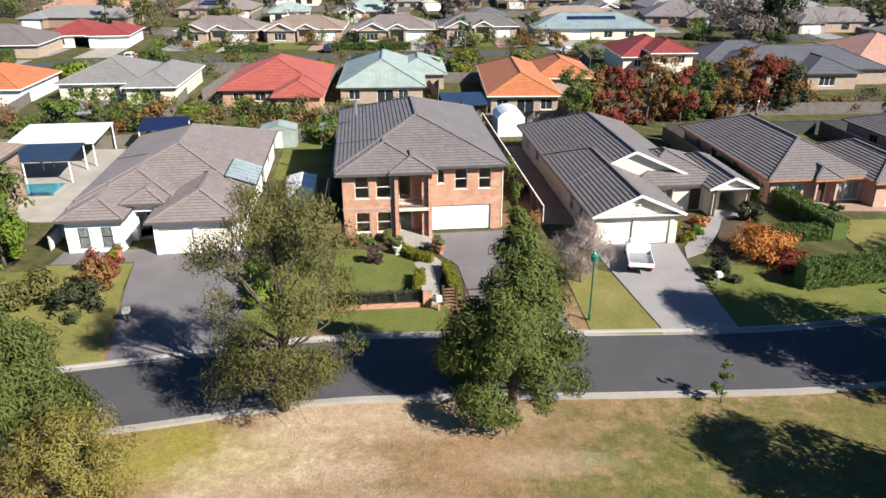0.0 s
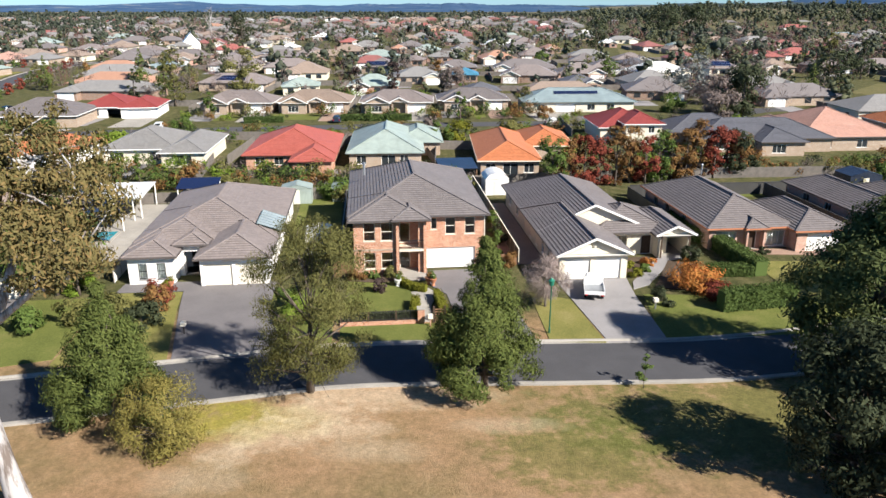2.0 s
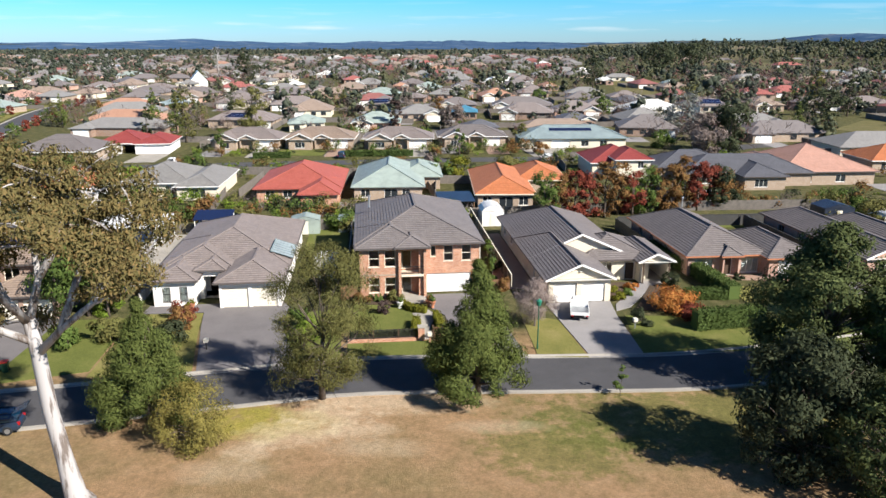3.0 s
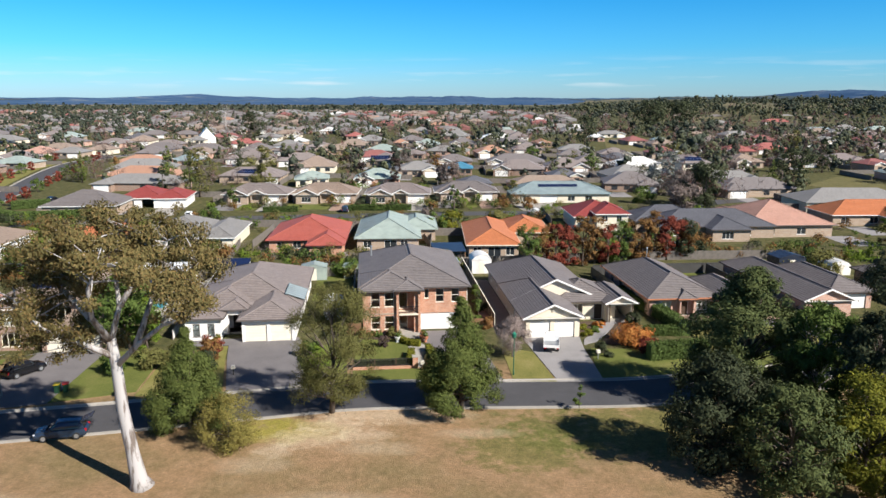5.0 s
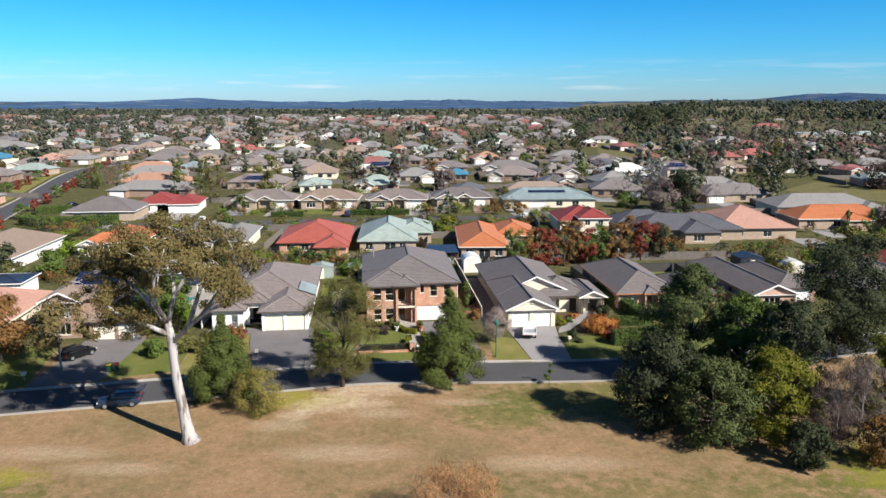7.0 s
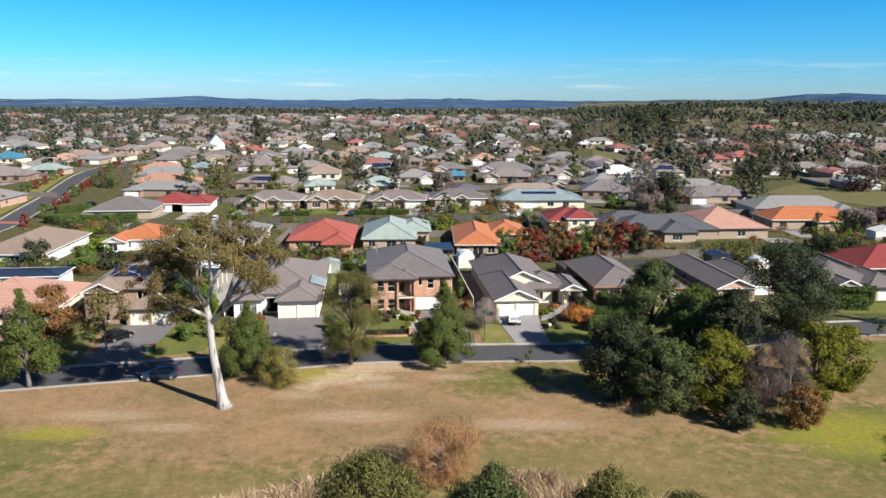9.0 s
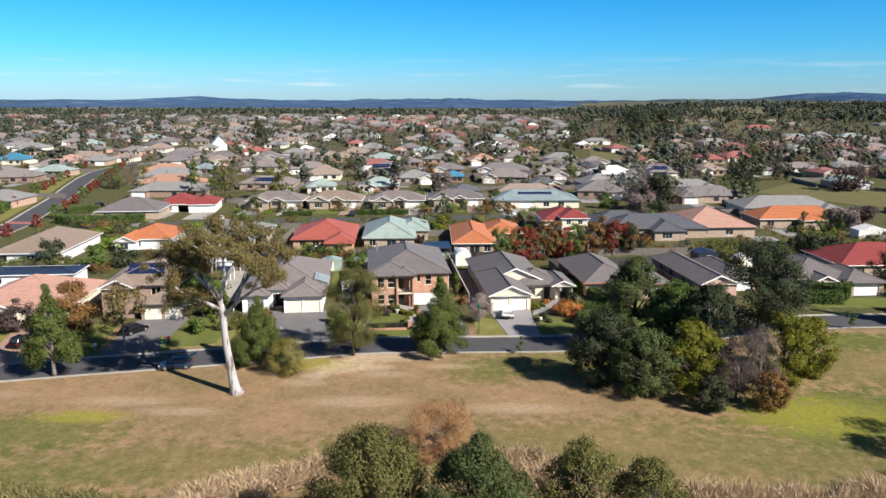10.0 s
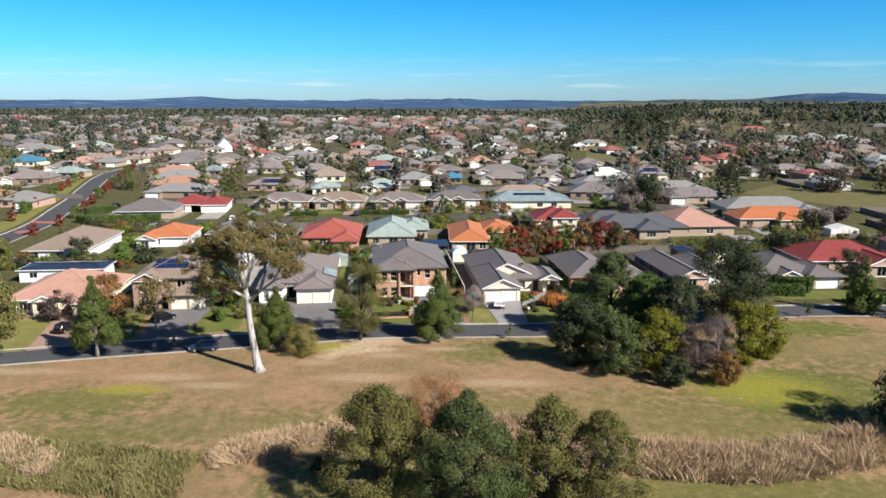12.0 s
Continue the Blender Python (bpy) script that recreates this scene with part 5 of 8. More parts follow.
for i, (x, y, h, w, sh, lm, bm_, nl, sz, low, lab) in enumerate(TH):
    tree("thicket_tree", x, y, h, w, sh, lm, bm_, nl, sz, lab, 40 + i, low=low, n=140, droop=0.3, fine=0.58, wide=0.36, group="trees of the thicket")
bare_tree(41.0, -41.5, 7.8, 5.6, L_PURPLE, BARK_GREY, 4200, "bare purple grey tree in the thicket", 60, "trees of the thicket")
bare_tree(45.0, -38.5, 8.0, 6.0, L_TWIG, BARK_GREY, 3500, "bare grey tree in the thicket", 61, "trees of the thicket")
# bank trees close to the creek
tree("bank_tree", -0.6, -74.5, 12.0, 10.6, "egg", L_OLIVE, BARK, 30000, 0.22, "dense olive green gum on the creek bank", 70, low=0.03, n=190, droop=0.9, fine=0.52, wide=0.3)
tree("bank_tree", 7.6, -77.5, 12.8, 10.2, "egg", L_MID, BARK, 30000, 0.22, "dense deep green tree on the creek bank", 71, low=0.03, n=190, droop=0.7, fine=0.52, wide=0.3)
tree("bank_tree", 15.6, -75.0, 11.2, 8.4, "egg", L_OLIVE, BARK, 20000, 0.21, "slender grey green gum on the creek bank", 72, low=0.03, n=150, droop=0.9, fine=0.52, wide=0.3)
tree("bank_tree", 20.4, -76.5, 10.6, 7.6, "egg", L_OLIVE, BARK_GREY, 18000, 0.21, "slender grey gum with pale limbs on the creek bank", 73, low=0.03, n=150, droop=0.9, fine=0.52, wide=0.3)
tree("bank_shrub", -6.3, -71.5, 3.2, 2.6, "round", L_DARK, BARK, 2500, 0.18, "small dark shrub on the creek bank", 74, low=0.03, n=16, category="shrub")
tree("willow_shrub", 4.4, -55.5, 5.6, 7.6, "umbrella", L_WILLOW, BARK_GREY, 5200, 0.55, "orange brown twigged leafless willow on the grass", 75, low=0.06, n=60, bare=2, droop=-0.6, category="shrub", wide=0.035)
for i, (x, y, h, w, lm) in enumerate(((59.5, -59, 9, 7, L_DARK), (64, -57, 11, 8, L_PURPLE), (66, -62, 11, 9, L_DARK), (60.0, -63.5, 6, 6, L_PURPLE), (70, -66, 12, 9, L_DARK))):
    tree("bank_tree", x, y, h, w, "round", lm, BARK, 6000, 0.22, "dark shaded shrubby tree on the creek bank", 80 + i, low=0.04, n=30)
# street to the right
tree("street_tree", 54.6, -15.4, 15.0, 13.5, "round", L_DARK, BARK, 18000, 0.28, "broad grey green gum beside the road", 90, low=0.1, n=90, fine=0.62)
tree("street_tree", 81.5, -10.5, 10.8, 7.0, "cone", L_PINE, BARK, 8000, 0.27, "dark green pine beside the road", 91, low=0.08, n=44)
tree("street_tree", 88.5, -13.5, 8.5, 6.0, "round", L_DARK, BARK, 5000, 0.28, "dark round tree beside the road", 92, low=0.08, n=30)
tree("sapling", 70.5, -12.8, 3.0, 1.8, "round", L_GREEN, BARK, 500, 0.16, "young street sapling on the verge", 93, low=0.3, n=12, trunk=0.012)
for i, (x, y, h, w, lm) in enumerate(((69, 16, 6, 6, L_DARK), (92, 14, 7, 7, L_DARK), (97, 2, 8, 8, L_DARK), (104, -6, 10, 9, L_PINE), (112, 8, 8, 8, L_OLIVE), (66, 28, 5, 6, L_OLIVE), (88, 40, 6, 7, L_DARK), (118, 30, 9, 9, L_DARK), (124, 52, 8, 9, L_PURPLE))):
    tree("garden_tree", x, y, h, w, "round", lm, BARK, 3800, 0.26, "dark garden tree beside the bungalows", 600 + i, low=0.08, n=44)
# garden planting of the front row
bare_tree(11.0, -9.8, 5.0, 4.0, L_BLOSSOM, BARK_GREY, 3000, "bare pinkish grey blossom tree beside the drive", 100)
tree("shrub", 26.3, -5.4, 2.4, 4.8, "round", L_ORANGE, BARK, 4200, 0.17, "rounded orange and red autumn shrub", 101, low=0.03, n=26, category="shrub")
tree("shrub", 27.2, -7.4, 1.7, 3.0, "round", L_RED, BARK, 2200, 0.16, "low crimson autumn shrub", 102, low=0.03, n=18, category="shrub")
SH = [(-7.2, -2.9, 1.2, 1.8, L_RUST, "reddish shrub below the windows"), (-5.6, -2.6, 1.0, 1.6, L_GREEN, "green shrub below the windows"), (-3.9, -2.2, 1.3, 1.3, L_OLIVE, "olive shrub beside the porch"),
      (-4.5, -6.5, 1.5, 1.4, L_PURPLE, "small reddish bare tree on the lawn"), (21.4, -1.8, 0.9, 1.6, L_WATTLE, "yellow green shrub in the garden bed"), (22.7, -0.2, 0.8, 1.5, L_GREEN, "low green shrub in the garden bed"),
      (23.6, 1.6, 0.8, 1.5, L_ORANGE, "low orange shrub in the garden bed"), (21.0, 0.6, 0.9, 1.4, L_WATTLE, "yellow shrub in the garden bed"), (28.6, 2.8, 1.8, 2.6, L_DARK, "round dark green shrub beside the porch"),
      (22.0, -9.2, 1.5, 2.4, L_DARK, "dark green shrub beside the drive"), (-25.0, -8.4, 2.4, 2.6, L_RED, "red leaved shrub beside the drive"), (-24.2, -11.2, 2.6, 2.8, L_RUST, "rusty leaved shrub beside the drive"),
      (-27.5, -12.5, 2.4, 3.6, L_OLIVE, "olive shrub on the front lawn"), (-24.4, -14.6, 2.2, 3.4, L_DARK, "dark green shrub at the drive's edge"), (-30.2, -13.5, 3.0, 4.0, L_OLIVE, "olive green shrub on the front lawn"),
      (-33.6, -15.2, 2.6, 3.4, L_GREEN, "green shrub on the front lawn"), (-25.6, -5.4, 0.9, 1.0, L_WATTLE, "yellow shrub in a pot by the entrance"), (-11.4, -13.0, 2.4, 3.2, L_BRIGHT, "bright green shrub between drives"),
      (-12.9, -10.5, 2.0, 2.4, L_GREEN, "green shrub between drives"), (7.6, 4.5, 3.0, 1.8, L_GREEN, "green climber along the side fence"), (7.9, 8.5, 3.2, 1.8, L_DARK, "dark shrub along the side fence"), (7.4, 13, 3.0, 1.9, L_GREEN, "green shrub along the side fence"),
      (8.6, 1.2, 1.6, 1.8, L_RUST, "rusty shrub along the side fence"), (45.2, 4.4, 1.4, 2.6, L_RUST, "brownish shrub under the window"), (37.5, 5.4, 0.8, 1.2, L_DARK, "low dark shrub by the door"),
      (-57, -12, 2.4, 3.2, L_GREEN, "green garden shrub by the house"), (-63.5, -9.6, 1.8, 3, L_DARK, "dark clipped garden shrub by the house"), (55.5, 4.0, 1.6, 5, L_DARK, "dark shrub bed by the house front"), (52, 5.5, 1.4, 3.5, L_DARK, "dark shrub by the house front"),
      (-9.0, 26.5, 3.5, 4, L_GREEN, "green shrub in the back yard"), (-12.5, 28.5, 2.6, 3, L_OLIVE, "olive shrub in the back yard")]
for i, (x, y, h, w, lm, lab) in enumerate(SH):
    tree("shrub", x, y, h, w, "round", lm, BARK, int(400 + 380 * w), 0.13 + 0.02 * w, lab, 120 + i, low=0.03, n=14, category="shrub", trunk=0.015)


def hedge(pts, w, h, mat, label, seed, density=150, size=0.12):
    """A clipped hedge: a leafy box along a line of the plan, on a core of twigs."""
    rng = np.random.default_rng(seed)
    e = empty("hedge", pts[0][0], pts[0][1], 0, 0, label, "hedge")
    core, vs = M(), []
    for (x0, y0), (x1, y1) in zip(pts, pts[1:]):
        ax, ay, bx, by = x0 - pts[0][0], y0 - pts[0][1], x1 - pts[0][0], y1 - pts[0][1]
        core.beam((ax, ay, h * 0.47), (bx, by, h * 0.47), w * 0.8, h * 0.9)
        ln = math.hypot(bx - ax, by - ay)
        n = int(0.6 * density * (2 * ln * h + ln * w))
        t = rng.random(n)
        face = rng.choice(3, n, p=np.array([h, h, w]) / (2 * h + w))
        dx, dy = (bx - ax) / ln, (by - ay) / ln
        side = np.where(face == 0, -w / 2, np.where(face == 1, w / 2, (rng.random(n) - 0.5) * w)) + rng.normal(size=n) * 0.05
        z = np.where(face == 2, h, rng.random(n) * h) + rng.normal(size=n) * 0.05
        c = np.stack([ax + dx * t * ln - dy * side, ay + dy * t * ln + dx * side, np.maximum(z, 0.1)], 1)
        k = leaf_cloud(rng, c[: max(1, n)], np.full(n, 0.06), n, size * 1.15)
        vs.append(k)
    part("hedge_core", core, L_HEDGE if mat is None else mat, e)
    ob = new("hedge_leaves", leaf_mesh("hedge_leaves", np.concatenate(vs), mat))
    ob.parent = e
    return e


S = street
hedge([S(25.6, -13.4), S(33.0, -12.6)], 1.5, 2.0, L_HEDGE, "tall clipped green hedge facing the road", 1)
hedge([S(33.8, -5.4), S(33.4, 2.6), S(31.2, 14)], 1.6, 1.7, L_HEDGE, "long clipped hedge between two plots", 2)
hedge([(73.6, 7.0), (78.2, 4.2), (82.0, 9.5)], 1.8, 2.8, L_HEDGE, "tall dark clipped hedge before the house", 9, 70, 0.2)
hedge([S(28.4, -4.4), S(33.0, -5.0)], 1.2, 1.2, L_HEDGE, "low dark clipped garden hedge", 3)
hedge([S(-3.4, -3.2), S(-2.2, -5.4), S(-0.7, -6.2)], 0.7, 0.75, L_WATTLE, "low yellow green box hedge round the lawn", 4, 260, 0.08)
hedge([S(-1.9, -9.0), S(-2.3, -12.6)], 0.7, 0.9, L_WATTLE, "clipped golden hedge beside the gate path", 5, 260, 0.08)
hedge([S(0.2, -7.6), S(0.4, -12.6)], 0.7, 0.9, L_WATTLE, "clipped golden hedge beside the drive", 6, 260, 0.08)
hedge([(-108, 87), (-101, 83), (-83, 88)], 3.0, 2.4, L_HEDGE, "long tall green hedge around a corner plot", 7, 75, 0.22)
hedge([(-114, 104), (-106, 109)], 3.0, 2.0, L_HEDGE, "tall green hedge along the side street", 8, 75, 0.22)
hedge([(-137, 108), (-143, 127)], 2.5, 2.4, L_HEDGE, "tall green hedge along the side street", 9, 60, 0.24)
hedge([(-45, 100), (-36, 101)], 1.5, 1.3, L_HEDGE, "clipped hedge at a front boundary", 10, 75, 0.22)
hedge([(-24, 103), (-6, 104)], 1.5, 1.4, L_HEDGE, "clipped hedge at a front boundary", 11, 75, 0.22)
hedge([(83, -3), (90, -4)], 2.0, 2.0, L_HEDGE, "tall dark clipped hedge before a bungalow", 12, 40, 0.25)
hedge([(69, 3), (77, 2)], 2.5, 2.2, L_HEDGE, "tall dark clipped hedge before a bungalow", 13, 40, 0.25)
# autumn row and other trees of the second row
AUT = [(16.8, 46.5, L_GREEN, 8.6), (19.3, 47.2, L_RUST, 8.2), (21.6, 46.4, L_RED, 8.0), (24.0, 47.4, L_RED, 7.6), (26.4, 46.2, L_RUST, 9.2), (28.8, 47.2, L_RUST, 8.8), (31.0, 46.0, L_RED, 7.4), (33.2, 46.6, L_GREEN, 8.4), (35.2, 47.0, L_RUST, 7.4), (37.6, 46.4, L_RUST, 8.2), (40.0, 47.0, L_RUST, 9.4), (42.2, 46.2, L_RED, 8.4), (44.4, 46.8, L_RED, 7.6), (46.4, 46.2, L_RUST, 7.0)]
for i, (x, y, lm, h) in enumerate(AUT):
    x, y = 1.06 * x, 30.2 + 0.31 * x + 0.8 * (y - 46.6)
    tree("autumn_tree", x, y, h, 4.4, "column", lm, BARK, 2700, 0.25, "dense autumn tree in a row along the fence" if lm is not L_GREEN else "green tree in the row along the fence", 160 + i, low=0.06, n=34, group="row of autumn trees")
MID = [(49.5, 45, 7.5, 7, "round", L_DARK), (5.4, 97, 9.5, 2.6, "spire", L_GREEN), (1, 60, 5, 5, "round", L_GREEN), (4.5, 62, 4.5, 5, "round", L_WATTLE), (-13.5, 30, 3.2, 5, "round", L_GREEN), (-30, 32, 3.0, 4, "round", L_OLIVE),
       (-46, 40, 4.5, 1.4, "spire", L_GREEN), (-43.6, 40, 4.0, 1.2, "spire", L_GREEN), (-49, 36, 4, 5, "round", L_GREEN), (-37, 35, 3.5, 4, "round", L_RUST), (-65, 31, 4, 6, "round", L_DARK), (-70, 29, 5, 7, "round", L_GREEN),
       (-79, 28, 6.5, 7, "round", L_DARK), (-75, 47, 3.5, 6, "round", L_BRIGHT), (-62, 57, 3.5, 7, "round", L_BRIGHT), (-53, 70, 5, 5, "round", L_GREEN), (75, 98, 13, 12, "round", L_DARK), (67, 92, 7, 9, "round", L_TWIG), (104, 74, 6, 2, "spire", L_GREEN),
       (109, 72, 6.5, 2, "spire", L_GREEN), (114, 73, 6.2, 2, "spire", L_GREEN), (118, 66, 6, 10, "round", L_TWIG), (94, 55, 5, 6, "round", L_OLIVE), (90, 36, 6, 8, "round", L_DARK), (70, 40, 3, 4, "round", L_GREEN), (130, 78, 5, 8, "round", L_PURPLE),
       (-53.5, 122, 15, 9, "round", L_OLIVE), (-50, 112, 11, 6, "column", L_OLIVE), (-56, 98, 6, 3, "column", L_GREEN), (-24, 135, 9, 4, "column", L_PURPLE), (-14, 142, 10, 4.5, "column", L_PURPLE), (4, 148, 8, 8, "round", L_TWIG), (23, 112, 6, 6, "round", L_OLIVE), (26, 96, 3, 4, "round", L_RUST),
       (60, 106, 5, 6, "round", L_GREEN), (-102, 34, 5, 6, "round", L_OLIVE), (-1, 71, 4, 4, "round", L_TWIG), (15, 66, 4, 6, "round", L_OLIVE)]
for i, (x, y, h, w, sh, lm) in enumerate(MID):
    y += 12 if y > 55 and sh != "spire" else 0
    tree("garden_tree", x, y, h, w, sh, lm, BARK, int(500 + 240 * w), 0.2 + 0.025 * w, "garden tree among the houses", 200 + i, low=0.06 if lm not in (L_TWIG, L_PURPLE) else 0.2, n=20, bare=2 if lm in (L_TWIG, L_PURPLE) else 0)

# ---- the suburb beyond ----
def hip_mesh(name, w, d, mat, pitch=22, o=0.5, h=2.65):
    m = M()
    u, v, t = w / 2 + o, d / 2 + o, math.tan(radians(pitch))
    half = min(u, v)
    z = h + t * half
    c = [(-u, -v, h), (u, -v, h), (u, v, h), (-u, v, h)]
    if u >= v:
        a, b = (-u + half, 0, z), (u - half, 0, z)
        slope(m, [c[0], c[1], b, a], 0), slope(m, [c[2], c[3], a, b], 0), slope(m, [c[3], c[0], a], 0), slope(m, [c[1], c[2], b], 0)
    else:
        a, b = (0, -v + half, z), (0, v - half, z)
        slope(m, [c[3], c[0], a, b], 0), slope(m, [c[1], c[2], b, a], 0), slope(m, [c[0], c[1], a], 0), slope(m, [c[2], c[3], b], 0)
    m.box(-u, -v, h - 0.15, u, v, h - 0.01)
    return m.mesh(name, mat)


# roof colours of the farther houses, muted: distance haze is mixed into them
HAZED_ORANGE = tile_mat("tiles_hazed_orange", (0.36, 0.20, 0.135))
HAZED_RED = tile_mat("tiles_hazed_red", (0.30, 0.105, 0.09))
HAZED_DEEPRED = tile_mat("tiles_hazed_deep_red", (0.235, 0.095, 0.085))
HAZED_CYAN = sheet_mat("sheet_hazed_blue", (0.09, 0.27, 0.38))
FAR_WALLS = [BRICK_TAN, BRICK_BROWN, RENDER_CREAM, BRICK_PINK, BRICK_TAN]
far_rng = random.Random(7)
win_mesh = M().box(-0.9, -0.03, 0.7, 0.9, 0.03, 2.0).mesh("window", DARK_GLASS)
gar_mesh = M().box(-2.4, -0.04, 0.02, 2.4, 0.04, 2.2).mesh("garage_door", PAINT_WHITE)
NAMES = {id(HAZED_CYAN): "bright blue steel", id(SHEET_NAVY): "navy steel", id(HAZED_ORANGE): "orange tiled", id(HAZED_RED): "red tiled", id(HAZED_DEEPRED): "deep red tiled", id(TILE_PINK): "pink tiled", id(SHEET_TEAL): "pale green steel", id(SHEET_BLUE): "blue grey steel", id(SHEET_WHITE): "white steel", id(TILE_DARK): "charcoal tiled", id(TILE_TAN): "tan tiled", id(TILE_BROWN): "brown tiled", id(TILE_GREY): "grey tiled", id(TILE_SLATE): "slate blue tiled"}


def suburb_house(x, y, w, tm, rng, rot=None, storeys=1):
    """A bungalow by the middle of its front eaves and its width: main hip roof, a front wing, windows, a garage."""
    d = rng.uniform(11, 15) if w > 13 else rng.uniform(9, 12)
    h = 2.65 if storeys == 1 else 5.2
    wallm = rng.choice(FAR_WALLS)
    e = empty("house", x, y, 0, rng.uniform(-9, 9) if rot is None else rot, ("two storey house with " if storeys > 1 else "bungalow with ") + NAMES[id(tm)] + " hip roof", "house", "houses of the suburb")
    gauge = rng.uniform(20, 25)
    main = new("roof", hip_mesh("roof", w - 1, d, tm, gauge, 0.5, h))
    main.parent, main.matrix_basis = e, pose(0, d / 2 + 0.5, 0)
    part("wall", M().box(-w / 2 + 0.5, 0.5, 0, w / 2 - 0.5, d + 0.5, h - 0.1), wallm, e)
    side = rng.choice((-1, 1))
    ww = min(7.2, w * 0.46)
    wx = side * (w / 2 - ww / 2 - 0.3)
    deep = rng.uniform(1.4, 3.6)
    part("wing_wall", M().box(wx - ww / 2 + 0.5, -deep, 0, wx + ww / 2 - 0.5, 3.0, h - 0.14), wallm, e)
    if rng.random() < 0.5:
        wing = new("wing_roof", hip_mesh("wing_roof", ww - 1, deep + 6.0, tm, gauge, 0.5, h - 0.03))
        wing.parent, wing.matrix_basis = e, pose(wx, (6.0 - deep) / 2, 0)
    else:
        m = M()
        z = h + math.tan(radians(gauge)) * ww / 2
        y1 = min(d / 2, ww / 2 + 1.2)
        slope(m, [(wx, -deep - 0.5, z), (wx - ww / 2, -deep - 0.5, h), (wx - ww / 2, y1, h), (wx, y1, z)], 0)
        slope(m, [(wx + ww / 2, -deep - 0.5, h), (wx, -deep - 0.5, z), (wx, y1, z), (wx + ww / 2, y1, h)], 0)
        part("wing_roof", m, tm, e)
        g = M()
        g.poly([(wx - ww / 2 + 0.4, -deep - 0.05, h - 0.1), (wx + ww / 2 - 0.4, -deep - 0.05, h - 0.1), (wx, -deep - 0.05, z - 0.2)])
        part("gable", g, RENDER_CREAM, e)
        for k in (-1, 1):
            part("barge_board", M().beam((wx + k * ww / 2, -deep - 0.5, h), (wx, -deep - 0.5, z), 0.12, 0.24), PAINT_WHITE, e)
    for k in range(storeys):
        for px in ((-0.30, -0.08) if side > 0 else (0.08, 0.30)):
            ob = new("window", win_mesh)
            ob.parent, ob.matrix_basis = e, pose(px * w, 0.47, 2.6 * k)
    ob = new("garage_door" if ww > 6 else "window", gar_mesh if ww > 6 else win_mesh)
    ob.parent, ob.matrix_basis = e, pose(wx, -deep - 0.02, 0)
    return e


# houses that can be told apart: middle of the front eaves, width, roof
UPHILL = [(-96, 142, 28, TILE_GREY), (-105, 165, 26, HAZED_ORANGE), (-114, 190, 25, TILE_GREY), (-124, 212, 23, HAZED_ORANGE), (-110, 224, 12, SHEET_BLUE), (-65, 165, 23, TILE_BROWN), (-85, 236, 20, TILE_BROWN), (-115, 339, 18, HAZED_RED),
          (-180, 186, 21, TILE_BROWN), (-197, 266, 15, TILE_PINK), (-230, 272, 17, HAZED_CYAN), (-256, 334, 12, SHEET_NAVY), (-182, 269, 15, TILE_GREY), (-192, 339, 18, TILE_BROWN), (-184, 362, 15, TILE_TAN), (-156, 332, 17, TILE_BROWN)]
WEST = [(-153, 372, 12, TILE_GREY), (-241, 364, 13, TILE_BROWN), (-222, 350, 15, TILE_DARK), (-324, 549, 20, HAZED_RED), (-343, 642, 24, HAZED_RED), (-350, 530, 13, SHEET_TEAL), (-295, 393, 16, TILE_GREY), (-176, 288, 12, TILE_TAN),
        (-205, 210, 18, TILE_BROWN), (-165, 128, 16, HAZED_ORANGE), (-160, 100, 20, TILE_TAN), (-190, 236, 17, TILE_BROWN), (-42, 156, 12, SHEET_TEAL), (-20, 156, 16, SHEET_TEAL), (-7, 186, 17, TILE_GREY), (9, 192, 10, HAZED_CYAN)]
MIDDLE = [(13, 143, 11, TILE_SLATE), (36, 140, 24, TILE_TAN), (31, 190, 20, TILE_BROWN), (46, 166, 12, TILE_SLATE), (33, 220, 25, TILE_DARK), (27, 273, 17, HAZED_ORANGE), (-29, 250, 17, HAZED_DEEPRED), (-24, 225, 15, TILE_DARK), (-12, 262, 10, TILE_BROWN),
          (-49, 325, 19, TILE_TAN), (-66, 312, 14, TILE_BROWN), (4, 282, 22, TILE_GREY), (37, 387, 25, SHEET_WHITE), (45, 359, 18, TILE_DARK), (62, 348, 10, HAZED_ORANGE), (71, 291, 19, TILE_GREY), (66, 224, 14, TILE_BROWN), (-58, 418, 14, HAZED_RED), (-23, 349, 9, HAZED_ORANGE)]
EAST = [(82, 242, 13, TILE_SLATE), (82, 202, 22, SHEET_WHITE), (99, 156, 24, TILE_GREY), (99, 130, 24, TILE_DARK), (114, 101, 31, TILE_GREY), (183, 212, 13, HAZED_DEEPRED), (171, 173, 15, SHEET_TEAL), (153, 284, 18, HAZED_RED), (176, 300, 19, HAZED_RED), (209, 339, 14, HAZED_DEEPRED),
        (206, 300, 11, TILE_TAN), (213, 439, 24, TILE_GREY), (243, 406, 30, TILE_TAN), (361, 714, 28, HAZED_RED), (311, 520, 26, SHEET_BLUE), (346, 544, 22, TILE_GREY), (361, 518, 22, SHEET_TEAL), (242, 365, 14, TILE_GREY), (271, 372, 24, HAZED_DEEPRED)]
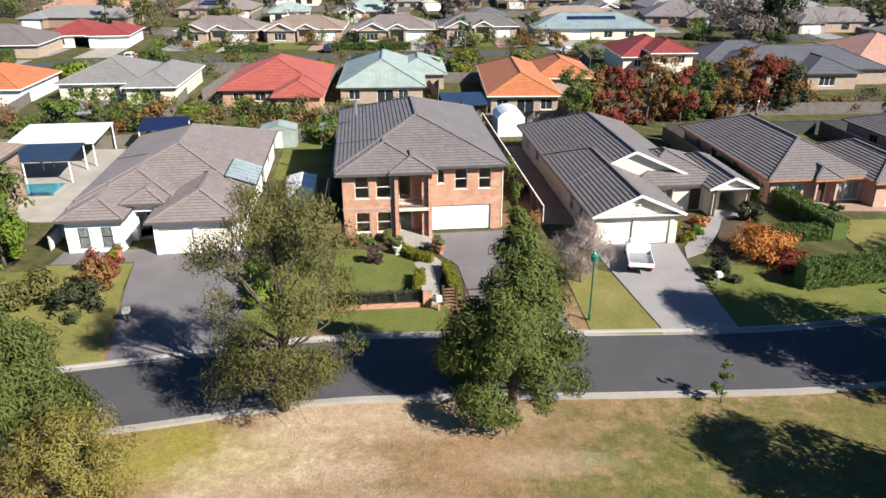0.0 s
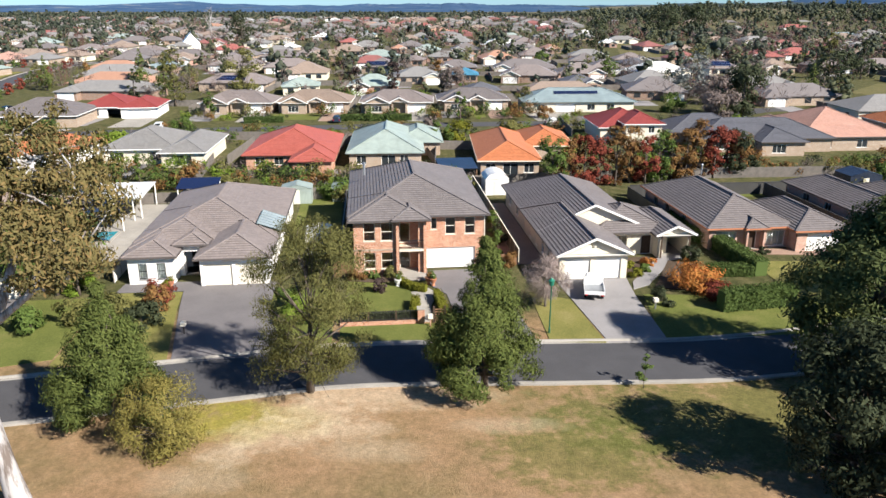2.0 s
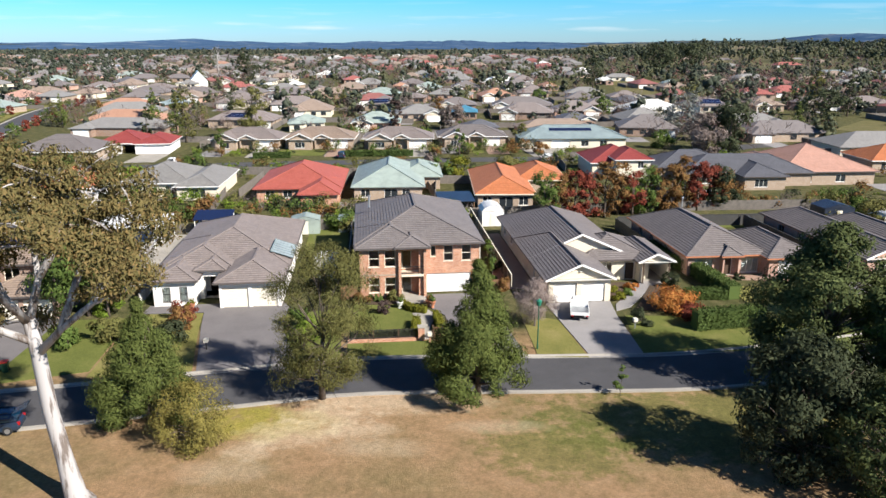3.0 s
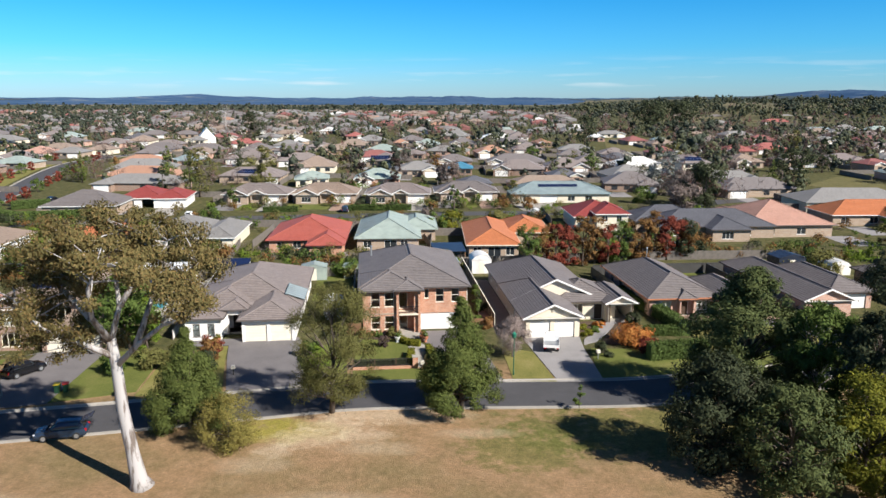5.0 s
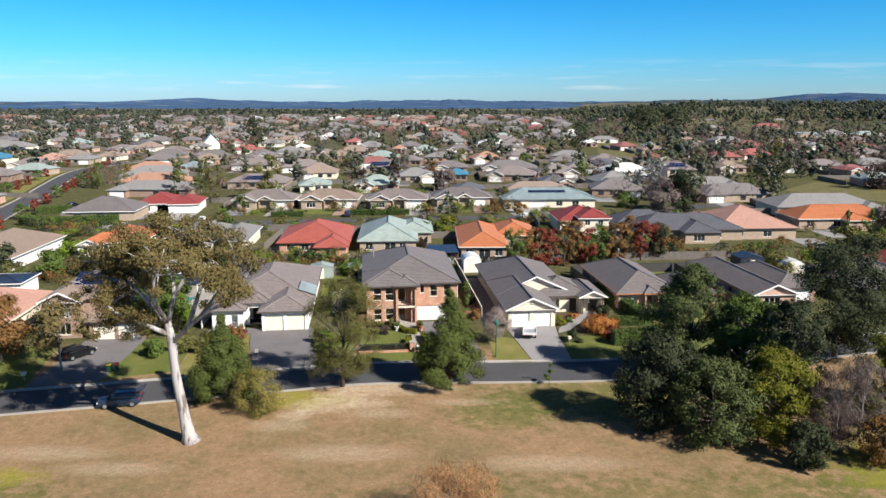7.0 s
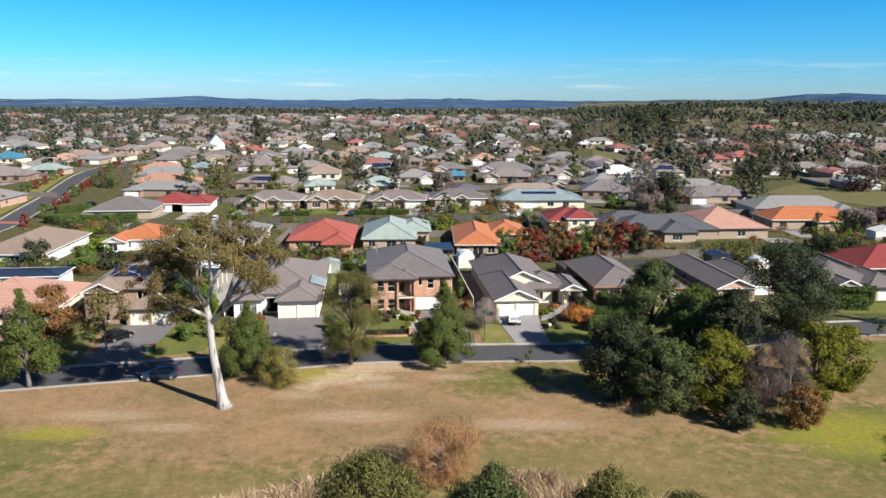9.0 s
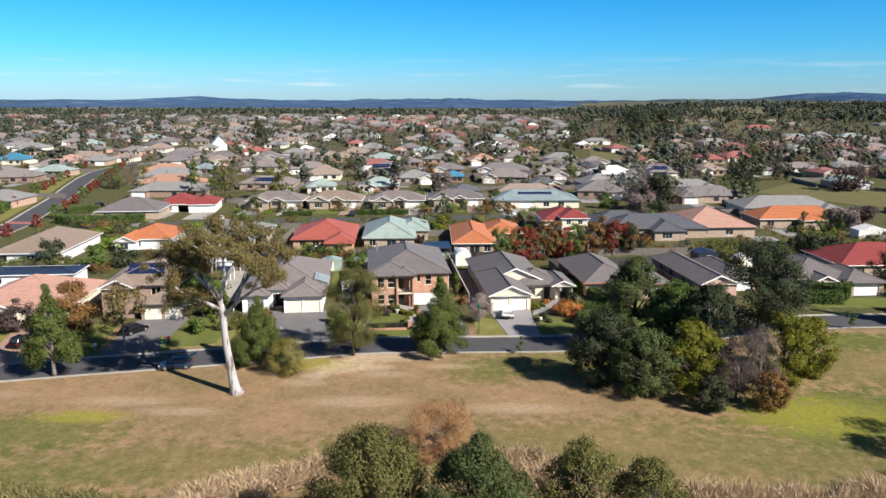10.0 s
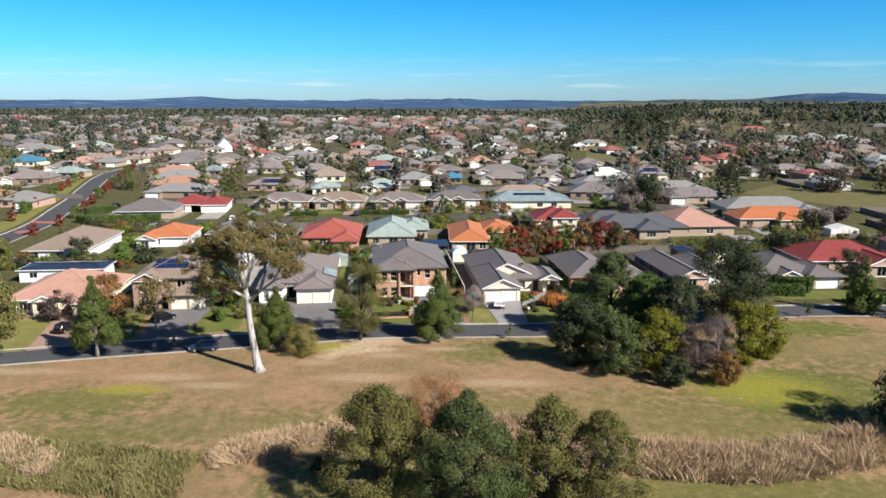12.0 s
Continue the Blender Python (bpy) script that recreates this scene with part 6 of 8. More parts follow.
FARTHER = [(344, 454, 24, TILE_BROWN), (123, 372, 15, HAZED_DEEPRED), (139, 376, 10, SHEET_TEAL), (105, 408, 12, SHEET_WHITE), (131, 339, 16, TILE_TAN), (163, 370, 19, TILE_BROWN), (-89, 494, 14, SHEET_WHITE), (-59, 530, 15, SHEET_BLUE), (-3, 604, 22, HAZED_ORANGE),
           (-20, 781, 18, HAZED_RED), (-87, 359, 10, SHEET_WHITE), (160, 88, 18, TILE_GREY), (148, 62, 20, TILE_BROWN), (126, 36, 18, HAZED_DEEPRED), (130, 10, 18, TILE_DARK), (-118, -14, 17, TILE_TAN), (-140, 14, 18, TILE_BROWN), (-145, 46, 18, TILE_GREY)]
far_free = []
for group in (UPHILL, WEST, MIDDLE, EAST, FARTHER):
    for x, y, w, tm in group:
        suburb_house(x, y, w, tm, far_rng)
        far_free.append((x, y + 6))
suburb_house(99, 188, 12, TILE_BROWN, far_rng, 0, 2)
far_free.append((99, 194))


def clear(x, y):
    """Away from the side street, the open fields and the rows built by hand."""
    if abs(x + 118 + max(0, y - 80) * 0.29) < 14 and y < 300:
        return False
    if 118 < x < 215 and 112 < y < 200 or 78 < x < 150 and 268 < y < 450 and abs(x - 104 - (y - 360) * 0.2) < 24:
        return False
    return not (y < 150 and -72 < x < 55) and not (y < 126 and -104 < x < -60)


row_y, k = 128.0, 0
while row_y < 520:
    xx = -row_y * 0.85 - 60
    while xx < row_y * 0.85 + 60:
        xx += far_rng.uniform(20, 29)
        yy = row_y + 0.05 * xx + 9 * math.sin(xx / 55.0 + k) + far_rng.uniform(-3, 3)
        if not clear(xx, yy) or far_rng.random() < (0.1 if yy < 330 else 0.45) or any((xx - p[0]) ** 2 + (yy + 6 - p[1]) ** 2 < 21 ** 2 for p in far_free):
            continue
        tm = far_rng.choice((TILE_GREY, TILE_BROWN, TILE_TAN, TILE_DARK, TILE_BROWN, TILE_DARK, TILE_GREY, TILE_TAN, TILE_DARK, TILE_BROWN, TILE_GREY, TILE_SLATE, HAZED_DEEPRED, SHEET_TEAL))
        suburb_house(xx, yy, far_rng.uniform(14, 21), tm, far_rng)
        far_free.append((xx, yy + 6))
    row_y += (25 if k % 2 == 0 else 33) + row_y * 0.028
    k += 1

# plot fences and drives of the suburb
lots, drives = M(), M()
HAND = [(-24, 50, 18), (-8, 52, 14), (12, 45, 18), (-46, 55, 20), (62, 62, 32), (84, 68, 18), (108, 80, 28), (39, 78, 16), (-51, 114, 20), (-31, 115, 20), (-10, 115, 20), (10, 120, 20), (36, 118, 30), (-77, 107, 20), (-90, 92, 20)]
for x, y, w in HAND + [(p[0], p[1] - 6, 19) for p in far_free if p[1] < 400]:
    back, half = y + far_rng.uniform(21, 27), w / 2 + far_rng.uniform(1.5, 3)
    for a, b in (((x - half, y + 3), (x - half, back)), ((x - half, back), (x + half, back + far_rng.uniform(-1, 1)))):
        lots.beam((*a, 0.85), (*b, 0.85), 0.09, 1.7)
    side, wide = far_rng.choice((-1, 1)), far_rng.uniform(2.4, 3.4)
    cx = x + side * w * 0.3
    drives.poly([(cx - wide, y - 12, 0.045), (cx + wide, y - 12, 0.045), (cx + wide, y - 1, 0.045), (cx - wide, y - 1, 0.045)])
tagged(part("garden_fences", lots, TIMBER_GREY), "weathered grey fences between the back gardens", "fences", kind="stuff")
tagged(part("driveways", drives, DRIVE_PALE), "pale concrete driveways before the farther houses", "driveways", kind="stuff")

# roofs too far to tell apart singly, colour by colour
far_np = np.random.default_rng(9)
for mat, share, lab in ((TILE_GREY, 0.36, "grey"), (TILE_TAN, 0.26, "tan"), (TILE_DARK, 0.2, "charcoal"), (HAZED_ORANGE, 0.03, "orange"), (HAZED_DEEPRED, 0.07, "red"), (SHEET_WHITE, 0.025, "white")):
    m = M()
    for _ in range(int(560 * share)):
        y = 500 + 900 * far_np.random() ** 1.1
        x = (far_np.random() - 0.5) * 1.5 * (y + 140)
        if x > 0.12 * y + 60 and far_np.random() < 0.9 or y > 1250:
            continue
        w, d, h = 8 + 4 * far_np.random(), 6 + 3 * far_np.random(), 2.6
        z = h + 2.6
        c = [(x - w, y - d, h), (x + w, y - d, h), (x + w, y + d, h), (x - w, y + d, h)]
        a, b = (x - w + d, y, z), (x + w - d, y, z)
        m.poly([c[0], c[1], b, a]), m.poly([c[2], c[3], a, b]), m.poly([c[3], c[0], a]), m.poly([c[1], c[2], b])
        for p, q in zip(c, c[1:] + c[:1]):
            m.poly([(p[0], p[1], 0), (q[0], q[1], 0), q, p])
    tagged(part("far_houses", m, mat), "far off bungalows with " + lab + " roofs among trees", "houses", kind="stuff")

# trees of the suburb: a few shapes, set many times
tree_kinds = [("round", L_OLIVE, 8, 7), ("round", L_DARK, 9, 8), ("round", L_GREEN, 6, 6), ("round", L_TWIG, 8, 7), ("round", L_RUST, 6, 5), ("cone", L_PINE, 11, 6), ("round", L_PURPLE, 8, 6), ("spire", L_DARK, 9, 3), ("round", L_RED, 5, 4), ("column", L_OLIVE, 13, 8)]
protos = [tree("suburb_tree", 0, 0, h, w, sh, lm, BARK, 800 if lm not in (L_TWIG, L_PURPLE) else 1000, 0.36 if lm not in (L_TWIG, L_PURPLE) else 0.6, "tree among the houses of the suburb", 300 + i, low=0.08, n=30, fine=0.85, wide=0.42 if lm not in (L_TWIG, L_PURPLE) else 0.05, group="trees of the suburb", bare=1 if lm in (L_TWIG, L_PURPLE) else 0) for i, (sh, lm, h, w) in enumerate(tree_kinds)]
placed = 0
for p in protos:
    p.matrix_basis = pose(-150 - 14 * placed, 120 + 9 * placed, 0)
    placed += 1


OTHERS = [(100, 86), (116, 86), (74, 74), (86, 74), (54, 70), (66, 70), (39, 84), (28, 124), (44, 124), (99, 28), (112, 24)]


def near_house(x, y, lim):
    return any(abs(x - a) < lim and (x - a) ** 2 + (y - b) ** 2 < lim * lim for a, b, *_ in far_free + OTHERS)


count = 0
far_crowns = []
while count < 360:
    y = 126 + 470 * far_rng.random() ** 1.15
    x = (far_rng.random() - 0.5) * 1.7 * (y + 120)
    if near_house(x, y, 10.5) or not clear(x, y) or (50 < x < 130 and y < 100):
        continue
    count += 1
    if y > 290 or count % 4 == 0:
        far_crowns.append((x, y))
        continue
    p = protos[far_rng.choices(range(10), (5, 3, 4, 9, 3, 2, 7, 2, 1, 3))[0]]
    s = far_rng.uniform(0.55, 1.2)
    t = copy_thing(p, pose(x, y, 0, 0, 0, far_rng.uniform(0, 360)))
    t.scale = (s, s, s * far_rng.uniform(0.85, 1.15))

# small trees and shrubs in the gardens between the rows
GARDENS = [(-98, -78, 22, 30), (-104, -80, 68, 84), (-88, -66, 20, 30), (-62, -36, 102, 109), (-30, 10, 104, 111), (52, 100, 36, 60), (92, 130, 50, 76), (-92, -58, 64, 80), (-60, -34, 71, 84), (-36, 20, 74, 88), (-34, 6, 33, 46), (20, 60, 48, 74), (50, 120, 34, 58), (-58, -34, 32, 50), (-32, 6, 33, 46), (90, 130, 94, 99), (-100, -74, 22, 30), (22, 70, 86, 112), (-60, 20, 132, 150), (5, 24, 104, 116)]
for lm, lab in ((L_OLIVE, "olive green"), (L_GREEN, "green"), (L_DARK, "dark green"), (L_RUST, "rusty brown"), (L_TWIG, "leafless grey"), (L_BRIGHT, "bright green")):
    cs, rs = [], []
    for i in range(110):
        x0, x1, y0, y1 = GARDENS[(i * 7 + len(lab)) % len(GARDENS)]
        x, y, hh = far_rng.uniform(x0, x1), far_rng.uniform(y0, y1), far_rng.uniform(0.8, 3.6)
        for k in range(5):
            cs.append((x + far_rng.gauss(0, 0.3) * hh, y + far_rng.gauss(0, 0.3) * hh, hh * far_rng.uniform(0.3, 0.75)))
            rs.append(hh * far_rng.uniform(0.22, 0.42))
    ob = new("garden_shrubs", leaf_mesh("garden_shrubs", leaf_cloud(np.random.default_rng(len(lab)), cs, rs, 26000, 0.2, 0, 0.9, 1.0, 0.4 if lm is not L_TWIG else 0.08), lm))
    tagged(ob, lab + " shrubs in the gardens behind the houses", "shrubs", kind="stuff")

# trees along the side street
for i in range(14):
    yy = 62 + i * 15
    xr = -118.5 - max(0, yy - 84) * 0.30
    for off in (-9, 8):
        t = copy_thing(protos[8] if (i + (off > 0)) % 3 else protos[2], pose(xr + off, yy + off * 0.4, 0, 0, 0, i * 50))
        t.scale = (0.7, 0.7, 0.75)


F_OLIVE = leaf_mat("woods_grey_green", (0.055, 0.062, 0.034), (0.10, 0.108, 0.062), (0.13, 0.125, 0.07))
F_TWIG = leaf_mat("woods_bare", (0.105, 0.08, 0.072), (0.18, 0.14, 0.125))
F_DARK = leaf_mat("woods_dark", (0.034, 0.043, 0.032), (0.062, 0.072, 0.052), (0.085, 0.092, 0.062))
F_RED = leaf_mat("woods_reddish", (0.115, 0.06, 0.05), (0.19, 0.105, 0.09))
PHI = (1 + 5 ** 0.5) / 2
ICO = np.array([(0, s * 1.0, t * PHI) for s in (-1, 1) for t in (-1, 1)] + [(s * 1.0, t * PHI, 0) for s in (-1, 1) for t in (-1, 1)] + [(t * PHI, 0, s * 1.0) for s in (-1, 1) for t in (-1, 1)]) / 1.902
ICO_FACES = [f for f in itertools.combinations(range(12), 3) if all(np.linalg.norm(ICO[i] - ICO[j]) < 1.1 for i, j in itertools.combinations(f, 2))]
ICO_FACES = np.array([f if np.dot(np.cross(ICO[f[1]] - ICO[f[0]], ICO[f[2]] - ICO[f[0]]), ICO[f[0]]) > 0 else (f[0], f[2], f[1]) for f in ICO_FACES])


def woods(name, label, n, mat, y0, y1, spread, hmin, hmax, power, seed, leaves, size, side=None, per=6, solid=0.62, wide=0.75):
    """Far woods in one mesh: crowns of uneven rounded clumps with loose leaves about them; bare crowns are twigs alone."""
    r = np.random.default_rng(seed)
    cs, rs = [], []
    while len(cs) < n * per:
        y = y0 + (y1 - y0) * r.random() ** power
        x = (r.random() - 0.5) * spread * (y + 140)
        if side is not None and not side(x, y) or not clear(x, y) or near_house(x, y, 9):
            continue
        h = hmin + (hmax - hmin) * r.random() ** 1.5
        g = rise(x, y)
        for k in range(per):
            t = (k + r.random()) / per
            cs.append((x + r.normal() * h * 0.2, y + r.normal() * h * 0.2, g + h * (0.2 + 0.6 * t)))
            rs.append(h * (0.28 - 0.10 * t) * (0.7 + 0.6 * r.random()) * (4 / per) ** 0.3)
    c, q = np.array(cs), np.array(rs)
    lump = 1 + 0.42 * r.normal(size=(len(c), 12, 1)).clip(-1.6, 1.6)
    v = c[:, None, :] + ICO[None] * lump * (q * solid)[:, None, None] * np.array([1, 1, 0.9])
    f = (np.arange(len(c))[:, None, None] * 12 + ICO_FACES[None]).reshape(-1)
    if not solid:
        v, f = v[:0], f[:0]
    lv = leaf_cloud(r, cs, rs, int(n * leaves * 0.8), size, -0.7 if not solid else 0.0, 1.1, 1.0, wide)
    nv, nl, nt = v.size // 3, len(lv) // 4, len(f) // 3
    me = bpy.data.meshes.new(name)
    me.vertices.add(nv + len(lv))
    me.vertices.foreach_set("co", np.concatenate([v.reshape(-1, 3), lv]).astype(np.float32).ravel())
    me.loops.add(len(f) + len(lv))
    me.loops.foreach_set("vertex_index", np.concatenate([f, nv + np.arange(len(lv))]).astype(np.int32))
    me.polygons.add(nt + nl)
    me.polygons.foreach_set("loop_start", np.concatenate([np.arange(nt) * 3, len(f) + np.arange(nl) * 4]).astype(np.int32))
    me.polygons.foreach_set("use_smooth", np.concatenate([np.ones(nt, bool), np.zeros(nl, bool)]))
    me.update(calc_edges=True)
    me.materials.append(mat)
    return tagged(new(name, me), label, "trees", kind="stuff")


EASTWARD = lambda x, y: x > 0.15 * y + 40 + 90 * noise.noise(Vector((x * 0.004, y * 0.004, 0))) and noise.noise(Vector((x * 0.009, y * 0.006, 5))) > -0.22
woods("far_woods", "grey green trees between the farther houses", 420, F_OLIVE, 150, 640, 1.6, 4, 10, 1.0, 8, 90, 0.5)
woods("far_woods", "bare trees between the farther houses", 560, F_TWIG, 140, 640, 1.6, 5, 10, 1.0, 9, 120, 0.85, solid=0, wide=0.07)
woods("far_woods", "dark trees between the farther houses", 170, F_DARK, 170, 640, 1.6, 5, 13, 1.0, 10, 90, 0.6)
woods("far_woods", "reddish bare trees between the farther houses", 330, F_RED, 150, 640, 1.6, 4, 9, 1.0, 12, 120, 0.8, solid=0, wide=0.07)
woods("far_woods", "grey green trees of the far suburb", 1000, F_OLIVE, 420, 1400, 1.5, 4, 9, 1.0, 1, 22, 1.0, per=4)
woods("far_woods", "dark green trees of the far suburb", 600, F_DARK, 420, 1400, 1.5, 5, 11, 1.0, 2, 22, 1.1, per=4)
woods("far_woods", "bare brown trees of the far suburb", 1100, F_TWIG, 420, 1300, 1.5, 4, 9, 1.0, 3, 26, 1.2, per=3, solid=0.4, wide=0.2)
woods("far_woods", "reddish trees of the far suburb", 600, F_RED, 420, 1200, 1.5, 4, 9, 1.0, 4, 26, 1.2, per=3, solid=0.4, wide=0.2)
woods("far_woods", "dark wooded rise beyond the suburb", 420, F_DARK, 900, 1500, 1.5, 5, 20, 1.0, 5, 50, 1.2, side=EASTWARD)
woods("far_woods", "olive gums on the wooded rise", 300, F_OLIVE, 860, 1450, 1.5, 5, 19, 1.0, 15, 50, 1.2, side=EASTWARD)
woods("far_woods", "belt of dark trees before the fields", 1600, F_DARK, 1250, 1850, 1.45, 5, 11, 1.0, 6, 12, 2.4, per=2)
woods("far_woods", "dark gums among the houses", 60, F_DARK, 150, 520, 1.5, 7, 14, 1.0, 21, 130, 0.6, side=lambda x, y: x > 0.22 * y + 35)
woods("far_woods", "bare trees among the houses", 200, F_TWIG, 110, 520, 1.5, 6, 11, 1.0, 22, 140, 0.8, side=lambda x, y: x > 0.2 * y + 30, solid=0, wide=0.07)
woods("far_woods", "reddish bare trees among the houses", 160, F_RED, 110, 520, 1.5, 6, 10, 1.0, 25, 140, 0.8, side=lambda x, y: x > 0.3 * y + 30, solid=0, wide=0.08)
woods("far_woods", "olive trees among the houses", 110, F_OLIVE, 130, 520, 1.5, 5, 11, 1.0, 23, 100, 0.5, side=lambda x, y: x > 0.25 * y + 30)
woods("far_woods", "dark trees on the wooded ground", 240, F_DARK, 440, 1000, 1.5, 7, 14, 1.0, 24, 60, 0.9, side=lambda x, y: x < -0.42 * y)
FIELD = lawn_mat("field_grass", (0.085, 0.085, 0.03), (0.13, 0.12, 0.048), (0.20, 0.165, 0.08))
slab("field", [(86, 283), (123, 298), (166, 440), (119, 452)], 0.06, FIELD, "open field of dry grass among the houses", "field", local=False)
slab("field", [(127, 160), (150, 122), (210, 118), (206, 172), (152, 188)], 0.06, FIELD, "open green field with scattered trees", "field", local=False)

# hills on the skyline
# woods and pale fields, with bluish distance haze mixed into the woods' colour
HILL_NEAR, hn, hl, hb = material("hills_wooded_hazed", 1.0, 0.0, 0.0)
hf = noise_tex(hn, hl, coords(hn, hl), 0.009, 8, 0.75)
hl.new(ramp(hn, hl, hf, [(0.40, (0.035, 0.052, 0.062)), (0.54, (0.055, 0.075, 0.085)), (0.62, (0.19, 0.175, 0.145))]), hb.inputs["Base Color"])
# far range: the blue haze of distance is painted into the base colour
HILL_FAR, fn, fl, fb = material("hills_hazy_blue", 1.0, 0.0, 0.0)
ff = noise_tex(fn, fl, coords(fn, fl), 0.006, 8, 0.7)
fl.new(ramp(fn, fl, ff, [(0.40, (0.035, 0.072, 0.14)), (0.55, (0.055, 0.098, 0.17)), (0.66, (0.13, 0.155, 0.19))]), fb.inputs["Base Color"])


def ridge(y, base, peaks, mat, label, rough_h, depth=300):
    m = M()
    n = 640
    xs = [-3200 + 6400 * i / n for i in range(n + 1)]
    def top(x):
        z = base + rough_h * (noise.noise(Vector((x * 0.004, y, 0.3))) + 0.5 * noise.noise(Vector((x * 0.013, y, 1.3))) + 0.5 * noise.noise(Vector((x * 0.04, y, 2.3))))
        for cx, w, h in peaks:
            z += h * math.exp(-((x - cx) / w) ** 2)
        return max(2, z)
    for a, b in zip(xs, xs[1:]):
        ya, yb = y - 0.00003 * a * a, y - 0.00003 * b * b
        m.poly([(a, ya - depth, 0), (b, yb - depth, 0), (b, yb, top(b)), (a, ya, top(a))])
        m.poly([(a, ya, top(a)), (b, yb, top(b)), (b, yb + depth * 0.5, 0), (a, ya + depth * 0.5, 0)])
    tagged(part("hill_range", m, mat), label, "hills", kind="structure")


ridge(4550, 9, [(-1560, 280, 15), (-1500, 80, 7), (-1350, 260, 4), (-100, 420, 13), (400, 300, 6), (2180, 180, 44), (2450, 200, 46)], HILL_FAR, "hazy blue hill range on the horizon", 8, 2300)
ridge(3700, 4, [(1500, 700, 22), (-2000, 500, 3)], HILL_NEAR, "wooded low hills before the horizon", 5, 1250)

for x, y, h, w, sh, lm, lab in ((75, 151, 13, 11, "round", L_SILVER, "large silvery grey tree among the houses"), (154, 203, 14, 5, "spire", L_DARK, "tall dark conifer in the open field"), (123, 161, 13, 14, "round", L_DARK, "broad dark tree among the houses"),
                               (91, 375, 18, 14, "column", L_DARK, "dense dark green conifer clump"), (182, 551, 27, 34, "round", L_DARK, "large dark clump of old trees"), (208, 560, 26, 34, "round", L_DARK, "large dark clump of old trees"), (-125, 408, 20, 18, "round", L_DARK, "large dark gum above the roofs"),
                               (165, 166, 10, 16, "round", L_PURPLE, "broad bare brown tree in the field"), (190, 160, 13, 20, "round", L_OLIVE, "broad olive tree at the field's edge"), (-71, 129, 15, 7, "column", L_OLIVE, "tall olive tree behind the bungalows"), (76, 134, 8, 10, "round", L_TWIG, "leafless grey tree among the houses"), (152, 225, 16, 6, "column", L_OLIVE, "tall olive tree beyond the field")):
    tree("tall_tree", x, y, h, w, sh, lm, BARK, int(1200 + 40 * w), 0.28 + 0.025 * w, lab, 400 + int(x + y), low=0.08, n=60)
bare_tree(-144, 408, 25, 12, L_TWIG, BARK_PALE, 900, "tall dead white gum above the roofs", 470)
ch = empty("hall", -150, 386, 0, 20, "white hall with a steep gabled roof", "building")
part("wall", M().box(-5, -6, 0, 5, 6, 4), RENDER_WHITE, ch)
hm = M()
hm.poly([(-5.6, -6.4, 3.6), (-5.6, 6.4, 3.6), (0, 6.4, 10), (0, -6.4, 10)][::-1]), hm.poly([(5.6, -6.4, 3.6), (5.6, 6.4, 3.6), (0, 6.4, 10), (0, -6.4, 10)])
hm.poly([(-5, -6, 4), (5, -6, 4), (0, -6, 9.7)])
part("gable_roof", hm, SHEET_WHITE, ch)

# ---- creek bank: dry reeds and scrub ----
def blades(name, line, width, n, hmin, hmax, mat, label, seed, thick=0.03):
    """Reeds: tall bent blades in a band along a line of the plan."""
    r = np.random.default_rng(seed)
    P = np.array(line, float)
    seg = np.linalg.norm(np.diff(P, axis=0), axis=1)
    k = r.choice(len(seg), n, p=seg / seg.sum())
    t = r.random(n)[:, None]
    base = P[k] * (1 - t) + P[k + 1] * t
    # blades lean together, tuft by tuft
    tufts = max(30, n // 75)
    tk_ = r.choice(len(seg), tufts, p=seg / seg.sum())
    tt = r.random((tufts, 1))
    tuft = P[tk_] * (1 - tt) + P[tk_ + 1] * tt + (r.random((tufts, 2)) - 0.5) * np.array([0.6, width])
    which = r.integers(0, tufts, n)
    base = tuft[which] + r.normal(size=(n, 2)) * 0.5
    z0 = np.zeros((n, 1))
    tall = 0.45 + 0.75 * r.random((tufts, 1))
    h = (hmin + (hmax - hmin) * r.random((n, 1))) * tall[which]
    bend = r.normal(size=(tufts, 2)) * 0.45
    lean = (bend[which] + r.normal(size=(n, 2)) * 0.3) * h
    side = r.normal(size=(n, 2))
    side /= np.linalg.norm(side, axis=1)[:, None]
    a = np.hstack([base - side * thick, z0])
    b = np.hstack([base + side * thick, z0])
    c = np.hstack([base + lean * 0.5 + side * thick, h * 0.53])
    d = np.hstack([base + lean + r.normal(size=(n, 2)) * 0.1, h])
    ob = new(name, leaf_mesh(name, np.stack([a, b, c, d], 1).reshape(-1, 3), mat))
    return tagged(ob, label, "reeds", kind="stuff")


blades("reeds", [(11, -58.5), (15, -60.5), (20, -63.5), (26.5, -66), (35, -67.8), (43, -67), (50, -64.5), (56, -61.5)], 6.2, 52000, 0.7, 1.9, L_REED, "dense dry straw coloured reeds along the creek", 31, 0.017)
blades("reeds", [(-19, -66), (-13.5, -62.5), (-8, -60), (-3, -59)], 3.6, 22000, 0.6, 1.5, L_REED, "dry straw coloured reeds along the creek", 32, 0.017)
blades("reeds", [(-52, -63), (-44, -64), (-36, -68)], 5.0, 12000, 0.4, 1.2, L_REED, "dry reeds and dead growth on the bank", 33, 0.018)
blades("scrub", [(-46, -67), (-38, -67), (-30, -68.5), (-21.5, -70)], 9.5, 34000, 0.2, 0.9, leaf_mat("scrub_green", (0.10, 0.10, 0.036), (0.21, 0.195, 0.075), (0.34, 0.26, 0.13)), "tangled green and straw scrub on the bank", 34, 0.022)
bd = empty("footbridge", -49.2, -62.5, 0, 18, "small weathered grey metal footbridge over the creek", "bridge")
part("bridge_deck", M().box(-1.0, -4.0, 0.25, 1.0, 4.0, 0.4), STEEL, bd)
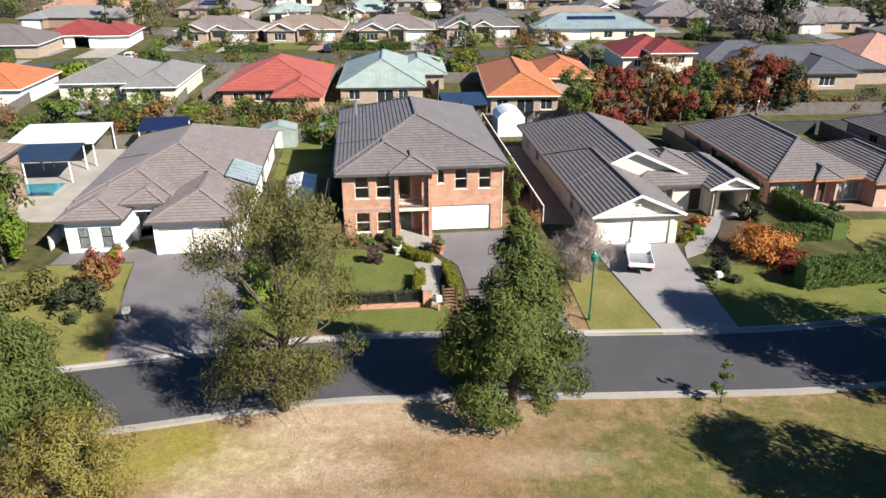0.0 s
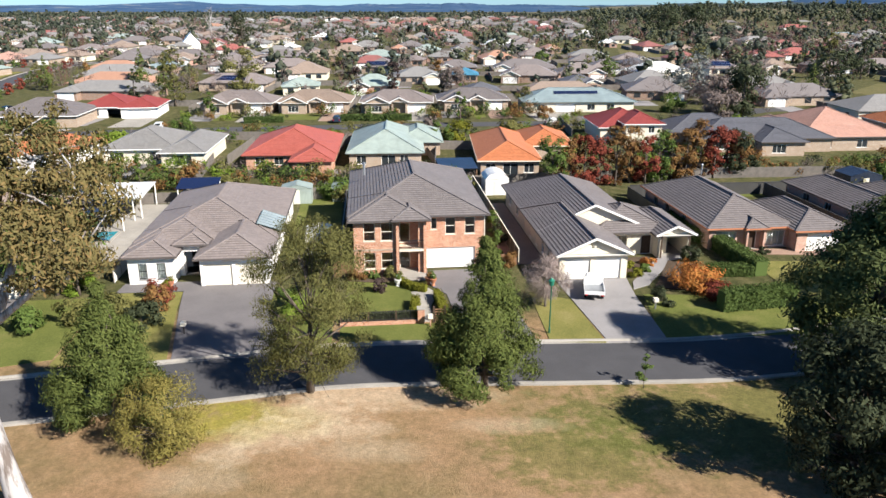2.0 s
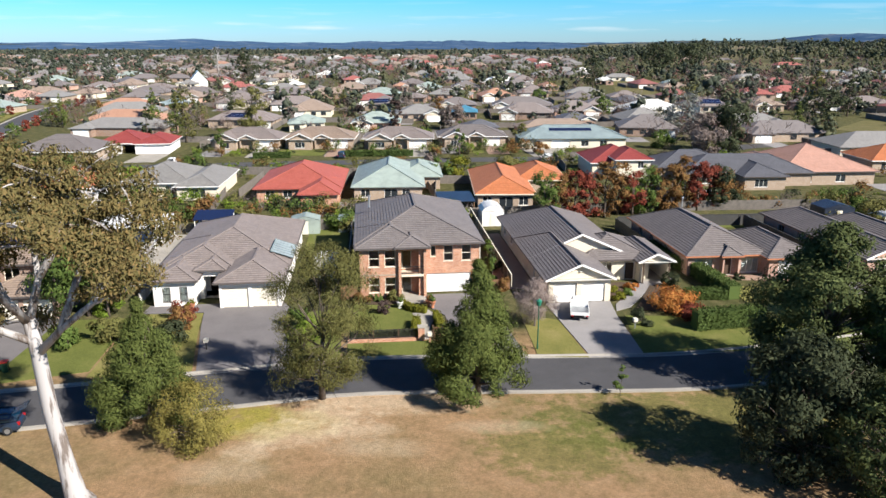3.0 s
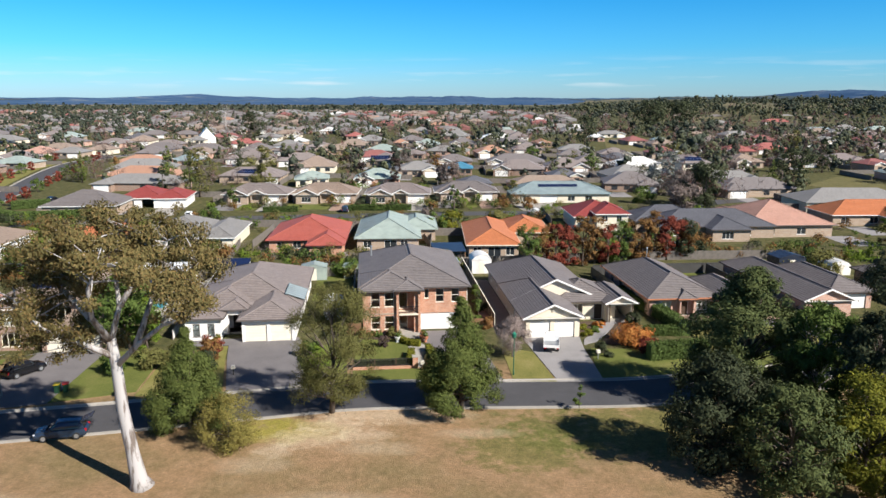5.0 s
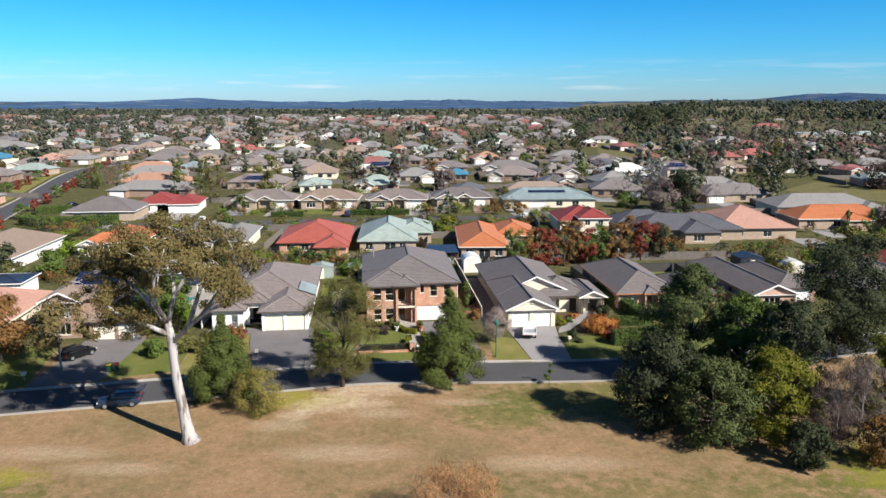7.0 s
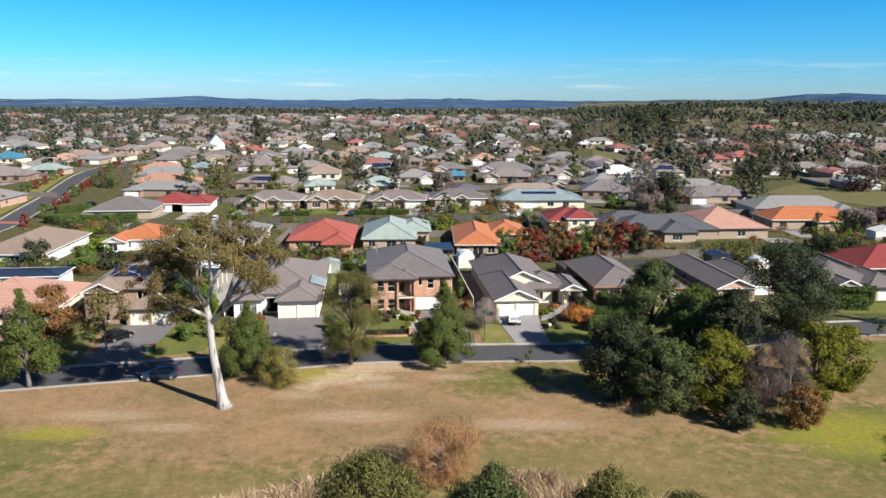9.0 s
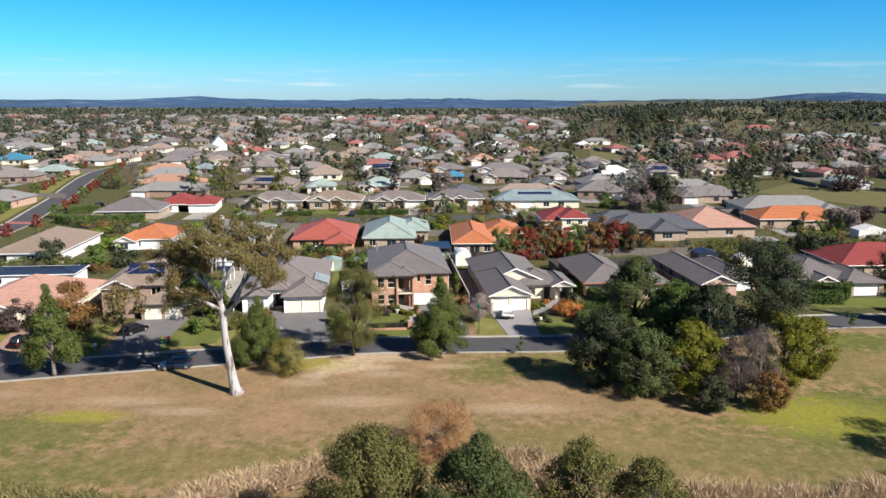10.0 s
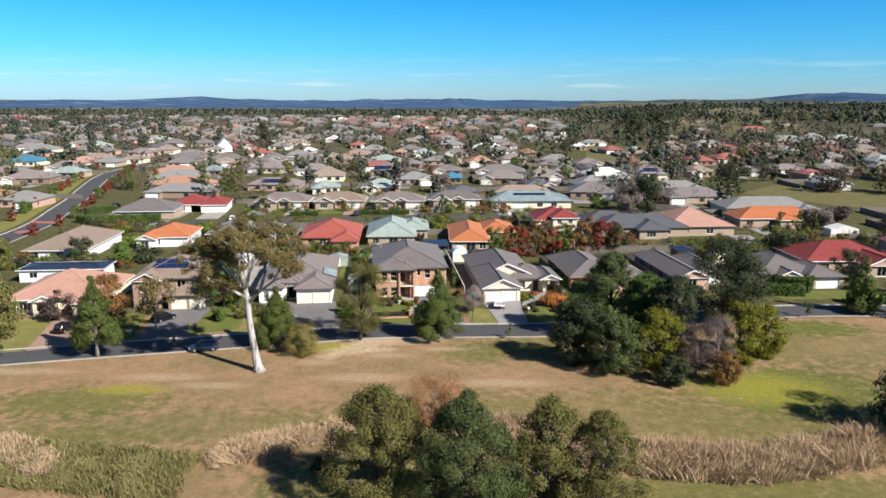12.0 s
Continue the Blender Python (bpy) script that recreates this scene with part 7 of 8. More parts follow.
for s in (-1.0, 0.94):
    part("bridge_rail", M().box(s, -4, 1.2, s + 0.06, 4, 1.26).box(s, -4, 0.4, s + 0.06, -3.94, 1.2).box(s, 3.94, 0.4, s + 0.06, 4, 1.2), STEEL, bd)
    part("bridge_foot", M().box(s * 0.8 - 0.2, -4, 0, s * 0.8 + 0.2, 4, 0.25), CONCRETE, bd)


# ---- vehicles ----
CAR_BLUE = plain("car_paint_blue", (0.035, 0.055, 0.09), 0.22, 0.5, 0.05, spec=0.6)
CAR_BLACK = plain("car_paint_black", (0.012, 0.012, 0.014), 0.2, 0.3, 0.05, spec=0.6)
CAR_WHITE = plain("car_paint_white", (0.74, 0.74, 0.73), 0.3, 0.0, 0.05, spec=0.5)
RUBBER = plain("tyre_rubber", (0.02, 0.02, 0.02), 0.9)
LAMP_RED = plain("lamp_red", (0.35, 0.01, 0.01), 0.25)
LAMP_CLEAR = plain("lamp_clear", (0.75, 0.76, 0.78), 0.15, 0.2)


def loft(rows):
    """A body from cross sections along x: (x, half width low, half width high, z low, z high)."""
    m = M()
    rings = []
    for x, w0, w1, z0, z1 in rows:
        zm = z0 + (z1 - z0) * 0.55
        rings.append([(x, -w0 * 0.92, z0), (x, -w0, z0 + 0.12), (x, -w0, zm), (x, -w1, z1 - 0.04), (x, -w1 * 0.9, z1), (x, w1 * 0.9, z1), (x, w1, z1 - 0.04), (x, w0, zm), (x, w0, z0 + 0.12), (x, w0 * 0.92, z0)])
    for a, b in zip(rings, rings[1:]):
        for i in range(10):
            j = (i + 1) % 10
            m.poly([a[i], a[j], b[j], b[i]])
    m.poly(rings[0][::-1]), m.poly(rings[-1])
    return m.weld(0.002)


def wheel(parent, x, y, r=0.34, w=0.22):
    t = M().tube([(x, y - w / 2, r), (x, y - w / 2 + 0.03, r), (x, y + w / 2 - 0.03, r), (x, y + w / 2, r)], [r * 0.9, r, r, r * 0.9], 18)
    ob = part("wheel", t, RUBBER, parent, "black tyre", smooth=False)
    s = -1 if y < 0 else 1
    part("rim", M().tube([(x, y + s * (w / 2 - 0.02), r), (x, y + s * (w / 2 + 0.012), r)], [r * 0.62, r * 0.58], 12), STEEL, ob, "alloy rim")


def car(x, y, rot, paint, label, tailgate=False, wagon=True, z=0.03, ground_name="car"):
    """A car that points to +x."""
    e = empty(ground_name, x, y, z, rot, label, "car")
    body = loft([(-2.2, 0.74, 0.7, 0.42, 0.78), (-2.05, 0.87, 0.82, 0.28, 0.92), (-1.2, 0.91, 0.86, 0.24, 0.98), (0.9, 0.91, 0.86, 0.24, 0.98), (1.6, 0.89, 0.78, 0.26, 0.90), (2.1, 0.84, 0.70, 0.30, 0.80), (2.28, 0.66, 0.55, 0.42, 0.66)])
    bevel(part("body", body, paint, e), 0.03)
    rear = -2.0 if wagon else -1.3
    cab = loft([(rear, 0.70, 0.62, 0.90, 1.0), (rear + 0.35, 0.80, 0.66, 0.93, 1.56), (-0.2, 0.82, 0.68, 0.95, 1.62), (0.35, 0.82, 0.66, 0.95, 1.56), (1.15, 0.76, 0.66, 0.93, 0.99)])
    cabin = bevel(part("cabin", cab, paint, e), 0.02)
    part("windscreen", M().poly4((0.48, -0.60, 1.50), (1.10, -0.66, 1.01), (1.10, 0.66, 1.01), (0.48, 0.60, 1.50), 0.02), DARK_GLASS, e)
    part("rear_window", M().poly4((rear + 0.02, -0.58, 1.06), (rear + 0.30, -0.56, 1.48), (rear + 0.30, 0.56, 1.48), (rear + 0.02, 0.58, 1.06), 0.02), DARK_GLASS, e)
    for s in (-1, 1):
        for a, b in ((rear + 0.45, -0.5), (-0.42, 0.55)):
            part("side_window", M().poly4((a, s * 0.815, 1.04), (b + 0.2, s * 0.815, 1.04), (b - 0.05, s * 0.715, 1.46), (a + 0.05, s * 0.715, 1.46), 0.02), DARK_GLASS, e)
        part("headlight", M().box(2.02, s * 0.62 - 0.14, 0.62, 2.2, s * 0.62 + 0.14, 0.74), LAMP_CLEAR, e)
        part("tail_light", M().box(-2.2, s * 0.70 - 0.1, 0.70, -2.02, s * 0.70 + 0.1, 0.92), LAMP_RED, e)
        part("mirror", M().box(0.62, s * 0.98 - 0.08, 1.0, 0.74, s * 0.98 + 0.08, 1.12), paint, e)
        for a in (-1.35, 1.38):
            wheel(e, a, s * 0.82)
    if wagon:
        for s in (-0.56, 0.56):
            part("roof_rail", M().box(rear + 0.5, s - 0.02, 1.60, 0.2, s + 0.02, 1.66), BLACK, e)
    if tailgate:
        tg = M().poly4((rear + 0.2, -0.66, 1.56), (rear + 0.2, 0.66, 1.56), (rear - 0.75, 0.66, 1.98), (rear - 0.75, -0.66, 1.98), 0.06)
        part("tailgate", tg, paint, e, "raised open tailgate")
    return e


def poly4(self, a, b, c, d, t):
    """A thin plate over four corners, t thick outwards."""
    a, b, c, d = (Vector(p) for p in (a, b, c, d))
    n = (b - a).cross(d - a).normalized() * (t / 2)
    mid = (a + b + c + d) / 4
    if n.dot(mid - Vector((0, 0, 0.7))) < 0:
        n = -n
    lo, hi = [p - n for p in (a, b, c, d)], [p + n for p in (a, b, c, d)]
    self.poly(hi), self.poly(lo[::-1])
    for i in range(4):
        j = (i + 1) % 4
        self.poly([lo[i], lo[j], hi[j], hi[i]])
    return self


M.poly4 = poly4
car(-31.6, -30.9, 194, CAR_BLUE, "blue grey car with raised tailgate parked by the kerb", tailgate=True)
car(-43.6, -15.6, 60, CAR_BLACK, "black car parked on a driveway", z=0.06)
car(-57.8, -21.6, 80, CAR_BLACK, "dark car parked on a pinkish driveway", z=0.06)
car(-61.5, 91, 100, CAR_WHITE, "white car parked on a pale driveway")
car(-23.5, 101, 95, CAR_BLUE, "blue car parked on a driveway")
car(-1.0, 110, 95, CAR_BLACK, "dark car parked on a driveway")
car(27, 97, 5, CAR_WHITE, "white car parked before a garage", wagon=False)
car(-110, 118, 82, CAR_BLACK, "dark car on the side street")

ute = empty("pickup_truck", 16.1, -6.3, 0.06, 82, "white flat tray pickup truck parked on the driveway", "truck")
bevel(part("body", loft([(0.15, 0.84, 0.8, 0.45, 0.95), (0.9, 0.88, 0.84, 0.35, 1.02), (1.7, 0.88, 0.82, 0.35, 1.0), (2.4, 0.84, 0.72, 0.4, 0.92), (2.6, 0.7, 0.6, 0.5, 0.78)]), CAR_WHITE, ute), 0.03)
bevel(part("cab", loft([(0.1, 0.82, 0.7, 0.95, 1.62), (0.3, 0.83, 0.7, 0.97, 1.7), (0.9, 0.83, 0.7, 0.98, 1.68), (1.6, 0.78, 0.68, 0.97, 1.02)]), CAR_WHITE, ute), 0.02)
part("windscreen", M().poly4((0.98, -0.6, 1.62), (1.55, -0.66, 1.04), (1.55, 0.66, 1.04), (0.98, 0.6, 1.62), 0.02), DARK_GLASS, ute)
part("rear_window", M().poly4((0.10, -0.55, 1.15), (0.10, 0.55, 1.15), (0.14, 0.5, 1.55), (0.14, -0.5, 1.55), 0.02), DARK_GLASS, ute)
tray = part("tray", M().box(-2.5, -0.92, 0.72, 0.0, 0.92, 0.80), STEEL, ute, "grey metal tray floor")
for nm, bx in (("tray_side", (-2.5, -0.95, 0.80, 0.0, -0.90, 1.06)), ("tray_side", (-2.5, 0.90, 0.80, 0.0, 0.95, 1.06)), ("tray_gate", (-2.55, -0.95, 0.72, -2.50, 0.95, 1.06)), ("head_board", (-0.02, -0.92, 0.80, 0.03, 0.92, 1.55))):
    part(nm, M().box(*bx), CAR_WHITE, tray)
part("chassis", M().box(-2.4, -0.4, 0.45, 0.4, 0.4, 0.72), BLACK, ute)
for s in (-1, 1):
    part("side_window", M().poly4((0.25, s * 0.815, 1.08), (1.2, s * 0.815, 1.08), (0.9, s * 0.72, 1.55), (0.28, s * 0.72, 1.55), 0.02), DARK_GLASS, ute)
    part("tail_light", M().box(-2.6, s * 0.75 - 0.12, 0.62, -2.55, s * 0.75 + 0.12, 0.72), LAMP_RED, ute)
    for a in (-1.5, 1.65):
        wheel(ute, a, s * 0.8, 0.36)


# ---- fences ----
FENCE_DARK = sheet_mat("fence_steel_dark", (0.06, 0.058, 0.055), 0.2, 0.5, 0.1)
FENCE_GREEN = sheet_mat("fence_steel_green", (0.13, 0.16, 0.12), 0.2, 0.5, 0.1)


def panel_fence(pts, h, mat, label, cap=None, step=2.4, local=True):
    """Posts, sheets between them and a cap rail."""
    P = [Vector((*(street(*p) if local else p), 0)) for p in pts]
    e = empty("fence", P[0].x, P[0].y, 0, 0, label, "fence")
    for a, b in zip(P, P[1:]):
        a, b = a - P[0], b - P[0]
        n = max(1, round((b - a).length / step))
        d = (b - a) / n
        up = Vector((0, 0, 1))
        for i in range(n + 1):
            q = a + d * i
            part("post", M().box(q.x - 0.04, q.y - 0.04, 0, q.x + 0.04, q.y + 0.04, h + 0.04), cap or mat, e)
        for i in range(n):
            q = a + d * i
            part("panel", M().beam(q + up * (h / 2), q + d + up * (h / 2), 0.04, h - 0.06), mat, e)
        part("cap_rail", M().beam(a + up * h, b + up * h, 0.12, 0.07), cap or mat, e)
    return e


def paling_fence(pts, h, mat, label, local=True):
    """A timber fence: rails and uneven palings; single palings far off are one part."""
    P = [Vector((*(street(*p) if local else p), 0)) for p in pts]
    e = empty("fence", P[0].x, P[0].y, 0, 0, label, "fence")
    r = random.Random(len(pts) * 7 + int(P[0].x))
    m = M()
    for a, b in zip(P, P[1:]):
        a, b = a - P[0], b - P[0]
        n = int((b - a).length / 0.16)
        d = (b - a) / n
        for i in range(n):
            q = a + d * (i + 0.5)
            hh = h * r.uniform(0.96, 1.02)
            m.beam(q - d * 0.46 + Vector((0, 0, hh / 2)), q + d * 0.46 + Vector((0, 0, hh / 2)), 0.025, hh)
        for z in (0.4, h - 0.3):
            part("rail", M().beam(a + Vector((0, 0, z)), b + Vector((0, 0, z)), 0.09, 0.07), mat, e)
    tagged(part("boarding", m, mat, e), kind="stuff")
    return e


panel_fence([(9.8, 0.8), (9.9, 36.5)], 1.75, FENCE_DARK, "dark steel boundary fence with a pale cap rail", PAINT_CREAM)
panel_fence([(-9.2, 1.0), (-9.0, 31.5)], 1.75, FENCE_DARK, "dark steel boundary fence between two houses", GUTTER)
panel_fence([(-31.6, -0.5), (-31.8, 30)], 1.3, RENDER_WHITE, "low pale rendered boundary wall", CONCRETE)
panel_fence([(31.5, 27.5), (44, 27.5), (60, 27.2)], 1.8, FENCE_DARK, "dark steel back fence")
panel_fence([(51.5, 3), (51.5, 27)], 1.8, FENCE_DARK, "dark steel side fence between two houses")
panel_fence([(31.2, 14), (31.0, 27)], 1.7, FENCE_DARK, "dark steel side fence beyond the hedge")
paling_fence([(-31.5, 30.5), (-16, 31), (-9, 31.5)], 1.7, TIMBER_GREY, "weathered grey timber paling back fence")
paling_fence([(10, 36.5), (31, 38), (52, 38), (74, 37)], 1.7, TIMBER_GREY, "weathered grey timber paling back fence")
paling_fence([(-30, 31), (-52, 30), (-58, 20)], 1.6, TIMBER_GREY, "weathered grey timber paling fence")
paling_fence([(-9, 31.5), (-1, 38), (10, 40)], 1.7, TIMBER_GREY, "weathered grey timber paling back fence")
paling_fence([(-9.8, -1.2), (-7.9, -1.2)], 1.7, TIMBER, "orange brown timber side gate and fence")
paling_fence([(6.0, 0.6), (9.6, 0.8)], 1.3, TIMBER, "brown timber side gate")
for a, b in (((-16.2, 36), (-17, 58)), ((6.2, 40), (5.0, 62)), ((22.5, 40), (21.5, 62)), ((-32, 32), (-33, 60)), ((48, 40), (47, 60)), ((-54, 32), (-56, 60))):
    paling_fence([a, b], 1.6, TIMBER_GREY, "grey timber side fence between back gardens")

# iron fence, brick piers and gate in front of the brick house
ff_ = empty("front_fence", *street(-8.8, -13.3), 0, 6, "low dark iron fence with brick piers and plinth", "fence")
part("plinth", M().box(0, -0.12, 0, 7.2, 0.12, 0.3), BRICK, ff_)
for a in (0.0, 2.4, 4.8):
    part("post", M().box(a, -0.06, 0.3, a + 0.12, 0.06, 1.25), TIMBER_DARK, ff_)
for a in (6.75,):
    p_ = part("brick_pier", M().box(a, -0.3, 0, a + 0.6, 0.3, 1.35), BRICK, ff_)
    part("pier_cap", M().box(a - 0.06, -0.36, 1.35, a + 0.66, 0.36, 1.45), CONCRETE, p_)
for z in (0.42, 1.15):
    part("rail", M().box(0.0, -0.02, z, 6.75, 0.02, z + 0.05), DARK_TRIM, ff_)
picket = M().box(-0.012, -0.012, 0.3, 0.012, 0.012, 1.22).mesh("picket", DARK_TRIM)
for i in range(44):
    ob = new("picket", picket)
    ob.parent = ff_
    ob.matrix_basis = pose(0.2 + i * 0.15, 0, 0)
hedge([S(-8.6, -12.7), S(-2.6, -12.7)], 0.6, 0.85, L_DARK, "dark green low hedge behind the iron fence", 21, 200, 0.1)
gate = empty("gate", *street(-0.7, -13.3), 0, 6, "open slatted timber garden gate with dark posts", "gate")
for a in (0, 0.95, 1.5):
    part("post", M().box(a, -0.08, 0, a + 0.16, 0.08, 1.5), TIMBER_DARK, gate)
for i in range(5):
    part("slat", M().box(0.16, -0.02, 0.2 + i * 0.24, 0.95, 0.02, 0.3 + i * 0.24), TIMBER, gate)
for i in range(2):
    part("rail", M().box(1.66, -0.03, 0.5 + i * 0.55, 6.4, 0.03, 0.6 + i * 0.55), TIMBER_DARK, gate)
part("post", M().box(6.4, -0.08, 0, 6.56, 0.08, 1.4), TIMBER_DARK, gate)

# ---- yard things ----
def urn(x, y, mat, label, plant, z=0.0, s=1.0, seed=0):
    e = empty("planter", x, y, z, 0, label, "planter")
    part("pot", M().lathe((0, 0, 0), [(0.2 * s, 0), (0.2 * s, 0.06 * s), (0.1 * s, 0.14 * s), (0.28 * s, 0.4 * s), (0.32 * s, 0.62 * s), (0.36 * s, 0.66 * s), (0.3 * s, 0.66 * s)], 14), mat, e, smooth=True)
    r = np.random.default_rng(seed)
    ob = new("plant", leaf_mesh("plant", leaf_cloud(r, [(0, 0, 0.95 * s), (0.1, 0, 0.75 * s)], [0.32 * s, 0.28 * s], 260, 0.1), plant))
    ob.parent = e


for i, (u, v, mt, lm) in enumerate(((-3.2, -3.4, PAINT_WHITE, L_OLIVE), (-0.05, -3.5, PAINT_WHITE, L_GREEN), (0.1, -4.6, TERRACOTTA, L_GREEN), (-0.3, -4.2, TERRACOTTA, L_RUST), (-3.4, -4.4, PAINT_WHITE, L_GREEN), (-25.6, -2.6, TERRACOTTA, L_WATTLE))):
    urn(*street(u, v), mt, "white urn planter with a plant on the forecourt" if mt is PAINT_WHITE else "terracotta pot with a plant on the forecourt", lm, 0.06, 1.1, i)

lamp = empty("street_lamp", 10.6, -15.6, 0, 0, "slim dark green street lamp post on the verge", "street lamp")
part("pole", M().lathe((0, 0, 0), [(0.09, 0), (0.09, 0.5), (0.06, 0.55), (0.05, 4.3)], 10), plain("lamp_green", (0.02, 0.12, 0.07), 0.4, 0.3), lamp)
part("lantern", M().lathe((0, 0, 4.3), [(0.08, 0), (0.2, 0.1), (0.24, 0.45), (0.28, 0.5), (0.1, 0.65), (0.02, 0.75)], 10), plain("lantern_green", (0.03, 0.20, 0.13), 0.3, 0.2), lamp)


def wheelie_bin(x, y, rot, body, lid, label):
    e = empty("wheelie_bin", x, y, 0.03, rot, label, "bin")
    m = M()
    a = [(-0.22, -0.25, 0.05), (0.22, -0.25, 0.05), (0.22, 0.25, 0.05), (-0.22, 0.25, 0.05)]
    b = [(-0.28, -0.33, 0.95), (0.28, -0.33, 0.95), (0.28, 0.33, 0.95), (-0.28, 0.33, 0.95)]
    for i in range(4):
        j = (i + 1) % 4
        m.poly([a[i], a[j], b[j], b[i]])
    m.poly(a[::-1]), m.poly(b)
    part("bin_body", m.weld(), body, e)
    part("lid", M().box(-0.3, -0.36, 0.95, 0.3, 0.36, 1.03), lid, e)
    for s in (-0.27, 0.27):
        part("wheel", M().tube([(s - 0.03, 0.28, 0.1), (s + 0.03, 0.28, 0.1)], [0.1, 0.1], 10), RUBBER, e)


BIN_GREEN = plain("bin_green", (0.015, 0.05, 0.025), 0.5)
BIN_YELLOW = plain("bin_yellow", (0.6, 0.45, 0.03), 0.45)
wheelie_bin(-37.2, -20.9, 10, BIN_GREEN, BIN_YELLOW, "dark green wheelie bin with yellow lid on the verge")
wheelie_bin(-36.4, -20.7, 20, BIN_GREEN, plain("bin_red", (0.4, 0.03, 0.02), 0.45), "dark green wheelie bin with red lid on the verge")
wheelie_bin(34.6, -8.2, 0, BIN_GREEN, BIN_GREEN, "green wheelie bin beside the hedge")
for u, v, mt in ((-21.9, -13.6, DARK_TRIM), (19.8, -12.6, STEEL), (-48.2, -19.0, BRICK_BROWN), (-1.0, -14.2, BRICK)):
    x, y = street(u, v)
    lb = empty("letterbox", x, y, 0, 6, "letterbox on a short post beside the driveway", "letterbox")
    part("post", M().box(-0.06, -0.06, 0, 0.06, 0.06, 0.8), mt, lb)
    part("box", M().box(-0.2, -0.24, 0.8, 0.2, 0.24, 1.12), PAINT_CREAM, lb)
ring = empty("hose_reel", 33.0, -11.5, 0.05, 0, "coiled dark hose on the verge grass", "hose")
part("coil", M().tube([(0.45 * math.cos(k * 0.3), 0.45 * math.sin(k * 0.3), 0.05) for k in range(22)], [0.05] * 22, 6), BLACK, ring)


def shed(x, y, rot, w, d, h, mat, label, curved=False, wallm=None):
    e = empty("shed", x, y, 0, rot, label, "shed")
    part("wall", M().box(-w / 2, -d / 2, 0, w / 2, d / 2, h), wallm or mat, e)
    m = M()
    n = 8 if curved else 2
    rise = w * (0.28 if curved else 0.14)
    pr = [(-w / 2 - 0.1 + (w + 0.2) * i / n, h + rise * math.sin(math.pi * i / n) ** (0.7 if curved else 1)) for i in range(n + 1)]
    for (a, za), (b, zb) in zip(pr, pr[1:]):
        m.poly([(a, -d / 2 - 0.1, za), (b, -d / 2 - 0.1, zb), (b, d / 2 + 0.1, zb), (a, d / 2 + 0.1, za)])
    for s in (-1, 1):
        m.poly([(a, s * (d / 2 + 0.05), z) for a, z in (pr if s < 0 else pr[::-1])])
    part("roof", m.weld(), mat, e)
    part("door", M().box(-0.45, -d / 2 - 0.03, 0.02, 0.45, -d / 2, min(h, 2.0)), PAINT_CREAM, e)
    return e


shed(9.2, 33.8, 6, 3.4, 4.0, 2.4, SHEET_WHITE, "white rounded garden shed by the back fence", True)
shed(3.6, 33.5, 6, 3.2, 3.6, 2.1, SHEET_BLUE, "small blue grey steel garden shed")
shed(-19.0, 28.2, 6, 4.2, 3.0, 2.2, SHEET_TEAL, "pale green steel garden shed behind the white house")
shed(-12.6, 29.4, 6, 3.2, 2.6, 2.1, SHEET_TEAL, "pale green steel garden shed by the back fence")
shed(-12.6, 7.0, 6, 2.6, 4.0, 2.3, SHEET_WHITE, "white boxy shed between two houses")
shed(71, 33, 6, 3.6, 4, 1.6, SHEET_WHITE, "white rounded steel shed behind a fence", True)
shed(64, 36, 6, 5, 4, 2.4, SHEET_NAVY, "dark steel shed behind a fence")
shed(118, 66, 2, 8, 4, 2.4, SHEET_WHITE, "pale green white garden shed among cypresses")


def pergola(x, y, rot, w, d, h, rise, mat, post_mat, label):
    e = empty("pergola", x, y, 0, rot, label, "pergola")
    m = M()
    slope(m, [(-w / 2, -d / 2, h), (w / 2, -d / 2, h), (w / 2, d / 2, h + rise), (-w / 2, d / 2, h + rise)], 0)
    for k in (0.08,):
        m.poly([(-w / 2, d / 2, h + rise - k), (w / 2, d / 2, h + rise - k), (w / 2, -d / 2, h - k), (-w / 2, -d / 2, h - k)])
        m.poly([(-w / 2, -d / 2, h - k), (w / 2, -d / 2, h - k), (w / 2, -d / 2, h), (-w / 2, -d / 2, h)])
    part("roof_sheet", m.weld(), mat, e)
    for a in (-1, 0, 1):
        for b in (-1, 1):
            part("post", M().box(a * (w / 2 - 0.2) - 0.06, b * (d / 2 - 0.2) - 0.06, 0, a * (w / 2 - 0.2) + 0.06, b * (d / 2 - 0.2) + 0.06, h - 0.05 + (rise if b > 0 else 0)), post_mat, e)
    return e


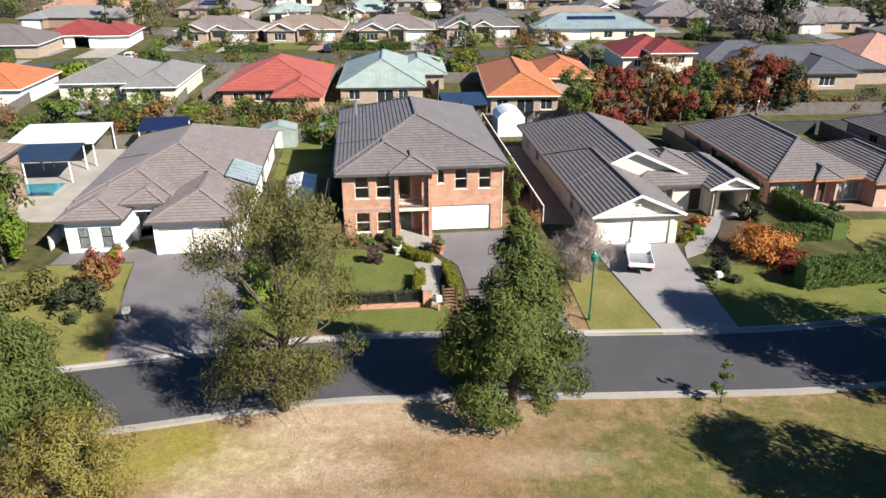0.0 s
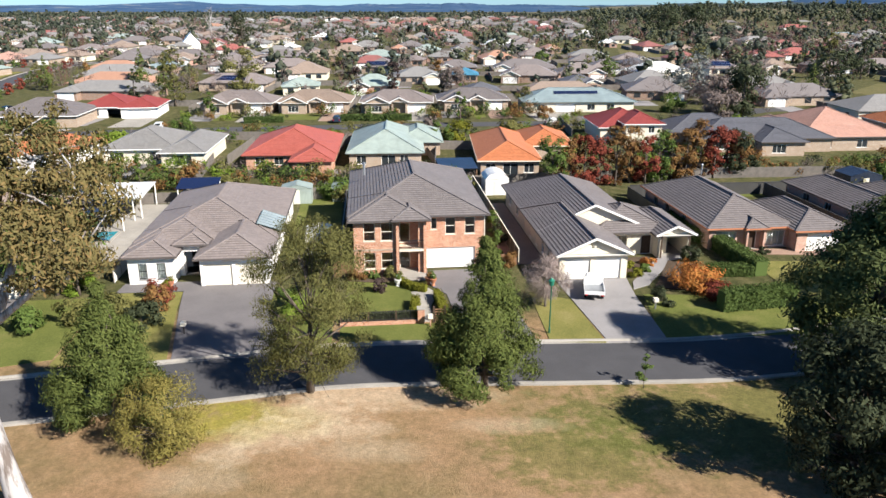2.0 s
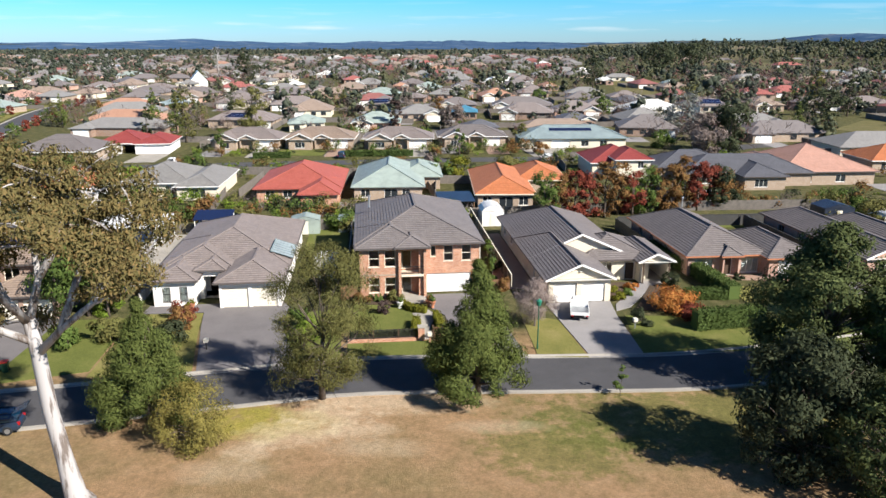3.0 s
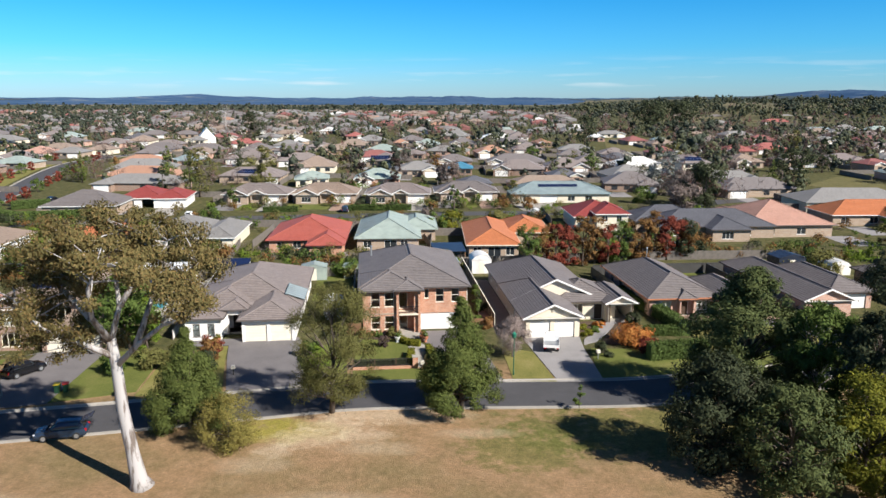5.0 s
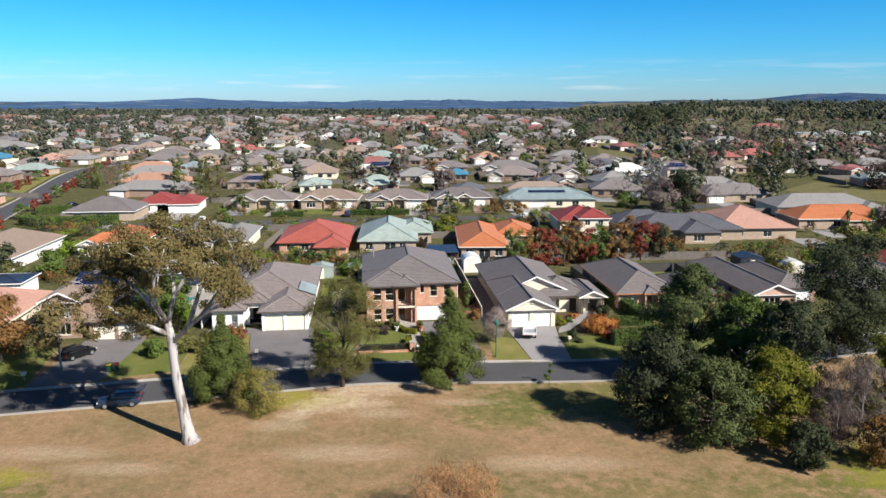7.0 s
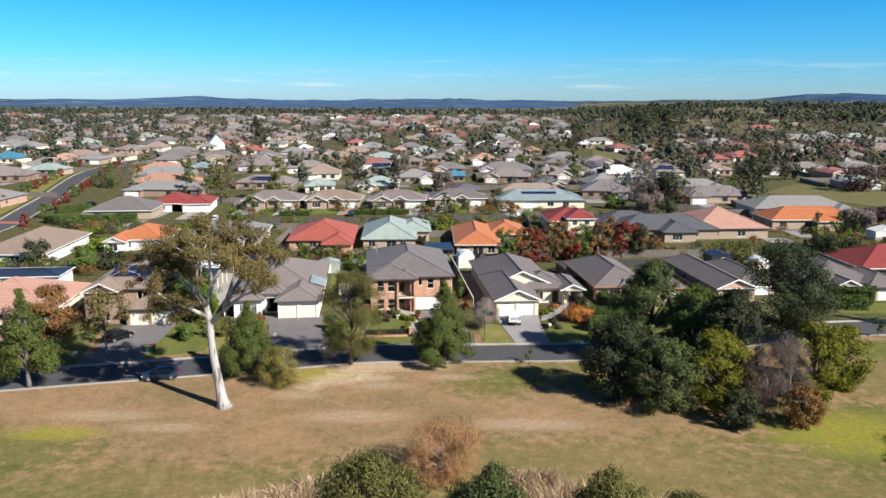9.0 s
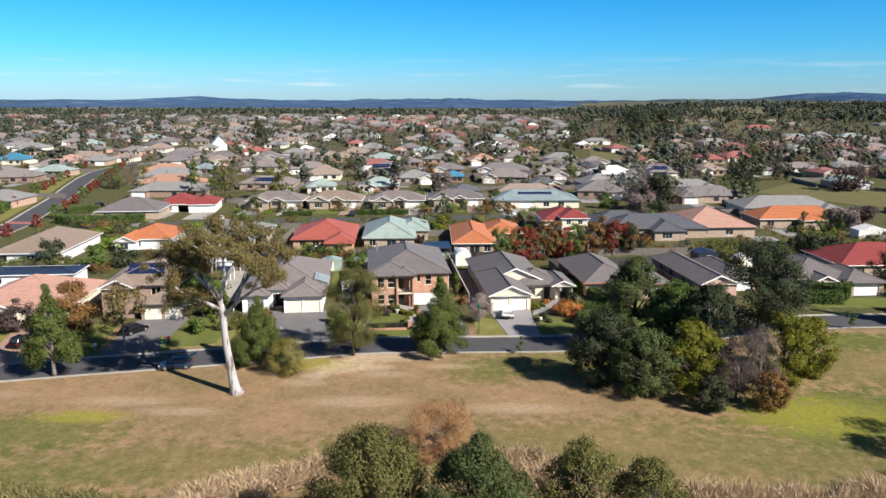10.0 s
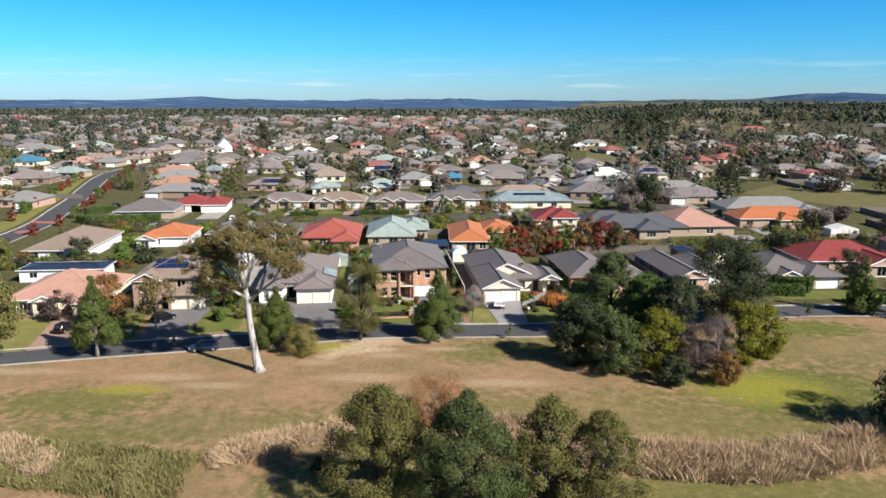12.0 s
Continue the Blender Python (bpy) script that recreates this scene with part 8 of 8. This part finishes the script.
pergola(-42.4, 15.6, 6, 9.5, 5.0, 2.5, 0.5, SHEET_NAVY, PAINT_WHITE, "open pool shelter with dark sheet roof")
pergola(-42.5, 22.6, 6, 9.5, 7.5, 2.7, 0.5, SHEET_WHITE, PAINT_WHITE, "white flat roofed outbuilding behind the pool")
pergola(3.6, 42.0, 6, 6.0, 7.0, 2.5, 0.3, SHEET_NAVY, TIMBER, "dark roofed timber pergola beside the bungalow")
pergola(-32.4, 27.2, 6, 5.5, 3.6, 2.6, 0.7, SOLAR, PAINT_WHITE, "dark glazed lean to roof with white posts")
pool = empty("swimming_pool", -41.8, 11.2, 0, 6, "turquoise fenced garden swimming pool", "pool")
part("pool_edge", M().box(-4.2, -2.2, 0, 4.2, 2.2, 0.12), CONCRETE, pool)
part("water", M().box(-3.8, -1.8, 0.1, 3.8, 1.8, 0.135), plain("pool_water", (0.03, 0.25, 0.30), 0.05, spec=0.6), pool)
part("glass_fence", M().box(-4.1, -2.1, 0.12, 4.1, -2.07, 1.3), GLASS, pool)


def solar(parent, origin, along, up, cols, rows, w=1.0, h=1.6, gap=0.04):
    """Panels laid on a slope."""
    o, a, b = Vector(origin), Vector(along).normalized(), Vector(up).normalized()
    n = a.cross(b) * 0.08
    for i in range(cols):
        for j in range(rows):
            p = o + a * i * (w + gap) + b * j * (h + gap) + n
            q = [p, p + a * w, p + a * w + b * h, p + b * h]
            m = M()
            m.poly(q), m.poly([x - n * 0.5 for x in q[::-1]])
            for k in range(4):
                l = (k + 1) % 4
                m.poly([q[k] - n * 0.5, q[l] - n * 0.5, q[l], q[k]])
            ob = part("solar_panel", m.weld(), SOLAR, parent, "dark blue solar panel")
            part("panel_frame", M().beam(q[0], q[1], 0.04, 0.04), STEEL, ob)


t22 = math.tan(radians(22))
solar(brown_house, (-4.6, 2.6, 5.3 + 3.1 * t22), (1, 0, 0), (0, 1, t22), 6, 2)


def far_solar(x, y, rot, origin, cols, rows, t):
    """Panels on a far roof, as one thing on its slope."""
    e = empty("solar_array", x, y, 0, rot, "row of dark blue solar panels on a tiled roof", "solar panels")
    solar(e, origin, (1, 0, 0), (0, 1, t), cols, rows)


far_solar(-65, 171, 0, (-6, -4.6, 2.65 + 1.3 * 0.404 + 0.06), 9, 2, 0.404)
far_solar(36.4, 118, 2, (-6, 3.4, 2.7 + 4.0 * 0.364 + 0.06), 11, 1, 0.364)
far_solar(99, 193, 0, (-4, -3.6, 5.3 + 1.5 * 0.404 + 0.06), 6, 2, 0.404)
far_solar(-24, 231, 0, (-5, -4.9, 2.65 + 1.5 * 0.404 + 0.06), 8, 2, 0.404)
